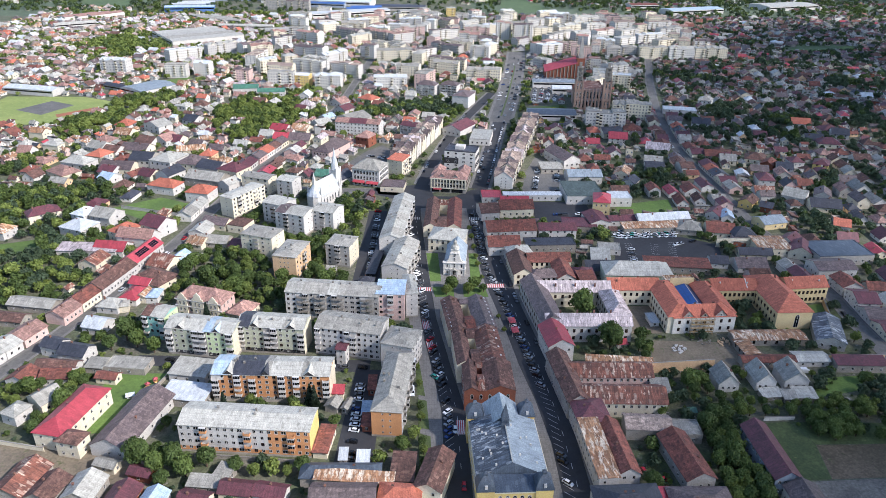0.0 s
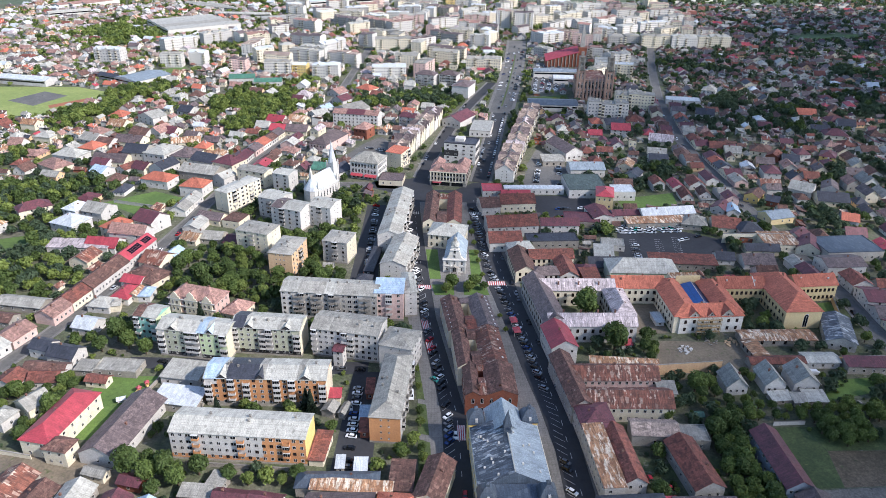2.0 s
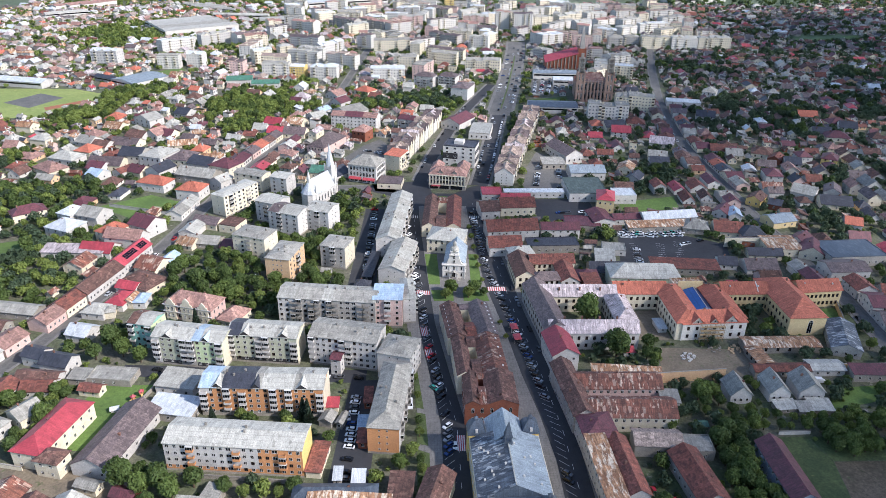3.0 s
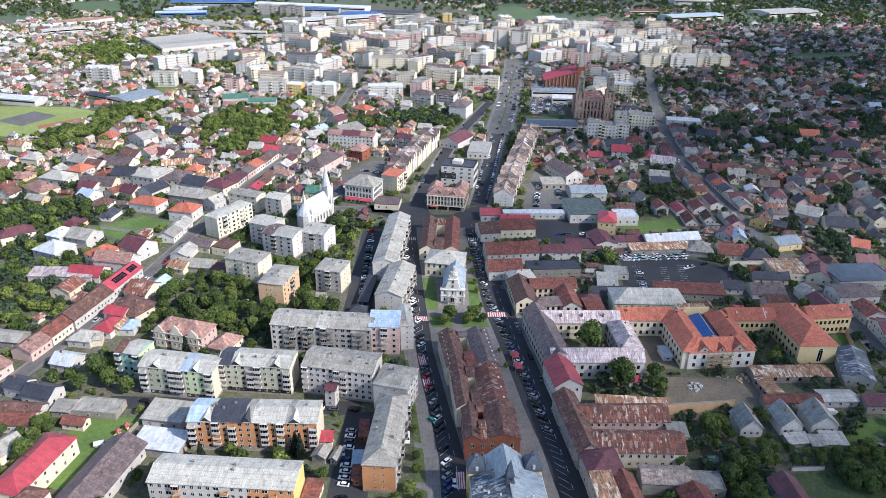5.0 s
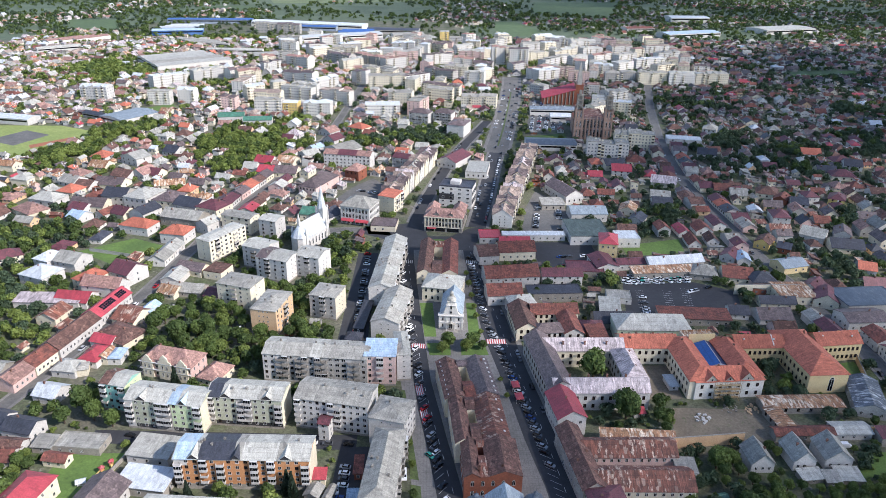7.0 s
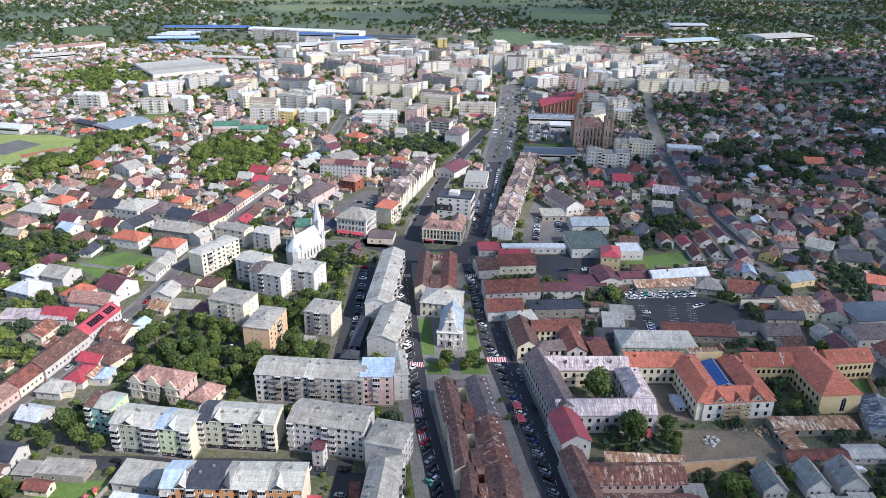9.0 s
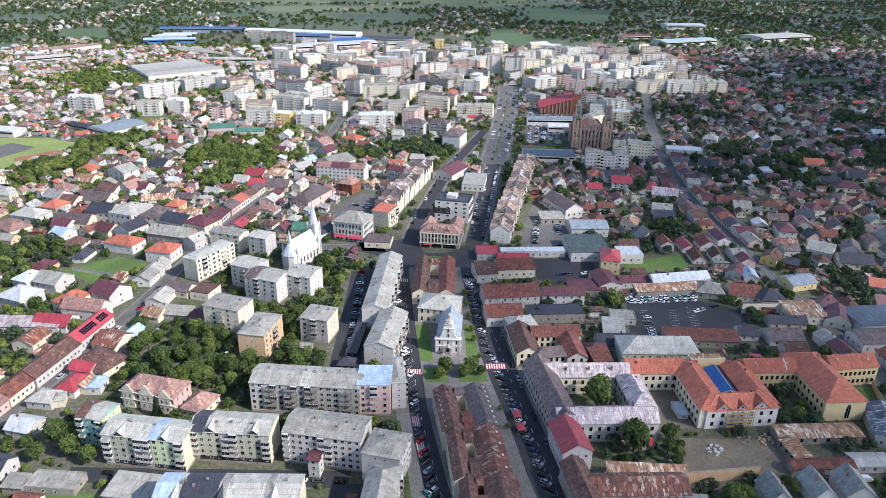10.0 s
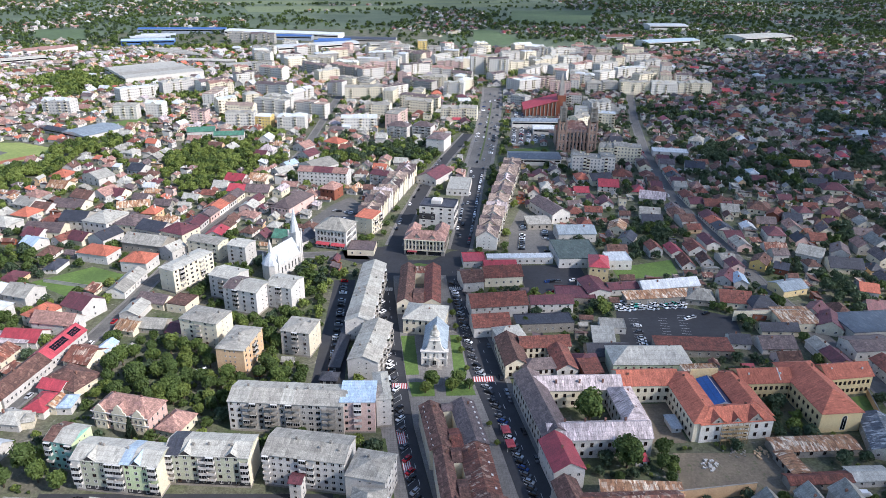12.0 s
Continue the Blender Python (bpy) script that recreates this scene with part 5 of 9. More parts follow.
def brick_church():
    x, y, a = 164.5, 731, -5
    take(x, y + 8, 34, 46, a, 1)
    t = thing("brick_cathedral", "large red-brick church with two square towers and buttresses", "church", x, y, a)
    wing(t, 24, 42, 19, "stone", "rust", "flat", 0.8, "y", 0.4, at=pose(0, 14, 0))
    wing(t, 34, 18, 15, "stone", "rust", "gable", 4, "x", 0.4, at=pose(0, 18, 0))
    for sx in (-1, 1):
        g = Geo()
        g.box(-3.6, 3.6, -3.6, 3.6, 0, 29)
        for p in (-1, 1):
            for q in (-1, 1):
                g.box(p * 3.5 - 0.6, p * 3.5 + 0.6, q * 3.5 - 0.6, q * 3.5 + 0.6, 0, 30.5)
        for z in (10, 19.5, 28.4):
            g.box(-4.0, 4.0, -4.0, 4.0, z, z + 0.6, 0, True)
        tw = part("tower", g, WALLS["stone"], t, at=pose(sx * 14, -9, 0))
        for p in (-1, 1):  # open lantern stage of concrete posts
            for q in (-1, 1):
                c = Geo()
                c.box(p * 2.4 - 0.5, p * 2.4 + 0.5, q * 2.4 - 0.5, q * 2.4 + 0.5, 29, 42)
                part("lantern_post", c, WALLS["concrete"], tw)
        for z in (33, 37.5, 42.0):
            c = Geo()
            c.box(-3.0, 3.0, -3.0, 3.0, z, z + 0.7, 0, True)
            part("lantern_ledge", c, WALLS["concrete"], tw)
        c = Geo()
        c.box(-1.3, 1.3, -1.3, 1.3, 29, 47)
        part("lantern_core", c, WALLS["concrete"], tw, "unfinished grey concrete core")
        for z in (3, 12, 21.5):
            for s in "flr":
                for u in (-1.5, 1.5):
                    part("window", window_mesh(1.0, 5.5, "arch"), parent=tw, at=side_at(s, 7.2, 7.2, u, z))
    f = Geo()
    f.box(-10.4, 10.4, -11.5, -6, 0, 20)
    part("front_wall", f, WALLS["stone"], t)
    for u in (-8.5, -5, -1.7, 1.7, 5, 8.5):
        for z in (2.5, 11.5):
            part("window", window_mesh(1.3, 7.0, "arch"), parent=t, at=pose(u, -11.5, z))
    for u in (-10, -6.8, -3.4, 0, 3.4, 6.8, 10):
        b = Geo()
        b.box(-0.45, 0.45, -1.0, 0.0, 0, 22.8)
        part("buttress", b, WALLS["stone"], t, at=pose(u, -11.5, 0))
    # modern red-roofed brick church further along the avenue
    x, y = 158, 882
    take(x, y, 44, 26, -3, 1)
    t = thing("modern_church", "brick church with a steep one-sided red roof and a needle tower", "church", x, y, -3)
    g = Geo()
    lo, hi = 7.0, 17.5
    w, d = 19.0, 10.0
    for yy in (-d, d):
        g.face([(-w, yy, 0), (w, yy, 0), (w, yy, hi), (-w, yy, lo)] if yy < 0 else [(w, yy, 0), (-w, yy, 0), (-w, yy, lo), (w, yy, hi)])
    g.face([(-w, d, 0), (-w, -d, 0), (-w, -d, lo), (-w, d, lo)])
    g.face([(w, -d, 0), (w, d, 0), (w, d, hi), (w, -d, hi)])
    part("wall", g, WALLS["brick"], t)
    g = Geo()
    e = 0.6
    g.shell([(-w - e, -d - e, lo + 0.1), (w + 0.2, -d - e, hi + 0.5), (w + 0.2, d + e, hi + 4.5), (-w - e, d + e, lo + 4.1)], [(0, 1, 2, 3)], [0, 1, 2, 3], 0.4)
    part("roof", g, ROOFS["crimson"], t, "steep red metal roof")
    for k in range(9):  # pale piers along the front
        u = -w + 2.2 + k * 4.2
        g = Geo()
        g.box(u - 0.45, u + 0.45, -d - 0.7, -d, 0, lo + (hi - lo) * (u + w) / (2 * w) - 0.4)
        part("pier", g, WALLS["concrete"], t)
    g = Geo()
    g.box(-4.6, 4.6, -4.6, 4.6, 0, 23)
    part("tower_base", g, WALLS["brick"], t, at=pose(w + 4.4, -4, 0))
    g = Geo()
    for z0, z1, r0, r1 in ((23, 34, 2.7, 2.1), (34, 41, 2.1, 1.5), (41, 49, 1.5, 0.1)):
        for k in range(4):
            c0, s0, c1, s1 = ((-1, -1, 1, -1), (1, -1, 1, 1), (1, 1, -1, 1), (-1, 1, -1, -1))[k]
            g.face([(r0 * c0, r0 * s0, z0), (r0 * c1, r0 * s1, z0), (r1 * c1, r1 * s1, z1), (r1 * c0, r1 * s0, z1)])
    part("needle_tower", g, WALLS["grey"], t, at=pose(w + 4.4, -4, 0))


brick_church()


# ---- school and its neighbours, east of the double street
def complex_(name, label, category, bodies, x=0.0, y=0.0):
    """Several joined wings as one thing; bodies: (x, y, w, d, a, h, wall, roof, kind, rise, ridge, window rows, cols front, cols side, sides)."""
    t = thing(name, label, category, x, y)
    for bx, by, w, d, a, h, wall, roof, kind, rise, ridge, zs, cf, cs, sides in bodies:
        take(bx, by, w, d, a, 1)
        at = pose(bx - x, by - y, 0, 0, 0, a)
        wing(t, w, d, h, wall, roof, kind, rise, ridge, 0.5, at=at)
        for s in sides:
            n = cf if s in "fb" else cs
            if n:
                openings(t, w, d, s, zs, n, 1.25, 1.9, "brown", 0.0, 0.8, at=at)
    return t


school = complex_("school_building", "cream school with red-orange tiled wings round a blue-roofed court", "school", (
    (104.5, 331.5, 26, 12.5, 0, 9, "cream", "orange", "gable", 3.6, "x", (1.4, 5.4), 8, 2, "f"),
    (119.4, 316.5, 12.6, 36, 2, 9.4, "cream", "orange", "hip", 3.4, "y", (1.4, 5.4), 2, 10, "fl"),
    (131.2, 304.6, 30.5, 11.6, 4, 9, "chalk", "orange", "hip", 3.6, "x", (1.4, 5.4), 7, 2, "f"),
    (141.0, 318.5, 12.0, 32, 2, 9.2, "cream", "orange", "hip", 3.2, "y", (1.4, 5.4), 2, 9, "r"),
    (130.5, 336.5, 16, 6.0, 2, 9.6, "cream", "tan", "flat", 0.5, "x", (5.4,), 6, 1, "f"),
), 128, 318)
g = Geo()
blue = mat("blue_membrane", (38, 88, 152), (34, 78, 138), 0.5, seam=3.0, vary=0.05)
dark = mat("dark_blue_membrane", (24, 44, 78), (20, 38, 68), 0.4, seam=3.0, vary=0.05)
g.shell([(125.0, 310.6, 8.0), (131.6, 310.9, 10.0), (131.4, 330.4, 10.0), (124.8, 330.0, 8.0)], [(0, 1, 2, 3)], [0, 1, 2, 3], 0.2)
part("court_roof", g, blue, school, "bright blue court roof", at=pose(-128, -318, 0))
g = Geo()
g.shell([(131.8, 310.9, 10.0), (136.0, 311.1, 8.0), (135.7, 330.6, 8.0), (131.6, 330.4, 10.0)], [(0, 1, 2, 3)], [0, 1, 2, 3], 0.2)
part("court_roof", g, dark, school, "dark blue glazed court roof", at=pose(-128, -318, 0))
g = Geo()
g.box(-0.14, 0.14, -9.6, 9.6, 9.5, 10.2)
part("roof_rib", g, WALLS["white"], school, at=pose(131.6 - 128, 320.6 - 318, 0, 0, 0, 0.5))
g = Geo()
g.face([(125.0, 310.55, 8.0), (136.0, 311.05, 8.0), (131.7, 310.85, 10.0)])
part("roof_end", g, ROOFS["sky"], school, at=pose(-128, -318, 0))
g = Geo()
g.box(-6.2, 6.2, -0.2, 0.2, 6.0, 12.6)
part("court_wall", g, WALLS["butter"], school, "peeling yellow firewall behind the court", at=pose(130.4 - 128, 331.5 - 318, 0, 0, 0, 2))
for u, v, z in ((100.0, 334.0, 11.0), (108.0, 334.0, 11.0), (96.0, 329.5, 11.4), (119.0, 326.0, 12.4), (120.5, 309.0, 11.6), (128.0, 305.0, 12.0), (137.5, 306.5, 11.6), (141.5, 322.0, 12.0), (139.0, 330.0, 11.4)):
    chimney(school, u - 128, v - 318, z)
for u, hw in ((-8.5, 3.0), (-0.5, 2.2), (7.5, 3.4)):  # small cross gables over the south front
    at = pose(131.2 - 128, 304.6 - 318, 0, 0, 0, 4)
    gable_wall, g = Geo(), Geo()
    y0, zt = -6.2, 9 + hw * 1.05
    g.shell([(u - hw - 0.3, y0, 9.0), (u, y0, zt + 0.3), (u + hw + 0.3, y0, 9.0), (u + hw + 0.3, 0, 9.0), (u, 0, zt + 0.3), (u - hw - 0.3, 0, 9.0)], [(0, 1, 4, 5), (1, 2, 3, 4)], [0, 1, 2, 3, 4, 5], 0.15)
    cross = part("cross_gable", g, ROOFS["orange"], school, at=at)
    gable_wall.shell([(u - hw, y0 + 0.25, 8.6), (u + hw, y0 + 0.25, 8.6), (u, y0 + 0.25, zt)], [(0, 1, 2)], [0, 1, 2], 0.1)
    part("gable_wall", gable_wall, WALLS["chalk"], cross)
    part("window", window_mesh(0.9, 1.1), parent=cross, at=pose(u, y0 + 0.12, 9.4))
school_b = complex_("school_building", "yellow-cream school with long red-orange roofs", "school", (
    (156.0, 330.8, 23, 11.5, 1, 9.2, "butter", "orange", "gable", 3.6, "x", (1.4, 5.4), 9, 2, "f"),
    (175.8, 321.5, 17.6, 38, 2.5, 9.6, "butter", "orange", "hip", 5.2, "y", (1.4, 5.4), 0, 11, "flr"),
    (194.6, 333.5, 22, 11.5, 6, 9.2, "butter", "orange", "gable", 3.6, "x", (1.4, 5.4), 9, 2, "fr"),
), 175, 325)
part("blind_arch", window_mesh(2.2, 6.0, "arch"), parent=school_b, at=pose(175.8 - 175, 321.5 - 325, 0, 0, 0, 2.5) @ side_at("f", 17.6, 38, 1.5, 0.9))
for u, v, a in ((162.4, 330.8, 1), (186.6, 333.2, 6)):  # pale strips where the wings meet
    g = Geo()
    g.shell([(-0.25, -5.9, 9.2), (0.25, -5.9, 9.2), (0.25, 0, 13.0), (-0.25, 0, 13.0)], [(0, 1, 2, 3)], [0, 1, 2, 3], 0.08)
    part("roof_strip", g, WALLS["white"], school_b, at=pose(u - 175, v - 325, 0, 0, 0, a))
for u, v, z in ((176.5, 312.0, 13.6), (177.5, 330.0, 14.2), (152.0, 331.5, 12.2), (200.0, 335.0, 12.2)):
    chimney(school_b, u - 175, v - 325, z)
for bx, by in ((156.0, 330.8), (194.6, 333.5)):
    for v in (-1.0, 1.0):
        vg = Geo()
        vg.box(-0.3, 0.3, -0.3, 0.3, 0, 0.8)
        part("roof_vent", vg, WALLS["chalk"], school_b, at=pose(bx - 175 + v * 7, by - 325 - 2.5, 11.3))
house(112.3, 351.0, 35.8, 16.0, -1.8, 8, "green", "light", "hip", 4.5, label="pale green building with a shining white metal roof", cols=10, side_cols=4, storeys=2, name="office_building")
court_block = complex_("town_house", "white courtyard house with faded lavender roofs", "house", (
    (74.5, 296.0, 40, 11.0, 0, 9, "white", "lavender", "gable", 3.4, "x", (1.4, 5.2), 11, 3, "fr"),
    (73.0, 328.5, 38, 11.0, 0, 9, "cream", "lavender", "gable", 3.4, "x", (1.4, 5.2), 10, 3, "f"),
    (91.0, 312.0, 10.0, 24, 2, 9.2, "white", "lavender", "hip", 3.4, "y", (1.4, 5.2), 2, 6, "lr"),
    (55.3, 314.0, 11.0, 42, 7, 9.6, "grey", "plum", "gable", 3.4, "y", (1.6, 5.6), 2, 12, "lf"),
), 73, 312)
for u, v in ((62, 299.0), (70, 299.0), (78, 299.0), (86, 299.0), (64, 325.6), (74, 325.6), (84, 325.6), (92, 306), (92.5, 318)):
    chimney(court_block, u - 73, v - 312, 11.2)
house(57.5, 282.5, 11.5, 18.0, 7, 9, "white", "crimson", "gable", 3.4, "y", "white street house with a bright red metal roof", 3, 6, "lf", 2)
house(76.5, 258.6, 34.9, 11.0, 0, 7, "pink", "rust", "gable", 3.2, "x", "long two-storey house with a streaked rusty roof", 12, 2, "fr", 2, 3)
house(76.0, 241.8, 37.5, 12.5, -1, 7, "cream", "rust", "gable", 3.4, "x", "long house with an arcade and a rusty sheet roof", 12, 3, "fr", 2, 3)
house(57.3, 252.0, 8.5, 34.0, 6.5, 8.5, "grey", "brown", "gable", 2.8, "y", "old grey street house with a brown tile roof", 2, 10, "lf", 2, 2)
house(62.3, 229.5, 12.5, 13.5, 5, 8.5, "white", "maroon", "hip", 3.0, "y", "white street house with a dark maroon roof", 3, 4, "lf", 2, 1)
house(60.9, 208.4, 7.0, 30.0, 3.5, 8.2, "white", "tan", "shed", 1.2, "x", "long white street house with a rust-streaked roof", 2, 10, "lf", 2, 0)
house(68.6, 210.2, 8.0, 28.0, 3.9, 7.2, "white", "red", "gable", 2.6, "y", "long house with a red tiled roof behind the street", 2, 8, "fr", 2, 1)
house(66.0, 182.5, 22.0, 15.0, 2.7, 8, "grey", "slate", "hip", 3.4, "x", "dark-roofed street corner house", 7, 4, "fl", 2, 2)
house(84.0, 226.0, 17.0, 9.0, -4, 5.5, "concrete", "beige", "gable", 2.2, "x", "low shed with a weathered beige tile roof", 3, 2, "fr", 1, 0)
house(98.0, 224.5, 12.0, 9.0, -3, 4.0, "concrete", "grey", "flat", None, "x", "low grey garage with a flat roof", 2, 2, "f", 1, 0)
house(93.0, 207.4, 10.6, 24.5, 8.0, 5.5, "grey", "red", "gable", 3.0, "y", "long house with a worn red tile roof", 3, 6, "fl", 1, 1)
house(91.0, 184.0, 20.5, 14.0, 0, 6, "white", "plum", "hip", 3.0, "x", "house with a dull purple metal roof", 5, 3, "fr", 1, 1)
house(79.0, 186.5, 5.0, 10.0, 0, 4.5, "white", "crimson", "shed", 1.0, "x", "lean-to with a crimson metal roof", 1, 1, "f", 1, 0)
house(123.9, 208.2, 9.4, 28.6, 1.6, 7, "blue", "maroon", "gable", 3.0, "y", "long pale blue hall with a dark plum roof", 4, 9, "fl", 2, 0)
house(127.5, 184.5, 11.0, 15.0, 2.0, 6, "white", "plum", "gable", 3.0, "y", "white hall annexe with a plum roof", 3, 4, "flr", 1, 0)
for q in ((126.0, 257.2, 8.7, 10.4, 1.3, 4.5, "white", "slate"), (142.3, 259.0, 8.6, 11.7, 1.4, 4.5, "white", "slate"), (155.8, 259.5, 10.2, 12.0, -2, 4.8, "white", "slate")):
    house(*q[:7], "grey", "gable", 4.2, "y", "white cottage with a steep grey slate roof", 3, 3, "fr", 1, 1)
for q in ((142.6, 248.6, 8.4, 5.0, 6, "light"), (149.6, 247.2, 5.0, 5.6, -4, "grey"), (156.6, 248.6, 8.6, 6.6, -3, "light")):
    house(*q[:5], 2.1, "concrete", q[5], "shed", 0.7, "x", "low lean-to with a worn corrugated roof", 1, 1, "f", 1, 0)
complex_("storage_shed", "L-shaped shed with a peeling rust and tan metal roof", "shed", (
    (159.5, 291.6, 34, 8.4, 1, 3.4, "concrete", "tan", "gable", 0.8, "x", (1.2,), 6, 1, "f"),
    (145.6, 281.4, 6.6, 12.6, 6, 3.4, "concrete", "tan", "gable", 0.7, "y", (1.2,), 1, 3, "l"),
), 152, 280)
house(151.2, 272.6, 24, 5.6, 1.5, 3.2, "concrete", "red", "gable", 1.2, "x", "long low shed with a red tile roof", 5, 1, "fr", 1, 0)
house(171.2, 274.2, 14.6, 7.6, 0, 3.2, "white", "light", "gable", 0.9, "x", "low workshop with a pale metal roof", 3, 2, "fr", 1, 0)
house(191.0, 269.0, 22, 6.0, -2, 4, "concrete", "maroon", "shed", 1.2, "x", "long low shed with a dark maroon roof", 5, 1, "fr", 1, 0)
house(190.0, 295.5, 12.5, 24.0, -19, 4.5, "grey", "patched", "gable", 2.4, "y", "barn with a broken patched grey roof", 3, 4, "fl", 1, 0)


house(-38.3, 274.3, 4.2, 5.0, -12, 8.0, "white", "maroon", "gable", 0.9, "x", "narrow white stair tower with a maroon roof", 1, 1, "fr", 3, 0)
house(-28.6, 384.0, 4.6, 62.0, -6.5, 3.0, "dark", "slate", "shed", 0.7, "x", "long low row of dark garages behind the flats", 1, 12, "fl", 1, 0)
house(-91.6, 314.0, 10.0, 13.0, -20, 4.4, "cream", "pinkish", "hip", 3.6, "y", "cream house with a faded pink hipped roof", 3, 3, "fr", 1, 1)
house(-91.8, 353.0, 3.6, 3.2, 30, 2.4, "white", "white", "gable", 1.2, "x", "small white garden hut among the trees", 1, 1, "f", 1, 0)
house(-66.5, 335.0, 5.0, 3.6, -6, 2.6, "brick", "crimson", "shed", 0.6, "x", "small hut with a bright red lean-to roof", 1, 1, "f", 1, 0)
house(-33.5, 345.5, 7.5, 6.5, -8, 3.4, "dark", "slate", "hip", 2.2, "x", "dark shed with a hipped roof", 2, 1, "f", 1, 0)


commercial_building()


def mansion(x, y, a):
    """Two-storey house with an ornate front: three shaped gables between pilasters."""
    w, d, h = 25.0, 12.6, 8.0
    take(x, y, w, d, a, 0.8)
    t = thing("mansion", "ornate cream and pink mansion with a faded pink roof", "house", x, y, a)
    wing(t, w, d, h, "pink", "pinkish", "hip", 4.6, "x", 0.6)
    for u, hw, top in ((-8.6, 2.6, 3.6), (0.0, 3.2, 4.6), (8.6, 2.6, 3.6)):
        g = Geo()
        g.box(u - hw, u + hw, -d / 2 - 0.7, -d / 2 + 0.05, 0, h)
        bay = part("bay", g, WALLS["cream"], t)
        f = Geo()
        steps = ((hw, 0.0), (hw * 0.95, 0.9), (hw * 0.62, 1.3), (hw * 0.55, top * 0.62), (hw * 0.2, top * 0.86), (0.0, top))
        ring = [(u - p, h + q) for p, q in steps] + [(u + p, h + q) for p, q in reversed(steps[:-1])]
        for yy in (-d / 2 - 0.72, -d / 2 - 0.3):
            f.face([(p, yy, q) for p, q in (ring if yy > -d / 2 - 0.5 else ring[::-1])])
        for (p0, q0), (p1, q1) in zip(ring, ring[1:]):
            f.face([(p0, -d / 2 - 0.72, q0), (p1, -d / 2 - 0.72, q1), (p1, -d / 2 - 0.3, q1), (p0, -d / 2 - 0.3, q0)])
        part("gable", f, WALLS["cream"], bay, "shaped cream gable")
        r = Geo()
        r.shell([(u - hw, -d / 2 - 0.3, h + 0.3), (u, -d / 2 - 0.3, h + top * 0.8), (u + hw, -d / 2 - 0.3, h + 0.3), (u + hw, 0, h + 0.3), (u, 0, h + top * 0.8), (u - hw, 0, h + 0.3)], [(0, 1, 4, 5), (1, 2, 3, 4)], [0, 1, 2, 3, 4, 5], 0.12)
        part("bay_roof", r, ROOFS["pinkish"], bay)
        for z in (1.4, 5.0):
            for v in (-1.1, 1.1):
                part("window", window_mesh(1.0, 1.9), parent=bay, at=side_at("f", w, d, u + v, z) @ pose(0, -0.7, 0))
    for u in (-4.6, -3.8, 3.8, 4.6, -11.8, 11.8):
        for z in (1.4, 5.0):
            part("window", window_mesh(0.9, 1.7), parent=t, at=side_at("f", w, d, u, z))
    for v in (-3.5, 0, 3.5):
        for z in (1.4, 5.0):
            part("window", window_mesh(1.0, 1.7), parent=t, at=side_at("r", w, d, v, z))
    for z in (4.1, h - 0.35):
        g = Geo()
        g.box(-w / 2 - 0.2, w / 2 + 0.2, -d / 2 - 0.85, -d / 2 - 0.02, z, z + 0.3, 0, True)
        part("cornice", g, WALLS["white"], t)
    for u in (-6, 6):
        chimney(t, u, 0.5, h + 4.0)
    return t


mansion(-111.6, 320.4, -16.0)


# ---- houses, sheds and halls measured one by one
house(-136.9, 231.3, 11.9, 29.5, -12.2, 7.5, "cream", "crimson", "hip", 3.3, "y", "long cream hall with a bright red metal roof", 2, 6, "fr", 2, 1)
house(-113.2, 228.9, 14.5, 33.5, -11.9, 5, "white", "plum", "gable", 4, "y", "long white hall with a purple-brown roof", 3, 5, "fr", 1, 1)
house(-130.6, 216.1, 9.1, 6.8, -13.5, 7, "cream", "brown", "hip", 1.9, "x", "cream villa with a worn brown hipped roof", 2, 1, "fr", 2, 0)
house(-101.3, 263.7, 16.2, 11.3, -9.9, 4, "white", "light", "shed", 1.0, "x", "garage row with a pale metal roof", 3, 2, "fr", 1, 0)
house(-98.5, 247.0, 18.5, 10.5, -10.2, 4, "concrete", "white", "shed", 0.7, "x", "workshop with a pale metal roof", 3, 1, "fr", 1, 0)
house(-135.7, 259.7, 9.0, 4.9, -10.1, 3, "cream", "red", "gable", 1.4, "x", "small shed with a red roof", 2, 1, "fr", 1, 0)
house(-130.6, 268.9, 18.4, 8.9, -6.4, 3, "concrete", "grey", "flat", 0.3, "x", "low flat-roofed grey garages", 4, 1, "fr", 1, 0)
house(-143.9, 268.1, 7.6, 6.2, -6.2, 3, "concrete", "grey", "shed", 1.0, "x", "low grey shed with a lean-to roof", 1, 1, "fr", 1, 0)
house(-155.9, 276.3, 12.7, 9.4, -13.8, 5, "white", "slate", "gable", 2.6, "x", "house with a dark blue-grey roof", 3, 2, "fr", 1, 1)
house(-167.8, 281.6, 9.1, 8.3, -17.1, 5, "white", "slate", "gable", 2.3, "x", "house with a dark slate roof", 2, 1, "fr", 1, 1)
house(-170.1, 258.3, 10.7, 9.0, -12.6, 4, "white", "red", "gable", 2.5, "y", "house with an orange-brown tile roof", 2, 1, "fr", 1, 1)
house(-156.7, 259.9, 12.1, 8.1, 0.1, 4, "white", "red", "gable", 2.3, "x", "long low house with a red-brown roof", 2, 1, "fr", 1, 1)
house(-159.5, 266.4, 17.7, 6.9, -6.6, 4, "white", "brown", "gable", 1.9, "x", "low house with a brown roof", 4, 1, "fr", 1, 1)
house(-160.9, 234.7, 7.3, 7.9, -21.8, 5, "white", "light", "hip", 2.1, "y", "house with a pale grey roof", 1, 1, "fr", 1, 0)
house(-153.7, 243.3, 9.8, 9.5, -33.3, 5, "cream", "grey", "gable", 2.7, "y", "house with a pale weathered roof", 2, 2, "fr", 1, 1)
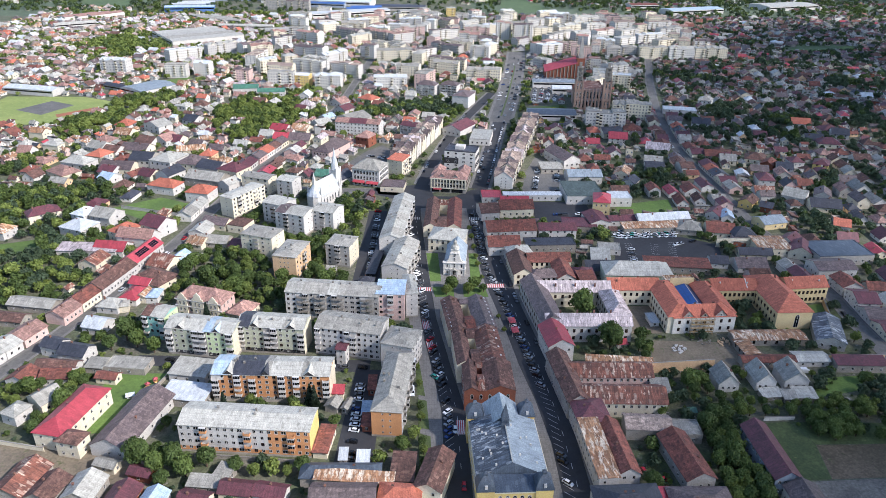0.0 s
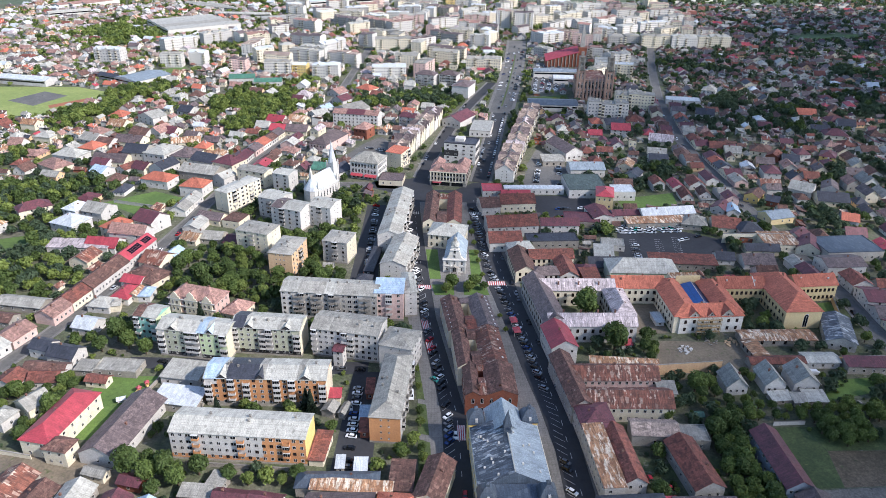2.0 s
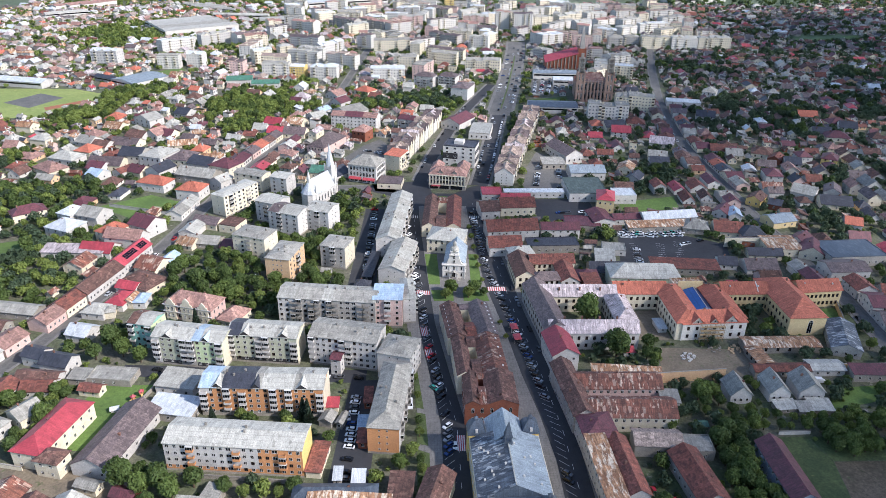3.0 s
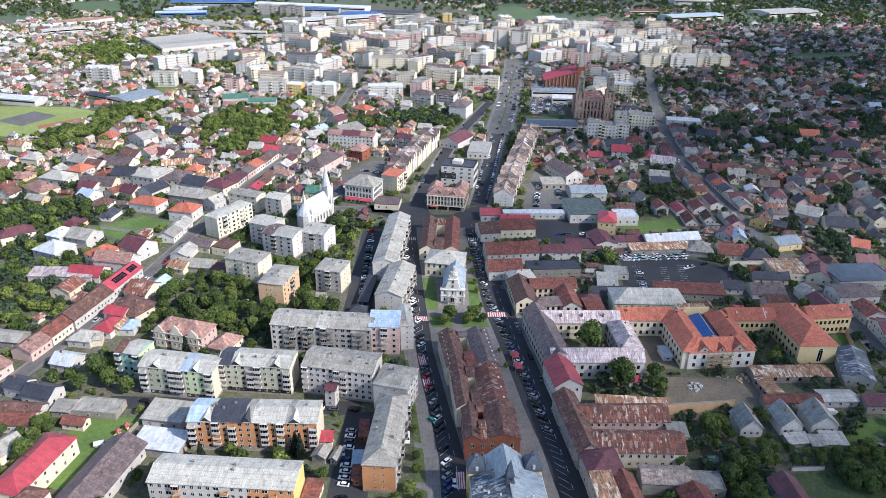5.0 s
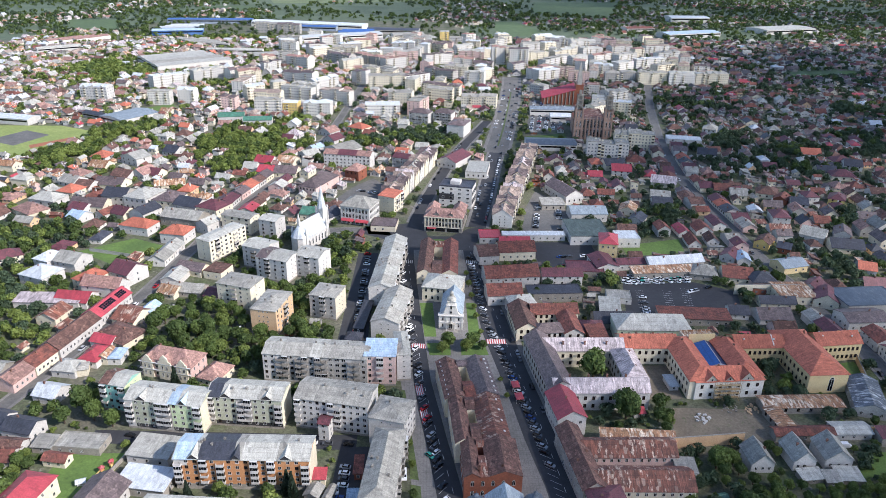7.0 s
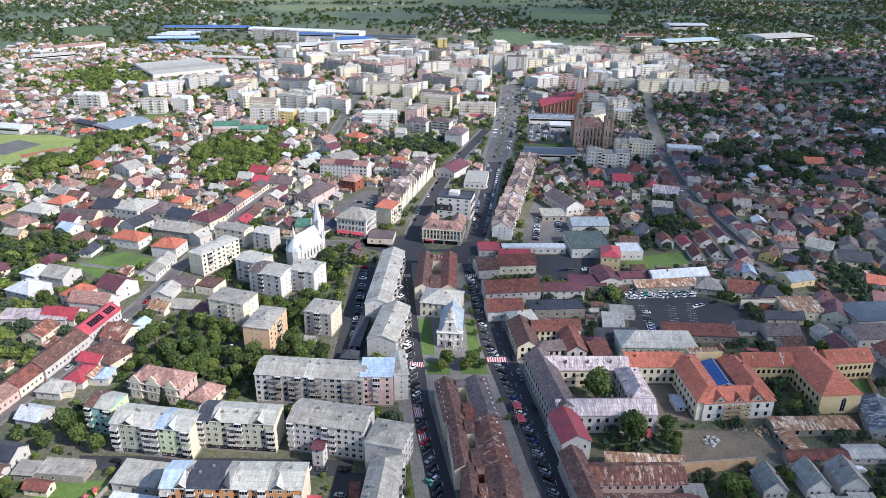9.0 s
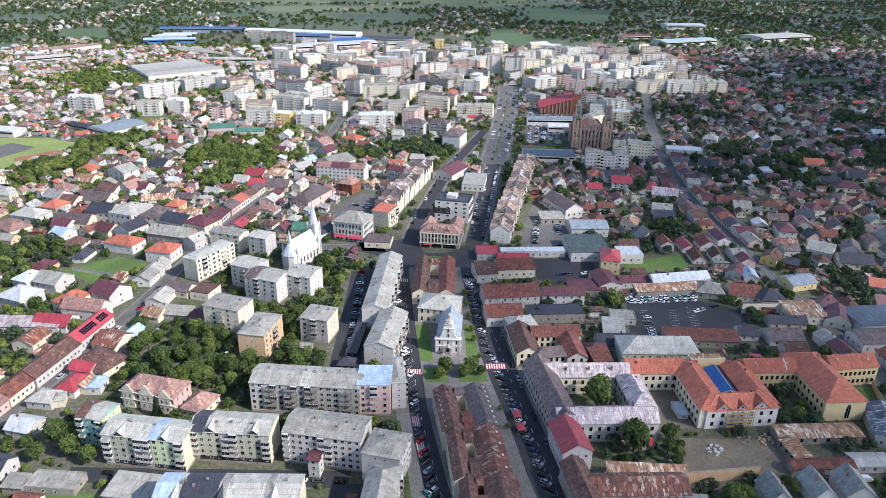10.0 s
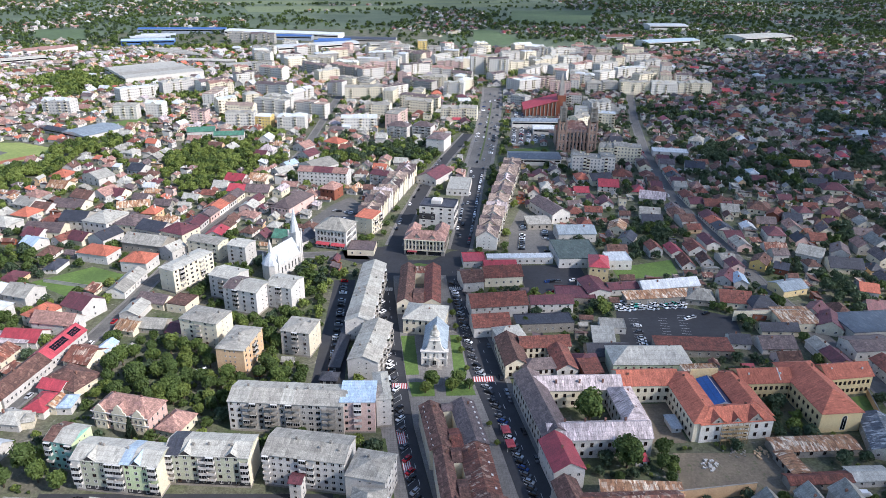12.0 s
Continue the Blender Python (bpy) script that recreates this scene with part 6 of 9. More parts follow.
house(-140.2, 197.9, 11.7, 16.4, -10.2, 4, "concrete", "rust", "gable", 3.3, "y", "long shed with a rusty brown roof", 2, 3, "fr", 1, 1)
house(-129.4, 194.0, 9.8, 11.7, -12.1, 4, "concrete", "brown", "gable", 2.7, "y", "long shed with a dark brown roof", 2, 2, "fr", 1, 1)
house(-117.1, 194.0, 10.7, 11.5, -5.6, 4, "concrete", "light", "gable", 3.0, "y", "long shed with a corrugated pale roof", 2, 2, "fr", 1, 1)
house(-114.8, 206.8, 8.2, 4.1, -16.2, 3, "cream", "grey", "gable", 1.2, "x", "small hut with a grey roof", 1, 1, "fr", 1, 0)
house(-101.1, 202.8, 8.2, 5.0, -13.8, 3, "brick", "maroon", "gable", 1.4, "x", "small shed with a dark red roof", 1, 1, "fr", 1, 0)
house(-102.9, 190.6, 9.5, 9.2, -7.7, 4, "brick", "maroon", "gable", 2.6, "y", "low house with a dull red roof", 2, 2, "fr", 1, 1)
house(-92.1, 188.7, 7.9, 7.8, -9.1, 4, "white", "sky", "gable", 2.2, "y", "low house with a light blue roof", 1, 1, "fr", 1, 0)
house(-78.3, 188.6, 10.1, 7.2, -11.5, 4, "cream", "maroon", "gable", 2.0, "x", "low house with a maroon roof", 2, 1, "fr", 1, 1)
house(-65.4, 193.7, 10.9, 6.9, -8.3, 4, "cream", "maroon", "gable", 1.9, "x", "low house with a dull maroon roof", 2, 1, "fr", 1, 1)
house(-53.6, 192.3, 10.8, 6.6, -11.1, 4, "white", "maroon", "gable", 1.8, "x", "low house with a dark red roof", 2, 1, "fr", 1, 1)
house(-77.7, 197.2, 10.4, 4.7, -6.0, 3, "concrete", "grey", "shed", 1.0, "x", "shed with a patchy grey roof", 2, 1, "fr", 1, 0)
house(-71.9, 202.2, 5.6, 6.0, -17.3, 3, "concrete", "grey", "shed", 1.0, "x", "shed with a grey roof", 1, 1, "fr", 1, 0)
house(-30.8, 200.6, 27.7, 7.0, -0.2, 5, "concrete", "leaden", "hip", 2.0, "x", "long hall with a dark slate-blue roof", 6, 1, "fr", 1, 1)
house(-25.7, 196.7, 27.1, 4.0, -4.7, 5.5, "concrete", "tan", "shed", 1.0, "x", "low building with a rust-stained roof", 6, 1, "fr", 1, 0)
house(-28.5, 187.2, 21.4, 11.4, -0.2, 6.5, "cream", "plum", "gable", 3.2, "x", "large hall with a brown metal roof", 5, 2, "fr", 1, 1)
house(-9.7, 188.2, 14.0, 9.8, -4.2, 6, "cream", "orange", "hip", 2.7, "x", "house with a new orange tile roof", 3, 2, "fr", 1, 1)
house(2.1, 198.5, 9.5, 19.5, -16.0, 7, "cream", "brown", "gable", 2.7, "y", "street house with a dark brown roof", 2, 4, "fl", 2, 1)
house(-9.0, 202.0, 7.8, 13.2, -4.1, 5, "concrete", "brown", "shed", 1.0, "x", "yard building with a rusty dark roof", 1, 2, "fr", 1, 0)
house(-31.1, 210.8, 2.6, 5.1, -0.1, 2.8, "concrete", "white", "shed", 1.0, "x", "carport with a white roof", 1, 1, "fr", 1, 0)
house(-23.8, 209.6, 4.1, 5.0, -0.1, 2.8, "concrete", "white", "shed", 1.0, "x", "carport with a white roof", 1, 1, "fr", 1, 0)
house(-39.1, 219.0, 5.3, 14.2, -6.7, 3, "cream", "red", "shed", 1.0, "x", "low garages with a red-brown roof", 1, 3, "fr", 1, 0)
house(-37.4, 249.2, 4.4, 4.6, 0.0, 3, "cream", "crimson", "shed", 1.0, "x", "small kiosk with a bright red roof", 1, 1, "fr", 1, 0)
house(-38.4, 241.2, 5.1, 5.6, -16.3, 3, "concrete", "grey", "gable", 1.4, "y", "small grey garden shed of boards", 1, 1, "fr", 1, 0)
house(-32.8, 240.5, 2.4, 6.4, -17.1, 3, "concrete", "grey", "gable", 0.7, "y", "small grey garden shed of boards", 1, 1, "fr", 1, 0)
house(-24.0, 229.9, 3.3, 6.4, -0.0, 3, "brick", "red", "shed", 1.0, "x", "garage with a red-brown roof", 1, 1, "fr", 1, 0)
house(-24.5, 237.2, 3.6, 6.8, -0.0, 3, "concrete", "sky", "shed", 1.0, "x", "garage with a pale blue roof", 1, 1, "fr", 1, 0)
house(-23.7, 253.9, 2.8, 8.7, 0.1, 3, "brick", "red", "shed", 1.0, "x", "garage with a red-brown roof", 1, 1, "fr", 1, 0)
house(51.1, 376.2, 13.4, 10.3, 11.1, 7, "white", "light", "hip", 2.9, "x", "white house with a pale hipped roof", 3, 2, "fl", 2, 1)
complex_("town_house", "long two-storey corner house with worn red tile roofs round a yard", "house", (
    (50.0, 358.5, 11.0, 25, 4, 7, "cream", "brown", "gable", 3.2, "y", (1.2, 4.4), 3, 7, "lf"),
    (66.5, 366.5, 24.0, 10.0, 3, 6.8, "cream", "red", "gable", 3.2, "x", (1.2, 4.2), 8, 2, "fr"),
    (72.5, 352.0, 9.5, 19.0, 3, 6.4, "white", "red", "gable", 2.8, "y", (1.2, 4.0), 2, 6, "fl"),
    (60.5, 347.5, 15.0, 9.0, 6, 6.6, "white", "plum", "hip", 2.8, "x", (1.2, 4.0), 5, 2, "f"),
), 60, 356)
house(84.0, 345.0, 8.5, 11.0, 5.9, 6, "brick", "red", "shed", 1.0, "x", "house with a red tile roof", 2, 2, "fl", 1, 0)
house(49.5, 410.3, 30.3, 15.9, 5.9, 7, "white", "red", "gable", 4, "x", "street house with a long red tile roof", 7, 3, "fl", 2, 1)
house(43.4, 389.6, 18.6, 13.7, 4.3, 6, "white", "red", "gable", 3.8, "x", "house with a patched red roof", 4, 3, "fl", 1, 1)
house(71.2, 391.7, 29.8, 11.0, 2.8, 5, "concrete", "slate", "flat", 0.3, "x", "long flat-roofed grey shed", 7, 2, "fl", 1, 0)
house(78.7, 411.1, 22.8, 9.9, 0.3, 6, "white", "maroon", "gable", 2.8, "x", "white house with a maroon roof", 5, 2, "fl", 2, 1)
house(56.7, 446.9, 22.2, 14.9, 4.9, 6, "cream", "red", "gable", 4, "x", "long house with a red tile roof", 5, 3, "fl", 1, 1)
house(38.3, 441.8, 11.9, 17.1, 8.5, 6, "white", "brown", "gable", 3.3, "x", "street house with a brown roof", 2, 3, "fl", 1, 1)
house(43.0, 472.2, 13.9, 13.5, 0.6, 4, "white", "crimson", "flat", 0.3, "x", "shop with a flat bright red roof", 3, 3, "fl", 1, 0)
house(71.5, 473.0, 40.8, 6.8, 0.6, 4, "white", "white", "flat", 0.3, "x", "long shop row with a white roof", 9, 1, "fl", 1, 0)
house(57.9, 462.8, 19.2, 7.5, 0.6, 4, "brick", "crimson", "gable", 2.1, "x", "shop with a bright red roof", 4, 1, "fl", 1, 1)
house(115.6, 453.3, 11.0, 17.0, -12, 9, "butter", "crimson", "hip", 2.8, "y", "butter-yellow house with a bright red roof", 3, 5, "fl", 2, 1)
house(107.5, 431.0, 13.0, 18.0, 8, 4.2, "white", "maroon", "gable", 2.2, "y", "low house with a dark red roof", 2, 4, "fl", 1, 1)
house(124.0, 431.0, 18.0, 9.0, 6, 4, "white", "maroon", "gable", 1.8, "x", "low house with a dull red metal roof", 4, 2, "fl", 1, 1)
house(150.0, 430.9, 34.5, 10.4, 8.5, 5, "white", "white", "gable", 2.9, "x", "long hall with a white metal roof", 8, 2, "fl", 1, 1)
house(142.8, 419.1, 43.0, 7.7, 4.5, 4, "concrete", "tan", "shed", 1.0, "x", "long shed with a rusty strip roof", 9, 1, "fl", 1, 0)
house(107.0, 478.3, 25.8, 30.0, 0.6, 6, "white", "moss", "flat", 0.3, "x", "shop hall with a dark flat roof", 6, 6, "fl", 1, 0)
house(130.8, 466.4, 14.7, 13.4, 0.6, 6, "white", "white", "flat", 0.3, "x", "white annexe with a flat roof", 3, 2, "fl", 1, 0)
house(114.7, 511.6, 25.0, 17.0, 0.8, 6, "white", "zinc", "gable", 2.6, "x", "hall with a pale blue metal roof", 5, 4, "fl", 1, 1)
house(93.8, 532.9, 16.5, 13.3, 0.9, 4, "concrete", "grey", "shed", 1.0, "x", "shed with a grey roof", 3, 2, "fl", 1, 0)
house(105.8, 553.5, 14.6, 31.3, 21.0, 7, "white", "plum", "gable", 4, "y", "hall with a plum roof", 3, 6, "fl", 1, 1)
house(-218.6, 537.4, 17.2, 18.3, -8.0, 8, "grey", "slate", "gable", 4, "x", "dark green and grey shop house", 4, 4, "fr", 2, 1)
house(-199.0, 534.0, 18.8, 22.5, -20.1, 9, "white", "light", "hip", 4, "y", "white two-storey house with a grey roof", 4, 4, "fr", 2, 1)
house(-180.2, 529.6, 15.9, 19.0, -15.9, 8, "cream", "plum", "hip", 4, "y", "cream house with a plum roof", 3, 4, "fr", 2, 1)
house(-161.0, 517.5, 19.3, 16.0, -24.9, 8, "white", "slate", "gable", 4, "x", "white row house with a dark slate roof", 4, 3, "fr", 2, 1)
house(-144.1, 511.0, 18.2, 16.6, -25.9, 9, "cream", "maroon", "hip", 4, "x", "cream house with a dark red roof", 4, 3, "fr", 2, 1)
house(-185.6, 484.1, 21.0, 13.1, -17.6, 6, "white", "orange", "hip", 3.7, "x", "white house with a bright orange roof", 4, 2, "fr", 1, 1)
house(-156.5, 470.0, 16.4, 14.1, -12.6, 7, "white", "orange", "hip", 3.9, "x", "white house with a bright orange roof", 3, 3, "fr", 1, 1)
house(-160.5, 499.3, 28.2, 15.0, -17.9, 6, "concrete", "grey", "gable", 4, "x", "low hall with a grey roof", 6, 3, "fr", 1, 1)
house(-190.4, 509.0, 13.0, 16.7, -26.6, 6, "white", "slate", "gable", 3.6, "y", "house with a dark slate roof", 3, 3, "fr", 1, 1)
house(-141.3, 485.1, 10.5, 11.4, -30.9, 7, "white", "light", "gable", 2.9, "y", "white house end-on with a pale roof", 2, 2, "fr", 1, 1)
house(203.4, 390.7, 19.5, 16.0, 0.2, 5, "cream", "tan", "shed", 1.0, "x", "long wall-like shed with a tan roof", 4, 3, "fl", 1, 0)
house(239.0, 382.0, 33.0, 21.0, 4.0, 6, "grey", "leaden", "flat", 0.3, "x", "market hall with a flat dark grey roof", 8, 5, "fl", 1, 0)
house(225.5, 362.0, 22.0, 14.0, 4.0, 5.5, "white", "plum", "gable", 2.2, "x", "low white hall with a plum roof", 5, 3, "fl", 1, 1)
house(139.6, 365.9, 36.0, 10.5, -4.7, 4, "concrete", "red", "shed", 1.0, "x", "low shed with a dark red roof", 8, 2, "fl", 1, 0)
house(83.7, 268.8, 28.7, 4.9, -5.2, 4, "cream", "tan", "shed", 1.0, "x", "long yard wall shed with a tan roof", 6, 1, "fl", 1, 0)
house(-71.9, 669.4, 24.1, 24.7, -43.2, 5, "white", "grey", "gable", 4, "y", "low hall with a grey roof", 5, 5, "fr", 1, 1)
house(45.3, 613.6, 17.6, 32.0, -9.7, 5, "white", "light", "flat", 0.3, "x", "low market hall with a pale glass roof", 4, 7, "fl", 1, 0)
house(26.6, 637.6, 18.1, 29.2, -30.2, 6, "white", "maroon", "gable", 4, "y", "house with a dark red roof", 4, 6, "fl", 1, 1)
house(-234.1, 525.3, 24.9, 15.0, -6.9, 4.6, "cream", "plum", "gable", 4, "x", "cream house with a dull purple-brown roof", 3, 1, "fr", 1, 1)
house(-269.5, 537.3, 21.6, 15.0, -17.6, 4.6, "white", "light", "hip", 4, "x", "white house with a pale grey hipped roof", 3, 1, "fr", 1, 1)
house(-261.8, 556.8, 14.1, 15.0, -19.2, 3.8, "cream", "orange", "hip", 4.0, "y", "cream house with a orange tile hipped roof", 3, 1, "fr", 1, 1)
house(-271.5, 515.8, 21.3, 15.0, -35.0, 3.8, "cream", "pinkish", "hip", 4, "x", "cream house with a faded pink hipped roof", 3, 1, "fr", 1, 1)
house(-237.9, 518.6, 12.6, 14.1, -18.9, 3.8, "white", "maroon", "gable", 3.5, "x", "white house with a dark maroon roof", 3, 1, "fr", 1, 1)
house(-233.0, 503.9, 11.3, 12.4, -25.5, 3.8, "white", "sky", "gable", 3.2, "x", "white house with a light blue roof", 2, 1, "fr", 1, 1)
house(-217.7, 510.4, 8.6, 12.3, -27.8, 3.8, "white", "red", "gable", 2.4, "y", "white house with a red tile roof", 2, 1, "fr", 1, 1)
house(-206.5, 511.5, 12.3, 13.2, -24.0, 3.8, "cream", "maroon", "gable", 3.5, "x", "cream house with a dark maroon roof", 2, 1, "fr", 1, 1)
house(-275.6, 647.5, 14.1, 15.0, -12.1, 3.2, "white", "orange", "hip", 4.0, "y", "white low house with a orange tile hipped roof", 3, 1, "fr", 1, 1)
house(-252.0, 639.4, 9.9, 10.7, -17.5, 3.2, "white", "orange", "hip", 2.8, "y", "white low house with a orange tile hipped roof", 2, 1, "fr", 1, 1)
house(-242.4, 635.0, 20.0, 15.0, -32.4, 6.2, "white", "light", "gable", 4, "y", "two-storey white house with a pale grey roof", 3, 1, "fr", 2, 1)
house(-223.2, 597.8, 14.9, 15.0, -26.9, 4.6, "white", "pinkish", "gable", 4, "y", "white house with a faded pink roof", 3, 1, "fr", 1, 1)
house(-218.2, 600.0, 20.0, 13.9, -15.3, 3.2, "cream", "maroon", "gable", 3.9, "x", "cream low house with a dark maroon roof", 3, 1, "fr", 1, 1)
house(-273.2, 596.2, 13.1, 15.0, -17.4, 3.2, "cream", "pinkish", "hip", 3.7, "y", "cream low house with a faded pink hipped roof", 3, 1, "fr", 1, 1)
house(-265.2, 618.5, 14.7, 15.0, -10.6, 3.2, "cream", "tan", "gable", 4, "x", "cream low house with a tan metal roof", 3, 1, "fr", 1, 1)
house(-271.1, 579.9, 15.5, 14.9, -24.0, 3.2, "white", "grey", "gable", 4, "x", "white low house with a grey roof", 3, 1, "fr", 1, 1)
house(-255.4, 569.1, 13.1, 15.0, -15.8, 3.2, "white", "brown", "gable", 3.7, "x", "white low house with a brown tile roof", 3, 1, "fr", 1, 1)
house(-238.8, 575.1, 22.4, 15.0, -12.4, 3.2, "cream", "plum", "gable", 4, "x", "cream low house with a dull purple-brown roof", 3, 1, "fr", 1, 1)
house(-236.8, 595.0, 16.8, 14.7, -23.1, 3.2, "white", "brown", "gable", 4, "x", "white low house with a brown tile roof", 3, 1, "fr", 1, 1)
house(-219.4, 662.0, 13.5, 15.0, -20.9, 3.8, "white", "slate", "gable", 3.8, "x", "white house with a dark slate roof", 3, 1, "fr", 1, 1)
house(-194.6, 573.5, 21.9, 10.6, 14.2, 3.2, "cream", "tan", "gable", 3.0, "x", "cream low house with a tan metal roof", 3, 1, "fr", 1, 1)
house(-218.9, 431.9, 10.9, 13.3, -23.8, 6.2, "white", "white", "hip", 3.1, "y", "two-storey white house with a white metal hipped roof", 2, 1, "fr", 2, 1)
house(-213.5, 411.1, 17.2, 15.0, -22.8, 6.2, "white", "white", "hip", 4, "x", "two-storey white house with a white metal hipped roof", 3, 1, "fr", 2, 1)
house(-204.1, 429.2, 15.0, 14.1, -19.7, 6.2, "white", "grey", "gable", 3.9, "x", "two-storey white house with a grey roof", 3, 1, "fr", 2, 1)
house(-184.3, 406.2, 11.5, 15.0, -26.9, 6.2, "cream", "orange", "hip", 3.2, "y", "two-storey cream house with a orange tile hipped roof", 2, 1, "fr", 2, 1)
house(-172.8, 397.0, 22.0, 10.5, -12.1, 6.2, "white", "pinkish", "gable", 4, "x", "two-storey white house with a faded pink roof", 3, 1, "fr", 2, 1)
house(-166.7, 413.5, 14.9, 15.0, -27.2, 7.2, "white", "maroon", "gable", 4, "x", "two-storey white house with a dark maroon roof", 3, 1, "fr", 2, 1)
house(-133.0, 422.7, 16.7, 10.2, -19.8, 3.8, "cream", "plum", "gable", 2.9, "x", "cream house with a dull purple-brown roof", 3, 1, "fr", 1, 1)
house(-117.8, 419.1, 11.4, 12.6, -17.8, 4.6, "cream", "brown", "flat", 0.3, "x", "cream house with a brown tile flat roof", 2, 1, "fr", 1, 0)
house(-136.9, 394.5, 10.2, 10.4, -17.6, 3.2, "cream", "tan", "gable", 2.9, "x", "cream low house with a tan metal roof", 2, 1, "fr", 1, 1)
house(-129.5, 397.2, 21.2, 10.4, -8.6, 3.2, "concrete", "grey", "gable", 2.9, "x", "concrete low house with a grey roof", 3, 1, "fr", 1, 1)
house(-112.2, 392.1, 8.0, 11.6, -13.4, 3.2, "cream", "maroon", "gable", 2.2, "x", "cream low house with a dark maroon roof", 1, 1, "fr", 1, 1)
house(-177.6, 311.0, 12.6, 10.4, 75, 4.8, "pink", "pinkish", "gable", 2.9, "x", "pink house with a faded pink roof", 4, 1, "fr", 1, 1)
house(-174.2, 324.5, 13.6, 10.4, 75, 5.0, "cream", "red", "gable", 3.0, "x", "cream house with a red tile roof", 5, 1, "fr", 1, 1)
house(-168.6, 346.0, 29.5, 11.0, 76.5, 5.4, "white", "brown", "gable", 3.4, "x", "long white street house with a worn brown tile roof", 11, 1, "fr", 1, 1)
house(-162.8, 374.5, 27.0, 10.4, 78, 5.4, "white", "crimson", "gable", 3.2, "x", "white street house with a bright red metal roof", 10, 1, "fr", 1, 1)
house(-183.5, 385.3, 18.1, 12.2, -7.6, 3.8, "white", "crimson", "gable", 3.4, "x", "white house with a bright red roof", 3, 1, "fr", 1, 1)
house(-157.0, 300.9, 10.5, 10.0, -14.6, 3.8, "white", "white", "gable", 2.8, "x", "white house with a white metal roof", 2, 1, "fr", 1, 1)
house(-158.1, 319.8, 11.1, 9.2, -9.0, 3.8, "white", "light", "hip", 2.6, "x", "white house with a pale grey hipped roof", 2, 1, "fr", 1, 1)
house(-152.0, 319.1, 4.8, 5.8, 14.5, 3.8, "cream", "grey", "hip", 1.4, "y", "cream house with a grey hipped roof", 1, 1, "fr", 1, 0)
house(-150.6, 329.8, 9.4, 13.3, -11.0, 3.8, "white", "crimson", "hip", 2.6, "y", "white house with a bright red hipped roof", 2, 1, "fr", 1, 1)
house(-145.5, 329.8, 5.1, 8.1, -10.3, 3.8, "cream", "tan", "gable", 1.4, "y", "cream house with a tan metal roof", 1, 1, "fr", 1, 0)
house(-140.5, 329.9, 5.9, 9.0, -0.4, 3.8, "white", "sky", "hip", 1.6, "y", "white house with a light blue hipped roof", 1, 1, "fr", 1, 0)
house(-146.3, 348.0, 20.1, 15.0, -27.3, 3.8, "cream", "brown", "hip", 4, "x", "cream house with a brown tile hipped roof", 3, 1, "fr", 1, 1)
house(-151.0, 342.6, 11.3, 7.9, -17.4, 3.8, "white", "crimson", "gable", 2.2, "x", "white house with a bright red roof", 2, 1, "fr", 1, 1)
house(-147.4, 366.7, 13.1, 15.0, -19.1, 3.8, "cream", "rust", "gable", 3.7, "x", "cream house with a rusty striped roof", 3, 1, "fr", 1, 1)
house(-141.0, 373.8, 6.4, 9.6, -15.5, 3.8, "white", "sky", "gable", 1.8, "y", "white house with a light blue roof", 1, 1, "fr", 1, 0)
house(83.3, 352.4, 12.7, 12.1, -0.3, 4.6, "white", "maroon", "hip", 3.4, "x", "two-storey white house with a dark maroon hipped roof", 3, 1, "fl", 2, 1)
house(96.9, 364.1, 19.6, 12.2, -0.3, 3.2, "concrete", "slate", "gable", 3.4, "x", "concrete low house with a dark slate roof", 3, 1, "fl", 1, 1)
house(98.7, 377.0, 10.4, 14.5, -9.7, 3.2, "white", "light", "shed", 1.0, "x", "white low house with a pale grey roof", 2, 1, "fl", 1, 0)
house(106.5, 389.2, 13.1, 10.3, -8.2, 3.2, "white", "grey", "flat", 0.3, "x", "white low house with a grey flat roof", 3, 1, "fl", 1, 0)
house(95.2, 424.8, 21.9, 15.0, -5.6, 3.2, "concrete", "maroon", "flat", 0.3, "x", "concrete low house with a dark maroon flat roof", 3, 1, "fl", 1, 0)
house(147.4, 523.6, 11.6, 15.0, -21.4, 3.2, "cream", "tan", "gable", 3.2, "y", "cream low house with a tan metal roof", 2, 1, "fl", 1, 1)
house(148.8, 504.2, 9.6, 13.5, -31.3, 3.2, "white", "slate", "gable", 2.7, "y", "white low house with a dark slate roof", 2, 1, "fl", 1, 1)
house(178.6, 550.9, 14.0, 15.0, -14.2, 3.2, "cream", "grey", "gable", 3.9, "x", "cream low house with a grey roof", 3, 1, "fl", 1, 1)
house(174.8, 534.9, 13.7, 15.0, -8.9, 3.8, "white", "slate", "gable", 3.8, "x", "white house with a dark slate roof", 3, 1, "fl", 1, 1)
house(193.4, 408.3, 14.2, 13.3, -0.0, 4.6, "pink", "slate", "hip", 3.7, "x", "pink house with a dark slate hipped roof", 3, 1, "fl", 1, 1)
house(182.1, 415.7, 16.5, 15.0, -12.2, 3.8, "cream", "red", "gable", 4, "x", "cream house with a red tile roof", 3, 1, "fl", 1, 1)
house(163.7, 419.2, 15.2, 13.5, -13.5, 3.8, "concrete", "grey", "hip", 3.8, "x", "concrete house with a grey hipped roof", 3, 1, "fl", 1, 1)
house(189.3, 442.6, 9.2, 13.0, -37.0, 3.8, "white", "maroon", "gable", 2.6, "y", "white house with a dark maroon roof", 2, 1, "fl", 1, 1)
house(195.1, 437.9, 7.9, 11.5, -11.1, 3.8, "white", "sky", "gable", 2.2, "y", "white house with a light blue roof", 1, 1, "fl", 1, 1)
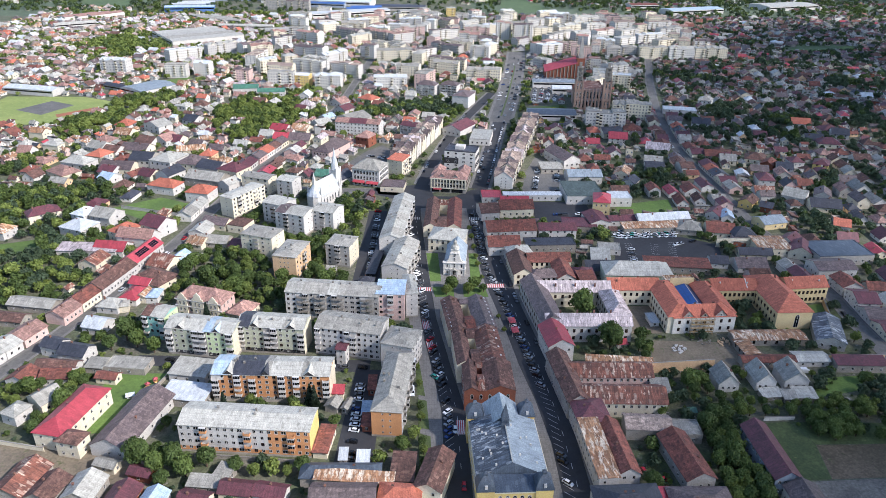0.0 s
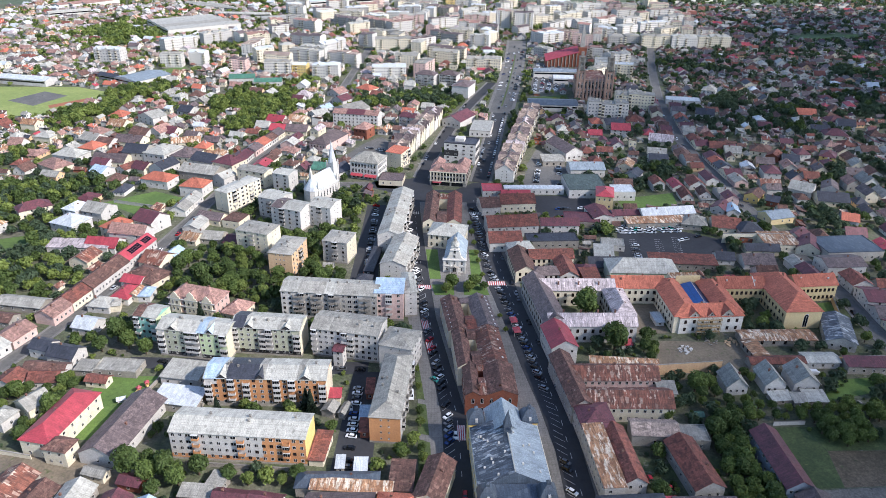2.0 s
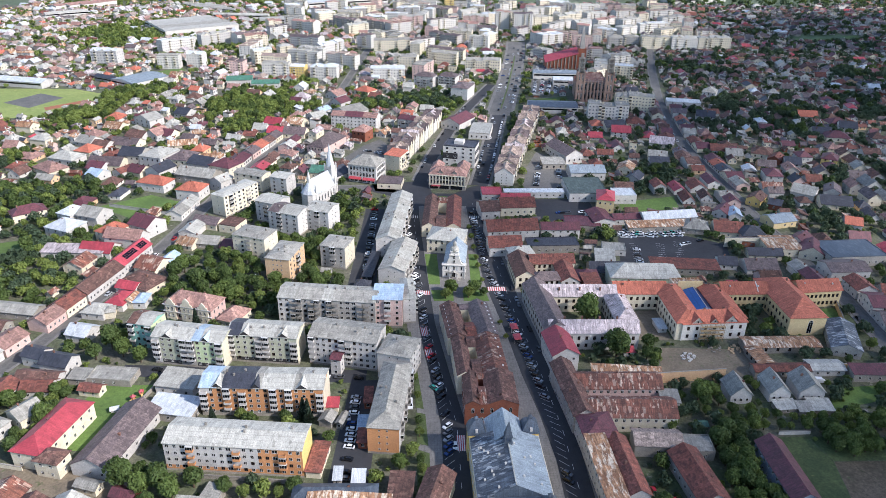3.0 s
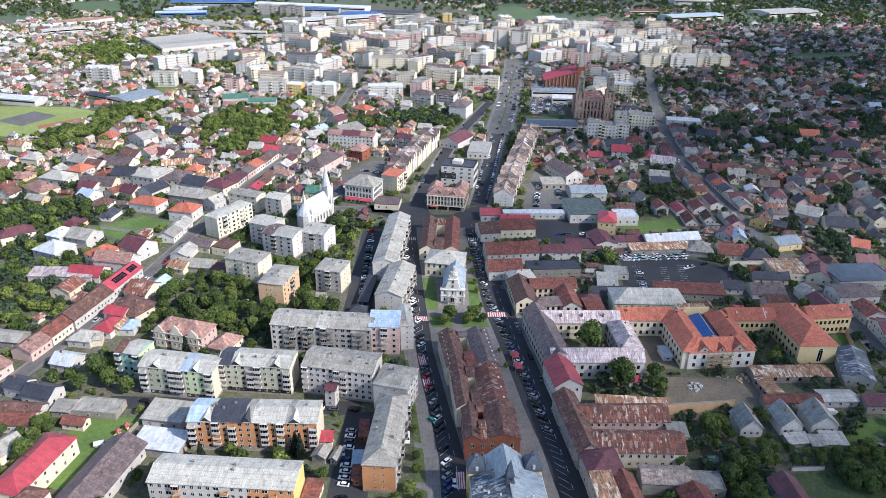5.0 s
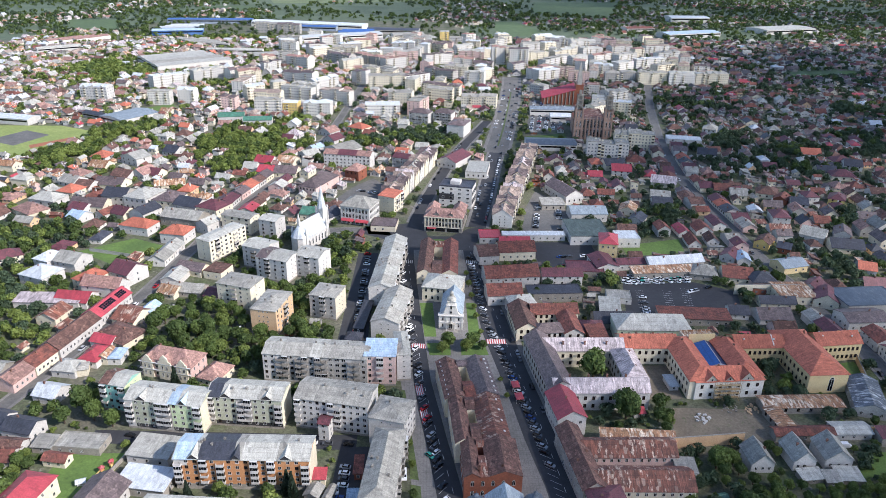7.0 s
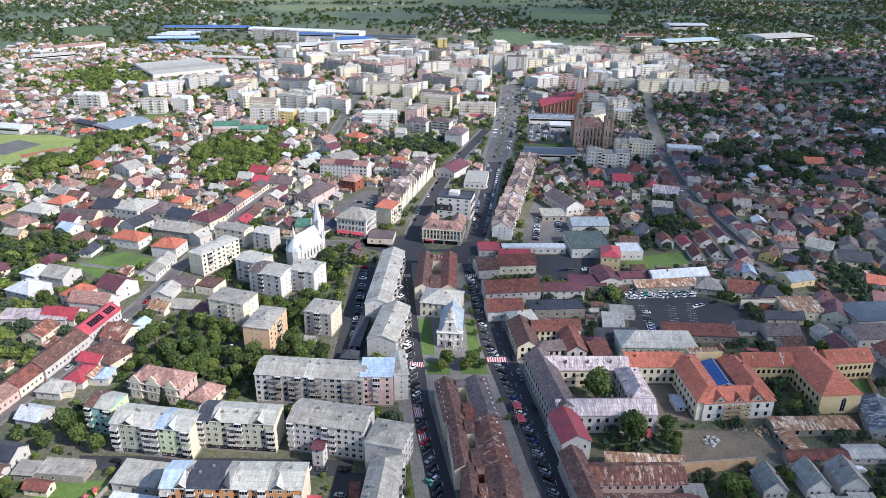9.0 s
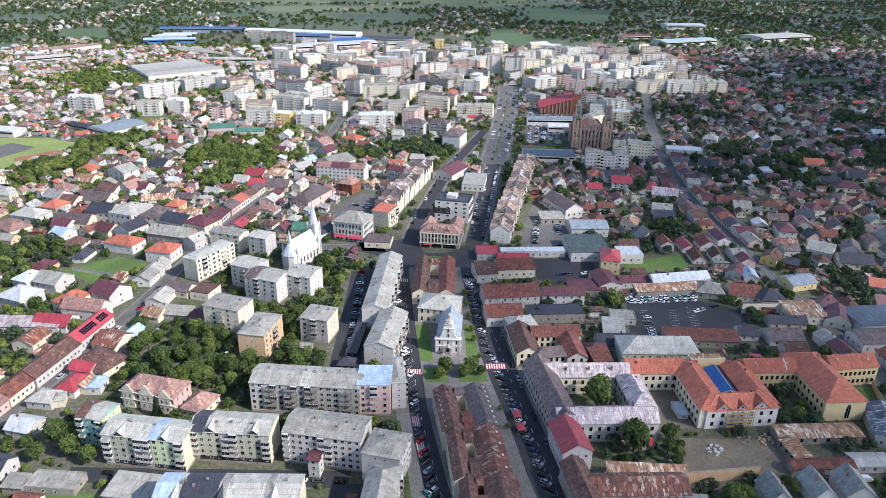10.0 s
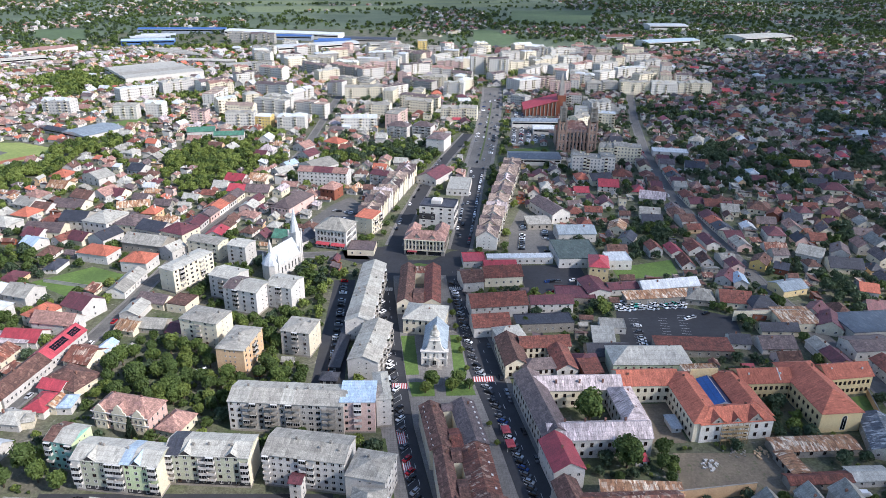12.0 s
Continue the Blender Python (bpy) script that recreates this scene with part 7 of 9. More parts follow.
house(165.3, 372.0, 9.7, 9.8, -6.9, 3.2, "white", "slate", "gable", 2.7, "x", "white low house with a dark slate roof", 2, 1, "fl", 1, 1)
house(181.9, 368.3, 17.2, 12.6, -0.2, 3.2, "white", "plum", "gable", 3.5, "x", "white low house with a dull purple-brown roof", 3, 1, "fl", 1, 1)
house(190.9, 383.1, 18.9, 8.8, -3.8, 3.2, "cream", "slate", "gable", 2.5, "x", "cream low house with a dark slate roof", 3, 1, "fl", 1, 1)
house(219.5, 428.6, 16.8, 12.7, 15.5, 4.2, "butter", "zinc", "gable", 2.6, "x", "butter-yellow house with a light blue roof", 3, 1, "fl", 1, 1)
house(219.5, 399.3, 8.9, 12.7, -47.5, 4.6, "white", "maroon", "gable", 2.5, "y", "white house with a dark maroon roof", 2, 1, "fl", 1, 1)
house(219.5, 385.6, 12.5, 15.0, -26.2, 4.6, "cream", "maroon", "gable", 3.5, "y", "cream house with a dark maroon roof", 2, 1, "fl", 1, 1)
house(219.5, 462.4, 9.5, 13.4, -39.4, 4.6, "yellow", "brown", "gable", 2.7, "y", "yellow house with a brown tile roof", 2, 1, "fl", 1, 1)
house(229.5, 455.4, 8.0, 11.6, -31.5, 3.8, "brick", "slate", "gable", 2.2, "x", "red-brick house with a dark slate roof", 1, 1, "fl", 1, 1)
house(263.8, 423.7, 9.5, 13.4, -22.7, 4.6, "white", "orange", "gable", 2.7, "x", "white house with a orange tile roof", 2, 1, "fl", 1, 1)
house(257.8, 474.4, 14.9, 15.0, -37.3, 4.6, "white", "light", "gable", 4, "x", "white house with a pale grey roof", 3, 1, "fl", 1, 1)
house(269.8, 457.9, 19.4, 15.0, -12.3, 3.8, "cream", "slate", "gable", 4, "x", "cream house with a dark slate roof", 3, 1, "fl", 1, 1)
house(278.6, 477.3, 10.3, 14.4, -26.0, 4.6, "white", "plum", "gable", 2.9, "y", "white house with a dull purple-brown roof", 2, 1, "fl", 1, 1)
house(250.2, 710.7, 32.2, 15.0, -12.8, 4.6, "white", "white", "flat", 0.3, "x", "two-storey white house with a white metal flat roof", 3, 1, "fl", 2, 0)
house(287.2, 741.4, 13.2, 15.0, -27.8, 7.2, "white", "grey", "hip", 3.7, "y", "two-storey white house with a grey hipped roof", 3, 1, "fl", 2, 1)
house(255.0, 662.0, 16.0, 15.0, -17.6, 4.6, "white", "slate", "gable", 4, "x", "two-storey white house with a dark slate roof", 3, 1, "fl", 2, 1)
house(164.7, 612.3, 15.7, 15.0, -9.9, 4.6, "white", "crimson", "gable", 4, "x", "two-storey white house with a bright red roof", 3, 1, "fl", 2, 1)
house(161.6, 628.8, 17.8, 15.0, 11.0, 4.6, "cream", "slate", "gable", 4, "x", "cream house with a dark slate roof", 3, 1, "fl", 1, 1)
house(185.0, 641.1, 15.4, 15.0, -11.0, 3.8, "cream", "red", "hip", 4, "x", "cream house with a red tile hipped roof", 3, 1, "fl", 1, 1)
house(148.3, 634.2, 10.5, 14.6, 1.0, 3.8, "white", "orange", "hip", 3.0, "y", "white house with a orange tile hipped roof", 2, 1, "fl", 1, 1)
house(192.0, 584.5, 19.0, 15.0, -19.9, 3.8, "cream", "lavender", "gable", 4, "x", "cream house with a pale lavender roof", 3, 1, "fl", 1, 1)
house(232.0, 567.7, 12.3, 15.0, -11.2, 3.8, "white", "red", "gable", 3.4, "x", "white house with a red tile roof", 2, 1, "fl", 1, 1)
house(240.3, 556.6, 12.0, 15.0, -11.1, 3.8, "cream", "grey", "gable", 3.4, "x", "cream house with a grey roof", 2, 1, "fl", 1, 1)
house(264.5, 559.5, 15.6, 15.0, -22.7, 3.8, "cream", "brown", "hip", 4, "x", "cream house with a brown tile hipped roof", 3, 1, "fl", 1, 1)
house(269.7, 546.0, 9.7, 13.6, -37.1, 3.8, "brick", "red", "gable", 2.7, "y", "red-brick house with a red tile roof", 2, 1, "fl", 1, 1)
house(277.1, 535.2, 11.2, 15.0, -17.2, 4.6, "white", "slate", "gable", 3.1, "x", "two-storey white house with a dark slate roof", 2, 1, "fl", 2, 1)
house(311.6, 545.2, 11.1, 15.0, -31.7, 4.6, "yellow", "maroon", "hip", 3.1, "y", "two-storey yellow house with a dark maroon hipped roof", 2, 1, "fl", 2, 1)
house(248.4, 504.7, 11.6, 15.0, -9.7, 6.2, "white", "maroon", "hip", 3.3, "y", "two-storey white house with a dark maroon hipped roof", 2, 1, "fl", 2, 1)
house(353.0, 669.6, 16.6, 15.0, -11.0, 3.2, "white", "orange", "gable", 4, "x", "white low house with a orange tile roof", 3, 1, "fl", 1, 1)
house(368.0, 644.5, 17.5, 15.0, 1.0, 3.8, "cream", "maroon", "hip", 4, "x", "cream house with a dark maroon hipped roof", 3, 1, "fl", 1, 1)
house(346.8, 603.6, 19.1, 15.0, -12.2, 3.8, "cream", "maroon", "hip", 4, "x", "cream house with a dark maroon hipped roof", 3, 1, "fl", 1, 1)
house(339.6, 616.3, 15.4, 15.0, -10.3, 3.2, "cream", "slate", "gable", 4, "x", "cream low house with a dark slate roof", 3, 1, "fl", 1, 1)
house(369.9, 629.7, 14.2, 15.0, -18.3, 4.6, "white", "slate", "gable", 4.0, "x", "two-storey white house with a dark slate roof", 3, 1, "fl", 2, 1)
house(-132.9, 633.0, 15.4, 15.0, -16.6, 3.8, "white", "crimson", "gable", 4, "x", "white house with a bright red roof", 3, 1, "fr", 1, 1)
house(-126.4, 607.3, 13.2, 15.0, -11.6, 3.8, "white", "crimson", "gable", 3.7, "x", "white house with a bright red roof", 3, 1, "fr", 1, 1)
house(-114.5, 633.3, 15.3, 15.0, -16.7, 3.8, "cream", "tan", "gable", 4, "x", "cream house with a tan metal roof", 3, 1, "fr", 1, 1)
house(-110.4, 604.8, 18.3, 15.0, -8.0, 3.8, "cream", "plum", "gable", 4, "x", "cream house with a dull purple-brown roof", 3, 1, "fr", 1, 1)
house(-99.9, 654.3, 11.8, 15.0, -43.9, 3.8, "white", "light", "gable", 3.3, "y", "white house with a pale grey roof", 2, 1, "fr", 1, 1)
house(-97.1, 673.5, 9.6, 13.5, -32.1, 3.8, "white", "sky", "gable", 2.7, "y", "white house with a light blue roof", 2, 1, "fr", 1, 1)
house(-84.2, 704.7, 13.5, 15.0, -33.4, 3.8, "white", "maroon", "gable", 3.8, "y", "white house with a dark maroon roof", 3, 1, "fr", 1, 1)
house(-91.7, 732.5, 14.6, 15.0, -33.0, 3.8, "white", "pinkish", "gable", 4, "y", "white house with a faded pink roof", 3, 1, "fr", 1, 1)
house(-63.4, 748.9, 18.0, 15.0, -35.4, 3.8, "cream", "orange", "hip", 4, "x", "cream house with a orange tile hipped roof", 3, 1, "fr", 1, 1)
house(-51.0, 724.1, 11.5, 15.0, -19.1, 3.8, "cream", "red", "gable", 3.2, "x", "cream house with a red tile roof", 2, 1, "fr", 1, 1)
house(-77.9, 511.4, 11.0, 15.0, -10.3, 4.6, "cream", "green", "gable", 3.1, "x", "cream house with a green metal roof", 2, 1, "fr", 1, 1)
house(-67.2, 506.8, 18.3, 15.0, 51.2, 3.8, "white", "slate", "gable", 4, "x", "white house with a dark slate roof", 3, 1, "fr", 1, 1)
house(-25.9, 492.1, 16.6, 15.0, -6.2, 3.8, "cream", "plum", "flat", 0.3, "x", "cream house with a dull purple-brown flat roof", 3, 1, "fr", 1, 0)
house(-79.5, 567.5, 15.0, 34.0, -24, 8.0, "pink", "plum", "hip", 4.5, "y", "two-storey pink hall with a dull purple-brown hipped roof", 5, 1, "fr", 2, 1)
house(-54.0, 597.0, 12.0, 14.0, -24, 8.5, "brick", "pinkish", "hip", 4, "y", "two-storey red-brick house with a faded pink hipped roof", 3, 1, "fr", 2, 1)


house(-196.0, 382.5, 34, 9.0, -2.0, 4.0, "white", "lavender", "shed", 1.2, "x", "long white-walled shed with a faded pale roof", 6, 2, "fr", 1, 0)
house(-186.5, 367.0, 11.0, 13.0, -12.0, 4.4, "cream", "rust", "gable", 3.0, "y", "old house with a rusted tin roof", 2, 2, "fr", 1, 1)
house(-196.5, 320.5, 24.0, 9.0, -10.0, 3.6, "concrete", "grey", "gable", 2.0, "x", "long grey yard building with a dull roof", 4, 2, "fr", 1, 0)
house(-203.0, 307.0, 20.0, 8.0, -10.0, 3.4, "concrete", "brown", "gable", 2.0, "x", "low brown-roofed yard building", 4, 2, "fr", 1, 0)
house(-247.0, 434.0, 19.0, 11.0, 38.0, 5.4, "cream", "maroon", "hip", 3.4, "x", "cream villa with a dark maroon roof", 4, 3, "fr", 2, 1)


house(-198.0, 781.0, 26.0, 14.0, 10, 6.5, "white", "green", "gable", 3.0, "x", "long shop hall with a dark green roof", 5, 2, "fr", 1, 0)
house(-168.0, 768.0, 28.0, 12.0, 6, 6.0, "white", "green", "gable", 2.6, "x", "long shop hall with a dark green roof", 5, 2, "fr", 1, 0)


def solar_panels(x, y, a, z, rows, cols, tilt):
    """Dark glass panels laid on a roof slope."""
    t = thing("solar_array", "dark blue solar panels on a red roof slope", "solar panel", x, y, a, z)
    g = Geo()
    g.box(-0.8, 0.8, -0.5, 0.5, 0, 0.05, 0, True)
    me = g.mesh("solar_panel", GLASS)
    for i in range(cols):
        for j in range(rows):
            part("solar_panel", me, parent=t, at=pose(0, 0, 0, tilt) @ pose((i - cols / 2 + 0.5) * 1.75, (j - rows / 2 + 0.5) * 1.1, 0))


solar_panels(-160.9, 371.0, 78, 7.25, 3, 6, 31.6)
solar_panels(-158.6, 382.0, 78, 7.25, 3, 4, 31.6)


def scaffolding(x, y, a, w, h):
    """Poles and plank decks in front of a wall under repair."""
    t = thing("scaffolding", "timber scaffolding with plank decks against the school front", "scaffolding", x, y, a)
    pole, deck = Geo(), Geo()
    pole.box(-0.07, 0.07, -0.07, 0.07, 0, h)
    deck.box(-w / 2, w / 2, -0.6, 0.6, 0, 0.08, 0, True)
    m = mat("scaffold_timber", (168, 146, 110), (150, 128, 96), 0.9, big=0.8, vary=0.15)
    pm, dm = pole.mesh("pole", m), deck.mesh("deck", m)
    for i in range(6):
        for yy in (-0.6, 0.6):
            part("pole", pm, parent=t, at=pose(-w / 2 + i * w / 5, yy, 0))
    for k in range(4):
        part("deck", dm, parent=t, at=pose(0, 0, 1.9 + k * 2.0))


scaffolding(130.0, 296.8, 3, 11, 9.5)


# ---- rows of houses along the two residential streets
def row_houses(line, off, start, stop, roofs, walls, depth, seed, group, gap=0.12, heights=(2.9, 3.2, 3.4, 3.8, 5.2), turned=0.0):
    """Street houses side by side, their fronts on a line beside the street."""
    rng = random.Random(seed)
    y, k = start, 0
    pts = along(line, 1.0)
    while y < stop:
        w = rng.uniform(9, 17)
        mid = [p for p in pts if p[1] >= y + w / 2]
        if not mid:
            break
        px, py, ang = mid[0]
        d = depth + rng.uniform(-1.5, 2)
        a = ang - 90
        side = 1 if off > 0 else -1
        n = (math.cos(radians(ang + 90)), math.sin(radians(ang + 90)))
        cx, cy = px + n[0] * (off + side * d / 2), py + n[1] * (off + side * d / 2)
        if rng.random() > gap and is_free(cx, cy, d - 4, w - 4, a):
            h = rng.choice(heights)
            t = house(cx, cy, d, w - 0.3, a, h, walls[k % len(walls)], roofs[k % len(roofs)], "gable", rng.uniform(2.2, 3.0), "x" if rng.random() < turned else "y", "", 1, max(2, int(w / 3.6)), "f" + ("r" if off > 0 else "l"), 2 if h > 5 else 1, 1, seed + k)
            t["group"] = group
        y += w
        k += 1


row_houses(ST_L, 4.6, 262, 600, ("light", "light", "pinkish", "red", "brown", "brown", "crimson", "maroon", "plum", "orange", "brown", "plum", "red", "grey"), ("white", "white", "pink", "chalk", "white", "cream", "chalk", "white", "white", "cream"), 11, 3, "row houses along the west street", 0.0, (4.2, 4.4, 4.6, 4.8))
row_houses(ST_L, -4.6, 285, 600, ("slate", "slate", "crimson", "light", "red", "crimson", "brown", "brown", "tan", "light", "maroon", "brown", "plum"), ("white", "cream", "white", "white", "pink", "cream"), 10, 4, "row houses along the west street", 0.15)
row_houses(ST_R, 5.1, 290, 720, ("red", "brown", "brown", "plum", "maroon", "grey", "red", "maroon", "brown"), ("white", "cream", "chalk", "white", "peach", "white", "pink"), 10, 5, "row houses along the east street", 0.15, turned=0.5)
row_houses(ST_R, -5.1, 290, 720, ("maroon", "plum", "maroon", "red", "brown", "grey", "maroon", "slate", "orange"), ("cream", "white", "chalk", "white", "pink"), 10, 6, "row houses along the east street", 0.15, turned=0.5)

# ---- apartment district beyond the avenue
# paler than the near glass: haze over the distance put into its colour
FAR_WINDOWS = mat("hazed_window_glass", (118, 122, 128), (98, 102, 108), 0.2, island=True, vary=0.4, bump=0, grit=0)


def far_block(x, y, w, a, key, h=13.0, d=12.0):
    """A block of flats made of staggered sections, each with its own eave and roof."""
    rng = random.Random(int(x * 3 + y))
    w, d = min(w, 46), d + rng.uniform(0, 3)
    take(x, y, w, d, a, 1)
    # chalk, lighter than white, carries the haze brightness of the distant flats
    wall = {"w": rng.choice(("chalk", "chalk", "chalk", "chalk", "cream", "white")), "W": "chalk", "c": "cream", "y": "yellow", "g": "grey", "p": "pink"}[key]
    h = 26.0 if key == "W" else h + rng.choice((-0.5, 1, 2, 2.5))
    words = {"chalk": "white", "white": "white", "cream": "cream", "pink": "pinkish", "yellow": "yellow", "grey": "grey"}[wall]
    t = thing("apartment_building", f"{'tall ' if key == 'W' else ''}{words} concrete block of flats in the distant district", "apartment block", x, y, a, group="distant flats")
    kind = rng.choice(("flat", "hip", "gable", "gable", "hip"))
    roof = rng.choice(("light", "grey", "beige", "light", "pinkish", "grey", "plum", "white"))
    count = max(1, round(w / rng.uniform(11, 17)))
    sw = w / count
    walls, roofs, g, b = Geo(), Geo(), Geo(), Geo()
    for i in range(count):
        cx, cy, sh = (i + 0.5) * sw - w / 2, 0.0, h + rng.choice((0, 0, 0.9, 1.6))
        rise = 0.5 if kind == "flat" else rng.uniform(1.6, 2.8)
        at = pose(cx, cy, 0)
        one = "gable" if kind == "hip" and 0 < i < count - 1 else kind
        walls.add(wall_geo(sw, d, sh, rise, one).turned(at))
        roofs.add(roof_geo(sw, d, sh, rise, one, 0.15).turned(at))
        if kind != "flat" and rng.random() < 0.55:  # a cross gable over the stair bay
            gw = sw * 0.34
            roofs.add(roof_geo(gw, d * 0.55, sh, rise * 0.9, "gable", 0.25, ridge="y").turned(pose(cx, cy - d * 0.24, 0)))
            b.face([tuple(Vector(p) + Vector((cx, cy - d / 2 - 0.03, 0))) for p in ((-gw / 2, 0, sh - 0.3), (gw / 2, 0, sh - 0.3), (gw / 2, 0, sh), (0, 0, sh + rise * 0.9), (-gw / 2, 0, sh))])
        for _ in range(2):  # stair heads, stacks and water tanks on the roof
            ux, uy = rng.uniform(-0.4, 0.4) * sw, rng.uniform(-0.15, 0.25) * d
            q = rng.uniform(0.35, 0.8)
            b.box(cx + ux - q, cx + ux + q, cy + uy - 0.4, cy + uy + 0.4, sh, sh + rise + rng.uniform(0.5, 1.1))
        n, st = max(2, int(sw / 2.8)), int(sh / 2.8)
        bal = rng.randrange(n)
        for k in range(st):
            z = 0.9 + k * (sh - 0.6) / st
            for side, num, length in (("f", n, sw), ("l", 3, d), ("r", 3, d)):
                if side == "l" and i or side == "r" and i < count - 1:
                    continue
                for j in range(num):
                    m = at @ side_at(side, sw, d, (j + 0.5) * length / num - length / 2, z)
                    if side == "f" and j == bal and k:
                        b.add(BALCONY.turned(m))
                    else:
                        g.face([m @ Vector(p) for p in ((-0.6, -0.04, 0), (0.6, -0.04, 0), (0.6, -0.04, 1.25), (-0.6, -0.04, 1.25))])
    part("wall", walls, WALLS[wall], t)
    tagged(part("roof", roofs, ROOFS[roof], t), kind="stuff")
    g.m = [2] * len(g.f)
    b.add(g)
    tagged(part("glazing", b, [WALLS["cream"], GLASS, FAR_WINDOWS], t), kind="stuff")


BX1, BY1, BX2, BY2 = 163, 657, 196, 691
BALCONY = Geo()
BALCONY.box(-1.2, 1.2, -1.0, 0, -0.6, 0.5, 0, True)
BALCONY.box(-1.1, 1.1, -0.5, 0, 0.5, 1.6, 1)
far_block(-166, 817, 29, 0, "w"); far_block(-142, 819, 16, -9, "y"); far_block(-113, 814, 29, -5, "w"); far_block(-44, 814, 37, 0, "w")
far_block(-25, 865, 27, -12, "c"); far_block(-46, 964, 47, 1, "c"); far_block(-13, 987, 48, 40, "w"); far_block(-125, 952, 40, 50, "w")
far_block(22, 906, 52, -15, "w"); far_block(22, 1150, 50, 25, "w"); far_block(24, 1023, 52, -35, "g"); far_block(-27, 1164, 38, 2, "p")
far_block(-79, 1121, 50, -35, "g"); far_block(-121, 1134, 50, -40, "g"); far_block(-178, 1106, 42, -33, "w"); far_block(-158, 980, 50, -25, "w")
far_block(-99, 868, 38, -22, "w"); far_block(-145, 884, 38, -18, "w"); far_block(18, 1261, 48, -35, "c"); far_block(113, 1140, 22, 2, "W")
far_block(141, 1128, 30, -10, "W"); far_block(85, 1075, 28, -17, "g"); far_block(173, 1170, 40, 30, "w"); far_block(271, 1299, 49, 18, "w")
far_block(268, 1218, 41, 30, "w"); far_block(273, 1170, 45, 40, "w"); far_block(323, 1247, 50, 30, "w"); far_block(310, 1165, 50, 40, "w")
far_block(219, 1188, 48, 35, "w"); far_block(185, 1111, 38, 45, "w"); far_block(225, 1083, 18, -29, "w"); far_block(251, 1087, 24, -10, "w")
far_block(265, 1014, 41, -4, "g"); far_block(305, 1003, 38, -4, "c"); far_block(342, 996, 34, -5, "w"); far_block(381, 993, 42, -4, "c")
far_block(336, 1125, 50, 13, "w"); far_block(197, 1045, 23, -9, "p"); far_block(160, 1040, 36, 30, "w"); far_block(200, 920, 30, -12, "w")
far_block(143, 927, 20, -41, "w"); far_block(64, 858, 40, -12, "w", 9.5); far_block(68, 992, 26, -16, "w"); far_block(-318, 953, 52, 50, "w")
far_block(-280, 999, 52, 40, "w"); far_block(-296, 859, 24, 1, "w"); far_block(-268, 869, 19, -8, "w"); far_block(-374, 878, 33, -10, "w")
far_block(-81, 992, 20, -22, "w"); far_block(176, 1254, 30, 14, "w"); far_block(130, 1244, 49, 12, "c"); far_block(385, 1253, 48, 17, "w")
far_block(-241, 1006, 40, 50, "w"); far_block(-117, 1233, 36, 21, "g"); far_block(BX1, BY1, 36, -8, "w", 12); far_block(BX2, BY2, 36, -8, "c", 12)
far_block(38, 1372, 16, 2, "y", 15); far_block(-300, 1478, 44, -8, "g", 15); far_block(-255, 1470, 44, -8, "g", 15); far_block(-60, 1040, 45, -20, "w"); far_block(60, 1110, 30, -10, "w"); far_block(230, 1130, 30, 30, "w"); far_block(380, 1180, 40, 20, "w")

rng = random.Random(88)
more = 0
while more < 96:  # the rest of the district of flats
    x, y = rng.uniform(-230, 410), rng.uniform(800, 1390)
    w, a = rng.uniform(16, 40), rng.choice((-12, -8, 30, 36, 75)) + rng.uniform(-4, 4)
    if abs(x - 0.12 * y) < 60 and y < 1000 or x > 225 and y < 990 or not is_free(x, y, w, 12, a, 3) or x < -60 and rng.random() < 0.35:
        continue
    far_block(x, y, w, a, rng.choice("wwwwccp"))
    more += 1


def hall(x, y, w, d, a, h, wall, roof, label, kind="gable", rise=2.0):
    take(x, y, w, d, a, 1)
    t = thing("factory_hall", label, "factory hall", x, y, a)
    wing(t, w, d, h, wall, roof, kind, rise, "x" if w > d else "y", 0.3)
    g = Geo()
    g.box(-w / 2 + 1, w / 2 - 1, -d / 2 - 0.05, -d / 2 + 0.2, h * 0.55, h * 0.8)
    part("window_band", g, GLASS, t)


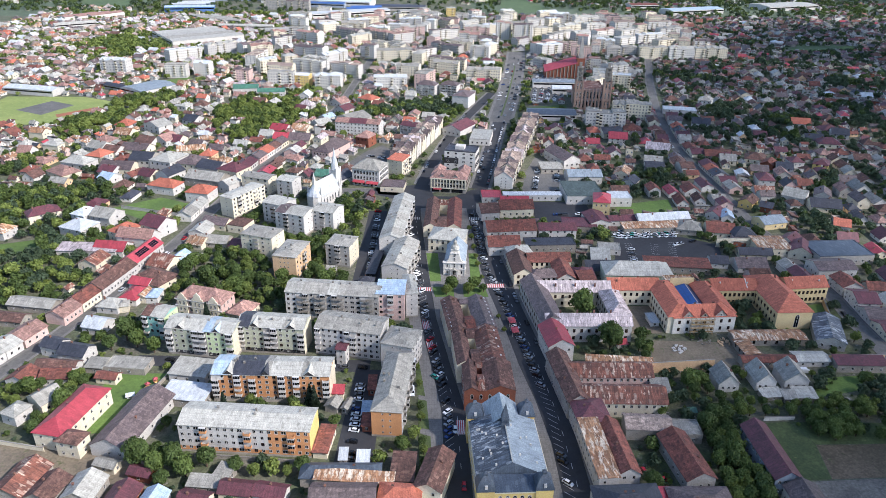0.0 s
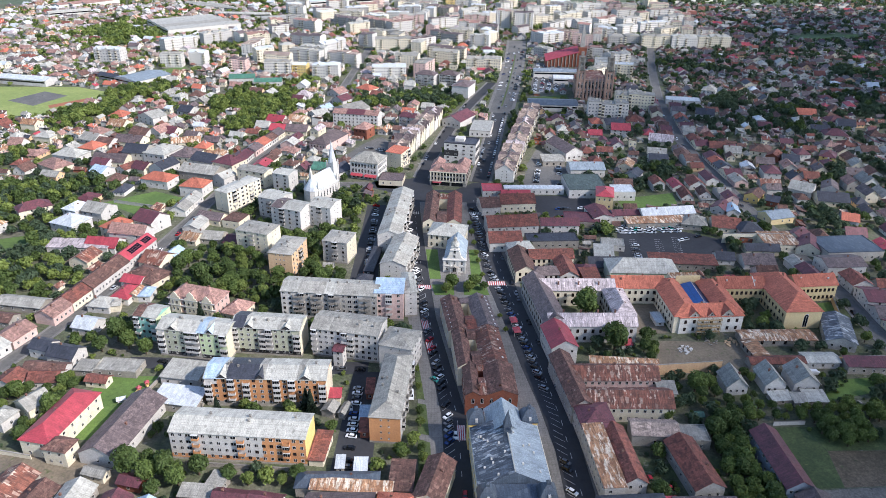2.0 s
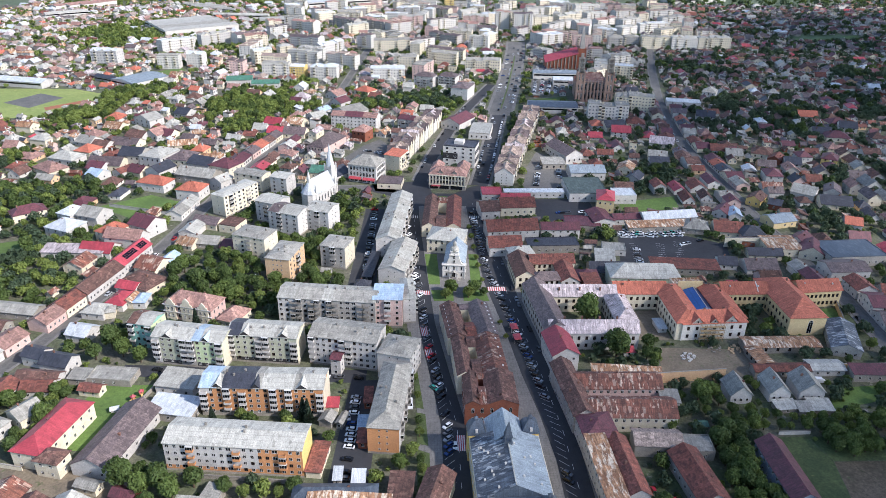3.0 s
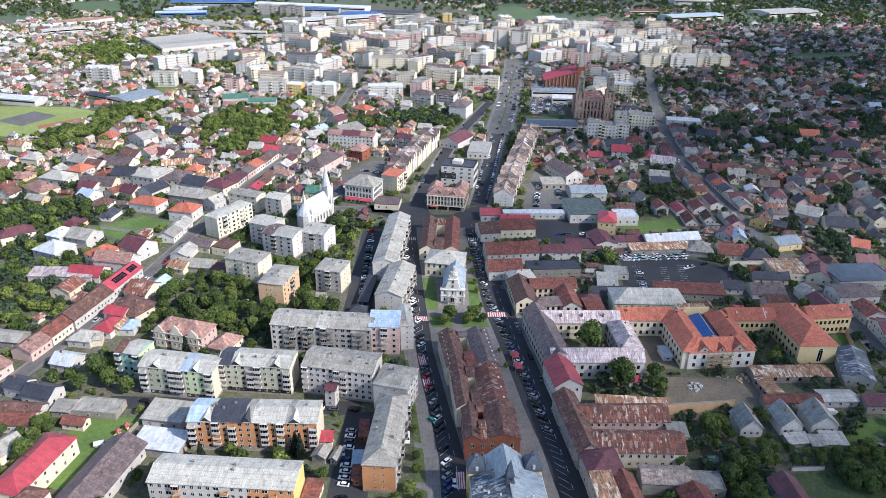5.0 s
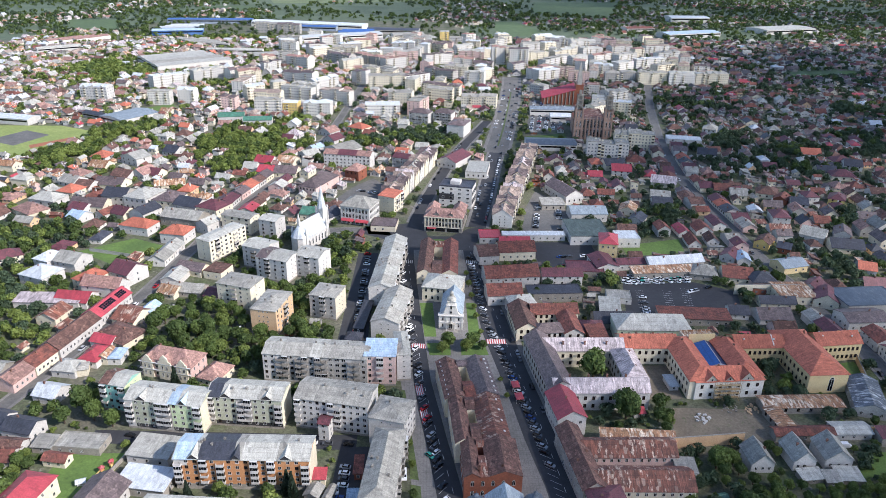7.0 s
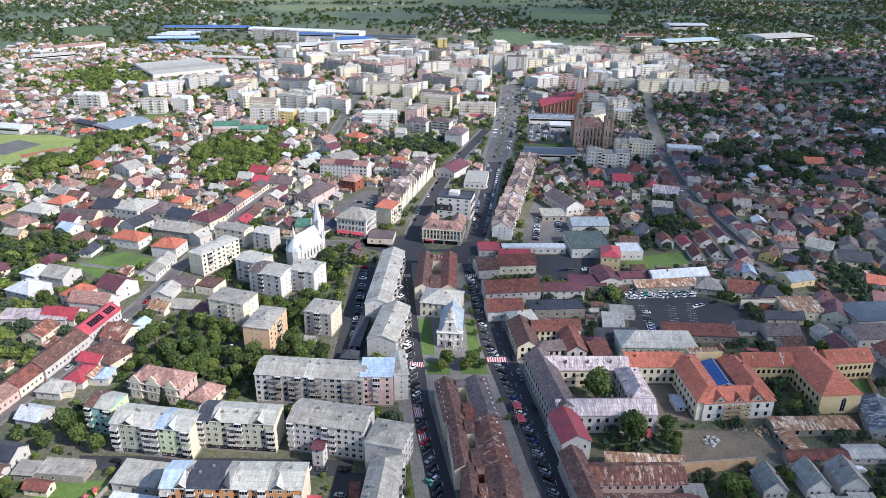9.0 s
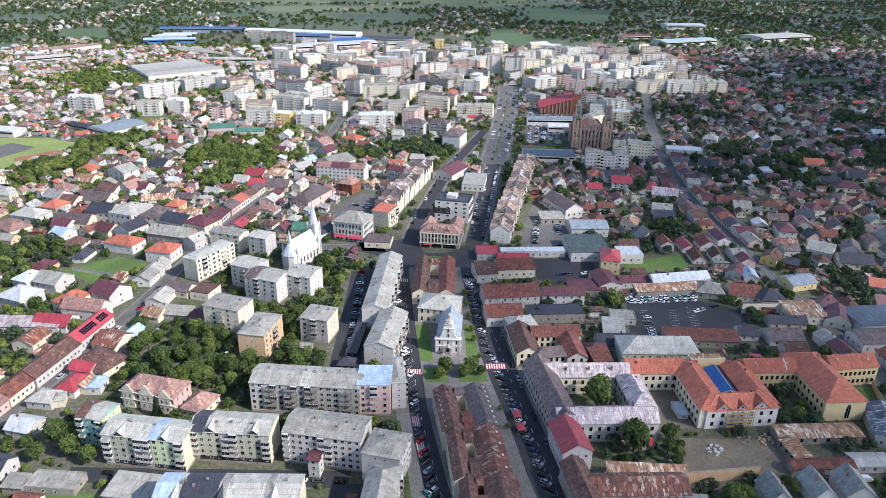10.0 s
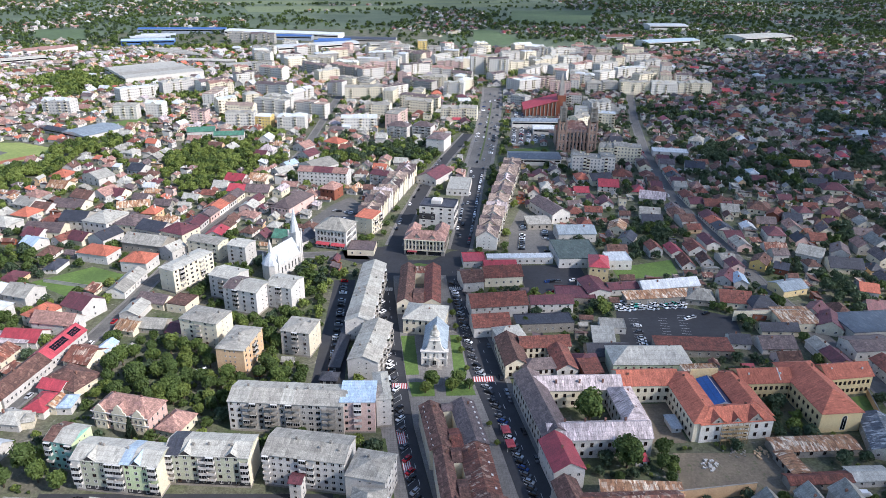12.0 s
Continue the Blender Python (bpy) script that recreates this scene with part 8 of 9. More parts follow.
for q in ((155, 822, 76, 14, -3, 7, "white", "blue", "long hall with a blue metal roof"), (150, 795, 30, 18, -5, 6, "white", "white", "low hall with a white roof"), (-303, 784, 36, 44, -34, 6, "white", "zinc", "hall with a large pale blue roof"),
          (-361, 1136, 26, 100, -52, 8, "chalk", "light", "wide trade hall bay with a pale metal roof"), (-345, 1115, 26, 104, -52, 8, "chalk", "grey", "wide trade hall bay with a grey metal roof"), (-329, 1094, 26, 108, -52, 8, "chalk", "light", "wide trade hall bay with a pale metal roof"), (-377, 1157, 26, 96, -52, 8, "chalk", "light", "wide trade hall bay with a pale metal roof"),
          (-232, 1572, 236, 42, -13, 9, "chalk", "white", "very long factory hall with a pale roof"), (-442, 1612, 172, 22, 4, 9, "blue", "cobalt", "long blue factory hall with a metal roof"), (-150, 1395, 152, 34, 27, 9, "chalk", "white", "white factory hall with a metal roof"),
          (-470, 1478, 62, 14, 8, 8, "blue", "white", "blue factory bay with a white roof"), (-466, 1498, 62, 14, 8, 8, "blue", "white", "blue factory bay with a white roof"), (-462, 1518, 62, 14, 8, 8, "blue", "white", "blue factory bay with a white roof"), (-455, 1436, 90, 26, 12, 9, "cobalt", "sky", "blue-walled factory hall with a pale blue roof"),
          (-130, 1446, 60, 18, 8, 8, "blue", "cobalt", "factory hall with a blue metal roof"), (-124, 1468, 60, 18, 8, 8, "blue", "cobalt", "factory hall with a blue metal roof"), (-205, 1520, 70, 20, -6, 8, "blue", "cobalt", "low factory hall with a blue metal roof"), (-58, 1490, 100, 40, -3, 8, "grey", "slate", "wide hall with a dark roof"), (-30, 1426, 60, 22, 20, 8, "chalk", "light", "works hall with a pale roof"),
          (118, 690, 46, 24, -3, 6, "white", "leaden", "low shop hall with a dark metal roof"), (-395, 1345, 80, 7, -22, 4, "white", "light", "long greenhouse with a pale roof"), (-384, 1332, 80, 7, -22, 4, "white", "grey", "long greenhouse with a dull roof"), (-373, 1319, 80, 7, -22, 4, "white", "light", "long greenhouse with a pale roof"), (-362, 1306, 80, 7, -22, 4, "white", "grey", "long greenhouse with a dull roof"), (-300, 1225, 90, 9, -4, 6, "chalk", "light", "long white works building with a metal roof"),
          (-612, 1318, 18, 66, -32, 7, "chalk", "pinkish", "saw-tooth works bay with a faded roof"), (-594, 1329, 18, 66, -32, 7, "chalk", "pinkish", "saw-tooth works bay with a faded roof"), (-576, 1340, 18, 66, -32, 7, "chalk", "pinkish", "saw-tooth works bay with a faded roof"), (-578, 1226, 64, 12, 38, 7, "white", "light", "long pale works hall with a metal roof"),
          (745, 1575, 128, 60, 19, 9, "white", "light", "distant long pale hall with a metal roof"), (-420, 772, 60, 18, -14, 6, "white", "white", "long pale sports hall with a metal roof"), (-340, 790, 30, 10, -30, 5, "grey", "slate", "low shed with a dark roof"),
          (520, 1485, 125, 40, 21, 9, "white", "sky", "distant pale blue hall with a metal roof"), (610, 1760, 90, 50, 2, 10, "white", "white", "distant white hall with a metal roof"), (440, 1560, 60, 34, 10, 8, "white", "red", "distant hall with a red roof"), (-230, 1180, 60, 26, 12, 8, "white", "light", "warehouse with a pale metal roof")):
    hall(*q)


# ---- trees
def crown_geo(seed, r, hgt, leaves, size, lobes=8, pine=False):
    """Many small leaf clumps on uneven lobes, with gaps."""
    rng = np.random.RandomState(seed)
    g = Geo()
    if pine:
        z = rng.uniform(0, 1, leaves) ** 1.4
        rad = r * (1 - z) * rng.uniform(0.55, 1.05, leaves)
        ang = rng.uniform(0, 2 * np.pi, leaves)
        p = np.stack([rad * np.cos(ang), rad * np.sin(ang), z * hgt], 1)
    else:
        c = rng.normal(0, 1, (lobes, 3))
        c /= np.linalg.norm(c, axis=1)[:, None]
        c *= rng.uniform(0.35, 0.62, lobes)[:, None] * (r, r, hgt * 0.5)
        c[:, 2] += hgt * 0.5
        lr = rng.uniform(0.36, 0.6, lobes) * r * (0.8 if lobes > 20 else 1.0)
        which = rng.randint(0, lobes, leaves)
        dirs = rng.normal(0, 1, (leaves, 3))
        dirs[:, 2] += 0.5
        dirs /= np.linalg.norm(dirs, axis=1)[:, None]
        p = c[which] + dirs * lr[which][:, None] * rng.uniform(0.72, 1.08, leaves)[:, None] * (1, 1, 0.85)
    n = rng.normal(0, 1, (leaves, 3)) * 0.55 + (p - (0, 0, hgt * 0.45)) / r
    n /= np.linalg.norm(n, axis=1)[:, None]
    u = np.cross(n, rng.normal(0, 1, (leaves, 3)))
    u /= np.linalg.norm(u, axis=1)[:, None]
    v = np.cross(n, u)
    s = size * rng.uniform(0.6, 1.3, leaves)[:, None]
    tri = np.stack([p - u * s, p + u * s * 0.6 - v * s, p + u * s * 0.5 + v * s + n * s * 0.3], 1)
    g.v = [tuple(q) for q in tri.reshape(-1, 3)]
    g.f = [(3 * i, 3 * i + 1, 3 * i + 2) for i in range(leaves)]
    g.m = [0] * leaves
    return g


def trunk_geo(hgt, r, reach, seed):
    rng = random.Random(seed)
    g = Geo()

    def limb(a, b, r0, r1, n=6):
        ax = (Vector(b) - Vector(a)).normalized()
        u = ax.orthogonal().normalized()
        v = ax.cross(u)
        for k in range(n):
            p, q = 2 * math.pi * k / n, 2 * math.pi * (k + 1) / n
            ring = lambda c, rr, t: tuple(Vector(c) + (u * math.cos(t) + v * math.sin(t)) * rr)
            g.face([ring(a, r0, p), ring(a, r0, q), ring(b, r1, q), ring(b, r1, p)])

    limb((0, 0, 0), (0.1, 0, hgt), r, r * 0.65)
    for k in range(4):
        t = k * 1.6 + rng.uniform(0, 0.6)
        limb((0.1, 0, hgt * rng.uniform(0.75, 1.0)), (reach * math.cos(t), reach * math.sin(t), hgt + reach * rng.uniform(0.8, 1.5)), r * 0.5, r * 0.15, 5)
    return g


TREES = []
FIRST_TREES = ((-120.0, 352.0), (-104.0, 349.0), (112.0, 232.0), (-72.0, 243.0), (-86.0, 345.0), (-108.0, 309.0))
for k, (r, hgt, leaves, size, leaf, trunk, pine) in enumerate(((4.0, 7.0, 2300, 0.4, 1, 2.0, False), (3.2, 6.0, 1900, 0.35, 0, 1.8, False), (4.6, 8.2, 2700, 0.43, 0, 2.2, False), (2.6, 4.6, 1400, 0.3, 2, 1.4, False), (3.6, 6.4, 2100, 0.37, 2, 1.8, False), (2.2, 9.5, 1700, 0.34, 3, 1.0, True))):
    t = thing("tree", "leafy green deciduous garden tree" if not pine else "slender dark green conifer tree", "tree", *FIRST_TREES[k])
    part("trunk", trunk_geo(trunk + hgt * 0.2, 0.22 + 0.03 * r, r * 0.5, k), BARK, t)
    part("crown", crown_geo(k + 11, r, hgt, leaves, size * 1.08, 26, pine), LEAF[leaf], t, at=pose(0, 0, trunk * 0.7))
    TREES.append(t)
TREE_N = [0]


def tree(x, y, k=None, s=1.0, rng=random):
    k = rng.choice((0, 0, 1, 1, 2, 3, 4)) if k is None else k
    ob = copy_thing(TREES[k], pose(x, y, 0, 0, 0, rng.uniform(0, 360)))
    ob.scale = (s, s, s * rng.uniform(0.9, 1.12))
    TREE_N[0] += 1
    take(x, y, 4 * s, 4 * s)


take(74, 312, 24, 22)
# trees that stand by themselves, and the larger groves
rng = random.Random(21)
for x, y, k, s in ((76.0, 313.0, 0, 1.75), (83.5, 284.5, 2, 1.5), (96.5, 283.0, 1, 1.0), (12.0, 340.0, 0, 1.0), (23.5, 341.0, 0, 1.0), (20.5, 336.5, 4, 0.9), (9.0, 335.5, 4, 0.9), (28.5, 338.0, 1, 0.8), (26.8, 378.0, 3, 0.7), (26.2, 390.0, 3, 0.7), (25.6, 404.0, 3, 0.8), (25.0, 418.0, 3, 0.7), (34.2, 311.0, 3, 0.55), (35.9, 299.0, 3, 0.55), (-2.0, 214.0, 3, 0.8), (-2.4, 219.0, 1, 0.6), (-3.2, 233.0, 3, 0.8), (-3.6, 240.0, 1, 0.6), (-4.2, 256.0, 3, 0.7), (-5.2, 268.0, 3, 0.6), (-1.5, 208.0, 1, 0.6),
                   (-140.0, 291.0, 2, 1.25), (-133.0, 285.0, 0, 1.1), (-124.0, 281.0, 0, 0.95), (-144.0, 283.0, 1, 1.2), (-48.0, 243.0, 5, 1.1), (-46.0, 241.5, 5, 1.0), (-82.0, 240.0, 5, 0.9), (-55.0, 242.0, 1, 0.8),
                   (27.3, 368.0, 3, 0.7), (28.6, 352.5, 3, 0.6), (-104.0, 208.0, 2, 1.2), (-97.0, 205.0, 0, 1.1), (-91.0, 207.0, 2, 1.1), (-86.0, 203.0, 0, 1.1), (-80.0, 208.0, 1, 1.2), (-93.0, 199.0, 1, 1.0), (-99.0, 212.0, 1, 1.0), (-69.0, 205.0, 1, 1.0),
                   (-62.0, 203.0, 3, 1.1), (-45.0, 205.0, 1, 1.0), (-50.0, 203.0, 3, 0.9), (93.0, 236.0, 3, 1.1), (57.0, 385.0, 1, 0.8), (62.0, 392.0, 1, 0.8)):
    tree(x, y, k, s, rng)


GROVE_SPOTS = []


def grove(pts, n, seed, kinds=(0, 1, 2, 4), lo=0.75, hi=1.2):
    """A loose group of single trees inside an outline."""
    r = random.Random(seed)
    xs, ys = [p[0] for p in pts], [p[1] for p in pts]
    placed = tries = 0
    while placed < n and tries < n * 30:
        tries += 1
        x, y = r.uniform(min(xs), max(xs)), r.uniform(min(ys), max(ys))
        inside = False
        for (xa, ya), (xb, yb) in zip(pts, pts[1:] + pts[:1]):
            if (ya > y) != (yb > y) and x < (xb - xa) * (y - ya) / (yb - ya) + xa:
                inside = not inside
        if inside and is_free(x, y, 3, 3):
            k, s = r.choice(kinds), r.uniform(lo, hi)
            if y < 400 and TREE_N[0] < 220:
                tree(x, y, k, s, r)
            else:
                GROVE_SPOTS.append((x, y, s, r.uniform(0, 6.3), (1, 0, 0, 2, 1)[k]))
            TAKEN[cells(x, y, 4, 4, 0)] = False
            take(x, y, 2.5, 2.5)
            placed += 1


grove([(-140, 335), (-95, 320), (-60, 330), (-40, 345), (-58, 362), (-85, 372), (-110, 378), (-128, 372)], 60, 1)
grove([(-62, 372), (-44, 395), (-60, 410), (-100, 405), (-112, 396), (-90, 398)], 16, 2)
grove([(-115, 420), (-104, 460), (-85, 450), (-70, 440), (-60, 450), (-45, 440), (-45, 470), (-90, 490), (-122, 470)], 22, 3)
grove([(103, 190), (116, 186), (117, 214), (117, 232), (104, 230)], 32, 4, (0, 1, 2, 4), 0.7, 1.1)
grove([(108, 247), (116, 236), (178, 234), (184, 243), (160, 243), (136, 245), (119, 249)], 34, 5, (0, 1, 3, 4), 0.6, 0.95)
grove([(126, 271), (136, 271), (136, 258), (131, 266), (127, 264)], 8, 6, (1, 3), 0.7, 1.0)
grove([(107, 249), (119, 251), (119, 258), (111, 258)], 7, 18, (0, 1, 3), 0.7, 1.1)
grove([(145, 224), (158, 219.5), (166, 222), (166, 230), (147, 231)], 12, 19, (0, 1, 2), 0.7, 1.05)
grove([(95, 272), (108, 280), (108, 290), (98, 294), (92, 285)], 5, 7, (1, 3))
grove([(-160, 228), (-146, 232), (-142, 258), (-150, 266), (-172, 250)], 16, 8, (0, 1, 3))
grove([(-230, 310), (-190, 330), (-175, 400), (-178, 440), (-260, 440), (-330, 420)], 38, 9)
grove([(163, 237), (203, 233), (210, 256), (186, 260)], 16, 16, (0, 1, 2), 0.7, 1.1)
grove([(150, 295), (166, 292), (166, 322), (150, 322)], 6, 10, (3, 1))
grove([(155, 410), (205, 400), (205, 415), (160, 418)], 8, 12, (0, 1))
grove([(98, 405), (112, 405), (112, 412), (98, 412)], 5, 13, (1, 3))
grove([(-50, 690), (30, 700), (30, 745), (-45, 735)], 40, 14, (0, 1, 2), 1.0, 1.4)
grove([(155, 500), (200, 500), (205, 540), (175, 548), (150, 520)], 14, 15, (0, 1, 2))


# ---- gardens and houses of the surrounding quarters
ROOF_PICK = ("brown",) * 11 + ("red",) * 6 + ("plum",) * 8 + ("slate",) * 4 + ("grey",) * 4 + ("maroon",) * 5 + ("light",) * 3 + ("orange",) * 2 + ("crimson", "white", "rust", "tan", "sky", "pinkish", "lavender")
# haze and sun glare over the further western roofs, put into paler mixes
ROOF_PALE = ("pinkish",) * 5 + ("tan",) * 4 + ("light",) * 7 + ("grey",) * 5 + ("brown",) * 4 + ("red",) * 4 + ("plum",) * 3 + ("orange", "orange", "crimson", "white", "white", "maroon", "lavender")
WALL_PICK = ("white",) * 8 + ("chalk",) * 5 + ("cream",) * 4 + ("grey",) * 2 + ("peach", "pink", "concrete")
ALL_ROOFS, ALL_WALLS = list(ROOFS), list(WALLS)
# paler still beyond 800 m: roof colours whitened for haze and glare
ROOF_HAZED = ("pinkish",) * 5 + ("light",) * 6 + ("beige",) * 6 + ("lavender",) * 4 + ("tan",) * 3 + ("white",) * 3 + ("red",) * 3 + ("plum",) * 2 + ("orange", "brown", "grey")
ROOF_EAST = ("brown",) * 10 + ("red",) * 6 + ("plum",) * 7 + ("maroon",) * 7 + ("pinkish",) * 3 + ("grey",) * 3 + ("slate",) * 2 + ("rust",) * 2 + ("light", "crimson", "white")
far_walls, far_roofs = Geo(), Geo()
HOUSES = [0]


def add_house(x, y, w, d, a, rng, shed=""):
    """A single house where the quarter lies near; further off its walls and roof join those of its quarter."""
    h = rng.choice((2.7, 2.8, 3.0, 3.2, 5.2))
    wall, roof = rng.choice(WALL_PICK), rng.choice(ROOF_EAST if x > 60 else ROOF_PICK if y < 520 else ROOF_PALE if y < 800 else ROOF_HAZED)
    if shed:
        h, wall = rng.uniform(2.1, 2.7), shed
        roof = rng.choice((roof, "brown", "rust", "grey", "plum"))
    kind = rng.choice(("gable", "gable", "hip", "hip", "gable")) if min(w, d) > 6.5 else rng.choice(("gable", "shed", "gable", "shed"))
    rise = min(w, d) * rng.uniform(0.26, 0.42)
    ridge = "x" if w >= d else "y"
    if y < 520 and HOUSES[0] < 120:
        house(x, y, w, d, a, h, wall, roof, kind, rise, ridge, "", 2, 1, "fr" if x < 0 else "fl", 1, 1)
        HOUSES[0] += 1
        return
    take(x, y, w, d, a, 0.6)
    m = pose(x, y, 0, 0, 0, a)
    wg = wall_geo(w, d, h, rise, kind, ridge)
    wg.m = [ALL_WALLS.index(wall)] * len(wg.f)
    for side in "fr" if x < 0 else "fl":
        for k in range(2):
            q = side_at(side, w, d, (k - 0.5) * 3.4, h * 0.45)
            wg.face([q @ Vector(p) for p in ((-0.6, -0.04, 0), (0.6, -0.04, 0), (0.6, -0.04, 1.3), (-0.6, -0.04, 1.3))], len(ALL_WALLS))
    far_walls.add(wg.turned(m))
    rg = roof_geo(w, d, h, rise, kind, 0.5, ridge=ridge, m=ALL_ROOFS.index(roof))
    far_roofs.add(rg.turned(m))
    if min(w, d) > 7 and rng.random() < 0.6:  # a lower wing at right angles, or a lean-to
        side, aw, ad = rng.choice((-1, 1)), rng.uniform(3.5, 6.5), rng.uniform(4.5, 7.5)
        q = m @ pose(side * (w / 2 + aw / 2 - 0.3), rng.uniform(-0.25, 0.25) * d, 0)
        ah = h - rng.uniform(0.2, 0.8)
        ag = wall_geo(aw, ad, ah, aw * 0.28, "gable", "x")
        ag.m = [ALL_WALLS.index(wall)] * len(ag.f)
        far_walls.add(ag.turned(q))
        far_roofs.add(roof_geo(aw, ad, ah, aw * 0.28, "gable", 0.4, ridge="x", m=ALL_ROOFS.index(roof if rng.random() < 0.6 else rng.choice(("grey", "brown", "rust", "slate")))).turned(q))
    if not shed and rng.random() < 0.75:
        c = Geo()
        c.box(-0.4, 0.4, -0.4, 0.4, h + rise * 0.4, h + rise + 0.9)
        far_walls.add(c.turned(m @ pose(w * 0.2, 0, 0)))


# orchards, belts of trees and overgrown gardens: centre and half widths
GREEN = ((320, 868, 62, 75), (330, 672, 66, 80), (520, 850, 55, 42), (280, 715, 42, 45), (-308, 650, 36, 45), (-283, 725, 40, 60), (-168, 690, 42, 92), (-38, 705, 38, 38), (-215, 965, 42, 52),
         (-430, 1070, 80, 120), (-345, 1480, 70, 120), (-262, 440, 62, 72), (-240, 365, 48, 48), (-130, 760, 30, 40), (150, 860, 50, 24), (430, 700, 40, 40), (640, 1020, 90, 30), (470, 960, 60, 30))


def greenness(x, y):
    """Where gardens and orchards spread, and where houses crowd."""
    g = -0.1 + 0.3 * noise.noise((x / 55, y / 55, 0.0)) + 0.35 * noise.noise((x / 22, y / 22, 5.0))
    for cx, cy, rx, ry in GREEN:
        q = ((x - cx) / rx) ** 2 + ((y - cy) / ry) ** 2
        if q < 1:
            g += (0.3 if cx > 0 else 0.4) * (1 - q) ** 0.5
    return g


def quarter(x0, x1, y0, y1, base, seed, plot=(15, 24), fill=0.8):
    """Plots in a jittered grid that follows the streets: a house, perhaps a shed."""
    rng = random.Random(seed)
    c, s = math.cos(radians(base)), math.sin(radians(base))
    cx, cy = (x0 + x1) / 2, (y0 + y1) / 2
    half = (abs(x1 - x0) + abs(y1 - y0)) / 2 * 1.1
    nu, nv = int(2 * half / plot[0]), int(2 * half / plot[1])
    for i in range(nu):
        for j in range(nv):
            u, v = -half + (i + 0.5) * plot[0] + rng.uniform(-2.5, 2.5), -half + (j + 0.5) * plot[1] + rng.uniform(-5, 5)
            x, y = cx + c * u - s * v, cy + s * u + c * v
            if not (x0 < x < x1 and y0 < y < y1) or rng.random() > fill or greenness(x, y) > 0.14:
                continue
            w, d = rng.uniform(7.5, 11.5), rng.uniform(9, 15)
            a = base + rng.uniform(-6, 6) + (90 if rng.random() < 0.3 else 0)
            if is_free(x, y, w, d, a, 0.4) and abs(x) < 0.62 * y + 60:
                add_house(x, y, w, d, a, rng)
            if rng.random() < 0.8:
                x2, y2 = x + rng.uniform(-10, 10), y + rng.uniform(8, 14)
                if is_free(x2, y2, 6, 6, a, 0.5) and abs(x2) < 0.62 * y2 + 60 and (y2 > 530 or HOUSES[0] >= 120):
                    add_house(x2, y2, rng.uniform(4, 6.5), rng.uniform(4.5, 9), a, rng)


quarter(-300, -160, 250, 560, -12, 1, (12.5, 18), 0.9)
quarter(-150, -20, 500, 620, -16, 2, (12.5, 17), 0.95)
quarter(80, 205, 440, 720, -2, 3, (12.5, 17), 0.95)
quarter(215, 400, 200, 700, -4, 4, (12, 16), 1.0)
quarter(75, 205, 340, 440, 0, 5, (12.5, 17), 0.95)
quarter(-560, -90, 530, 900, -14, 6, (12, 16), 1.0)
quarter(-90, 60, 600, 1000, -14, 7, (13, 18), 0.85)
quarter(110, 760, 680, 1100, -6, 8, (12, 16.5), 1.0)
quarter(-720, -100, 900, 1380, -12, 9, (14, 20), 0.75)
quarter(-250, 400, 830, 1420, 5, 10, (14, 20), 0.7)
quarter(380, 980, 1080, 1410, -6, 11, (13, 18), 0.95)
rng = random.Random(78)
HOUSES[0] = 120
for k in range(4200):  # sheds and outbuildings in the back yards
    y = rng.uniform(330, 1000)
    x = rng.uniform(-0.62 * y, 0.64 * y)
    if -45 < x - 0.1 * (y - 400) < 60 or greenness(x, y) > 0.04 or x < -190 and y < 480:
        continue
    w, d, a = rng.uniform(3.2, 6.0), rng.uniform(4, 9), (-12 if x < 0 else -4) + rng.choice((0, 90)) + rng.uniform(-5, 5)
    if is_free(x, y, w, d, a, 0.3):
        add_house(x, y, w, d, a, rng, rng.choice(("concrete", "grey", "brick", "cream")))
rng = random.Random(77)
for k in range(3600):  # villages out in the plain
    y = 1420 + 1300 * rng.random() ** 1.3
    x = rng.uniform(-0.64 * y, 0.68 * y)
    dens = noise.noise((x / 260, y / 260, 3.0)) + (0.15 if x > 480 else 0.0 if x < -420 else -0.15)
    if dens > 0.0 and not in_field(x, y) and not (-560 < x < 20 and y < 1690):
        add_house(x, y, rng.uniform(6, 10), rng.uniform(8, 12), rng.uniform(-30, 30), rng)
tagged(part("distant_houses", far_walls, [WALLS[k] for k in ALL_WALLS] + [FAR_WINDOWS]), "plastered walls of the small houses in the further quarters", "houses", kind="stuff")
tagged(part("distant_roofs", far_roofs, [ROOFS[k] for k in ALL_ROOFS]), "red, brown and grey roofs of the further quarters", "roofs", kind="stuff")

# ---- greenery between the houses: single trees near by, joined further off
# deep is greyed, light raised: haze, shade and sun put into leaf colour
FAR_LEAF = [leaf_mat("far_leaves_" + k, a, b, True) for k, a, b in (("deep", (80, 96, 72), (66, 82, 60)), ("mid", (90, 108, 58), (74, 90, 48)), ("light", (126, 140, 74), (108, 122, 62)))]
CLUMPS = [np.array(crown_geo(50 + k, 3.6, 6.0, n, sz, 6).v) for k, (n, sz) in enumerate(((380, 0.62), (380, 0.62), (320, 0.66)))]
CLUMPS_FAR = [np.array(crown_geo(60 + k, 4.2, 6.0, n, sz, 5).v) for k, (n, sz) in enumerate(((46, 1.5), (40, 1.6)))]


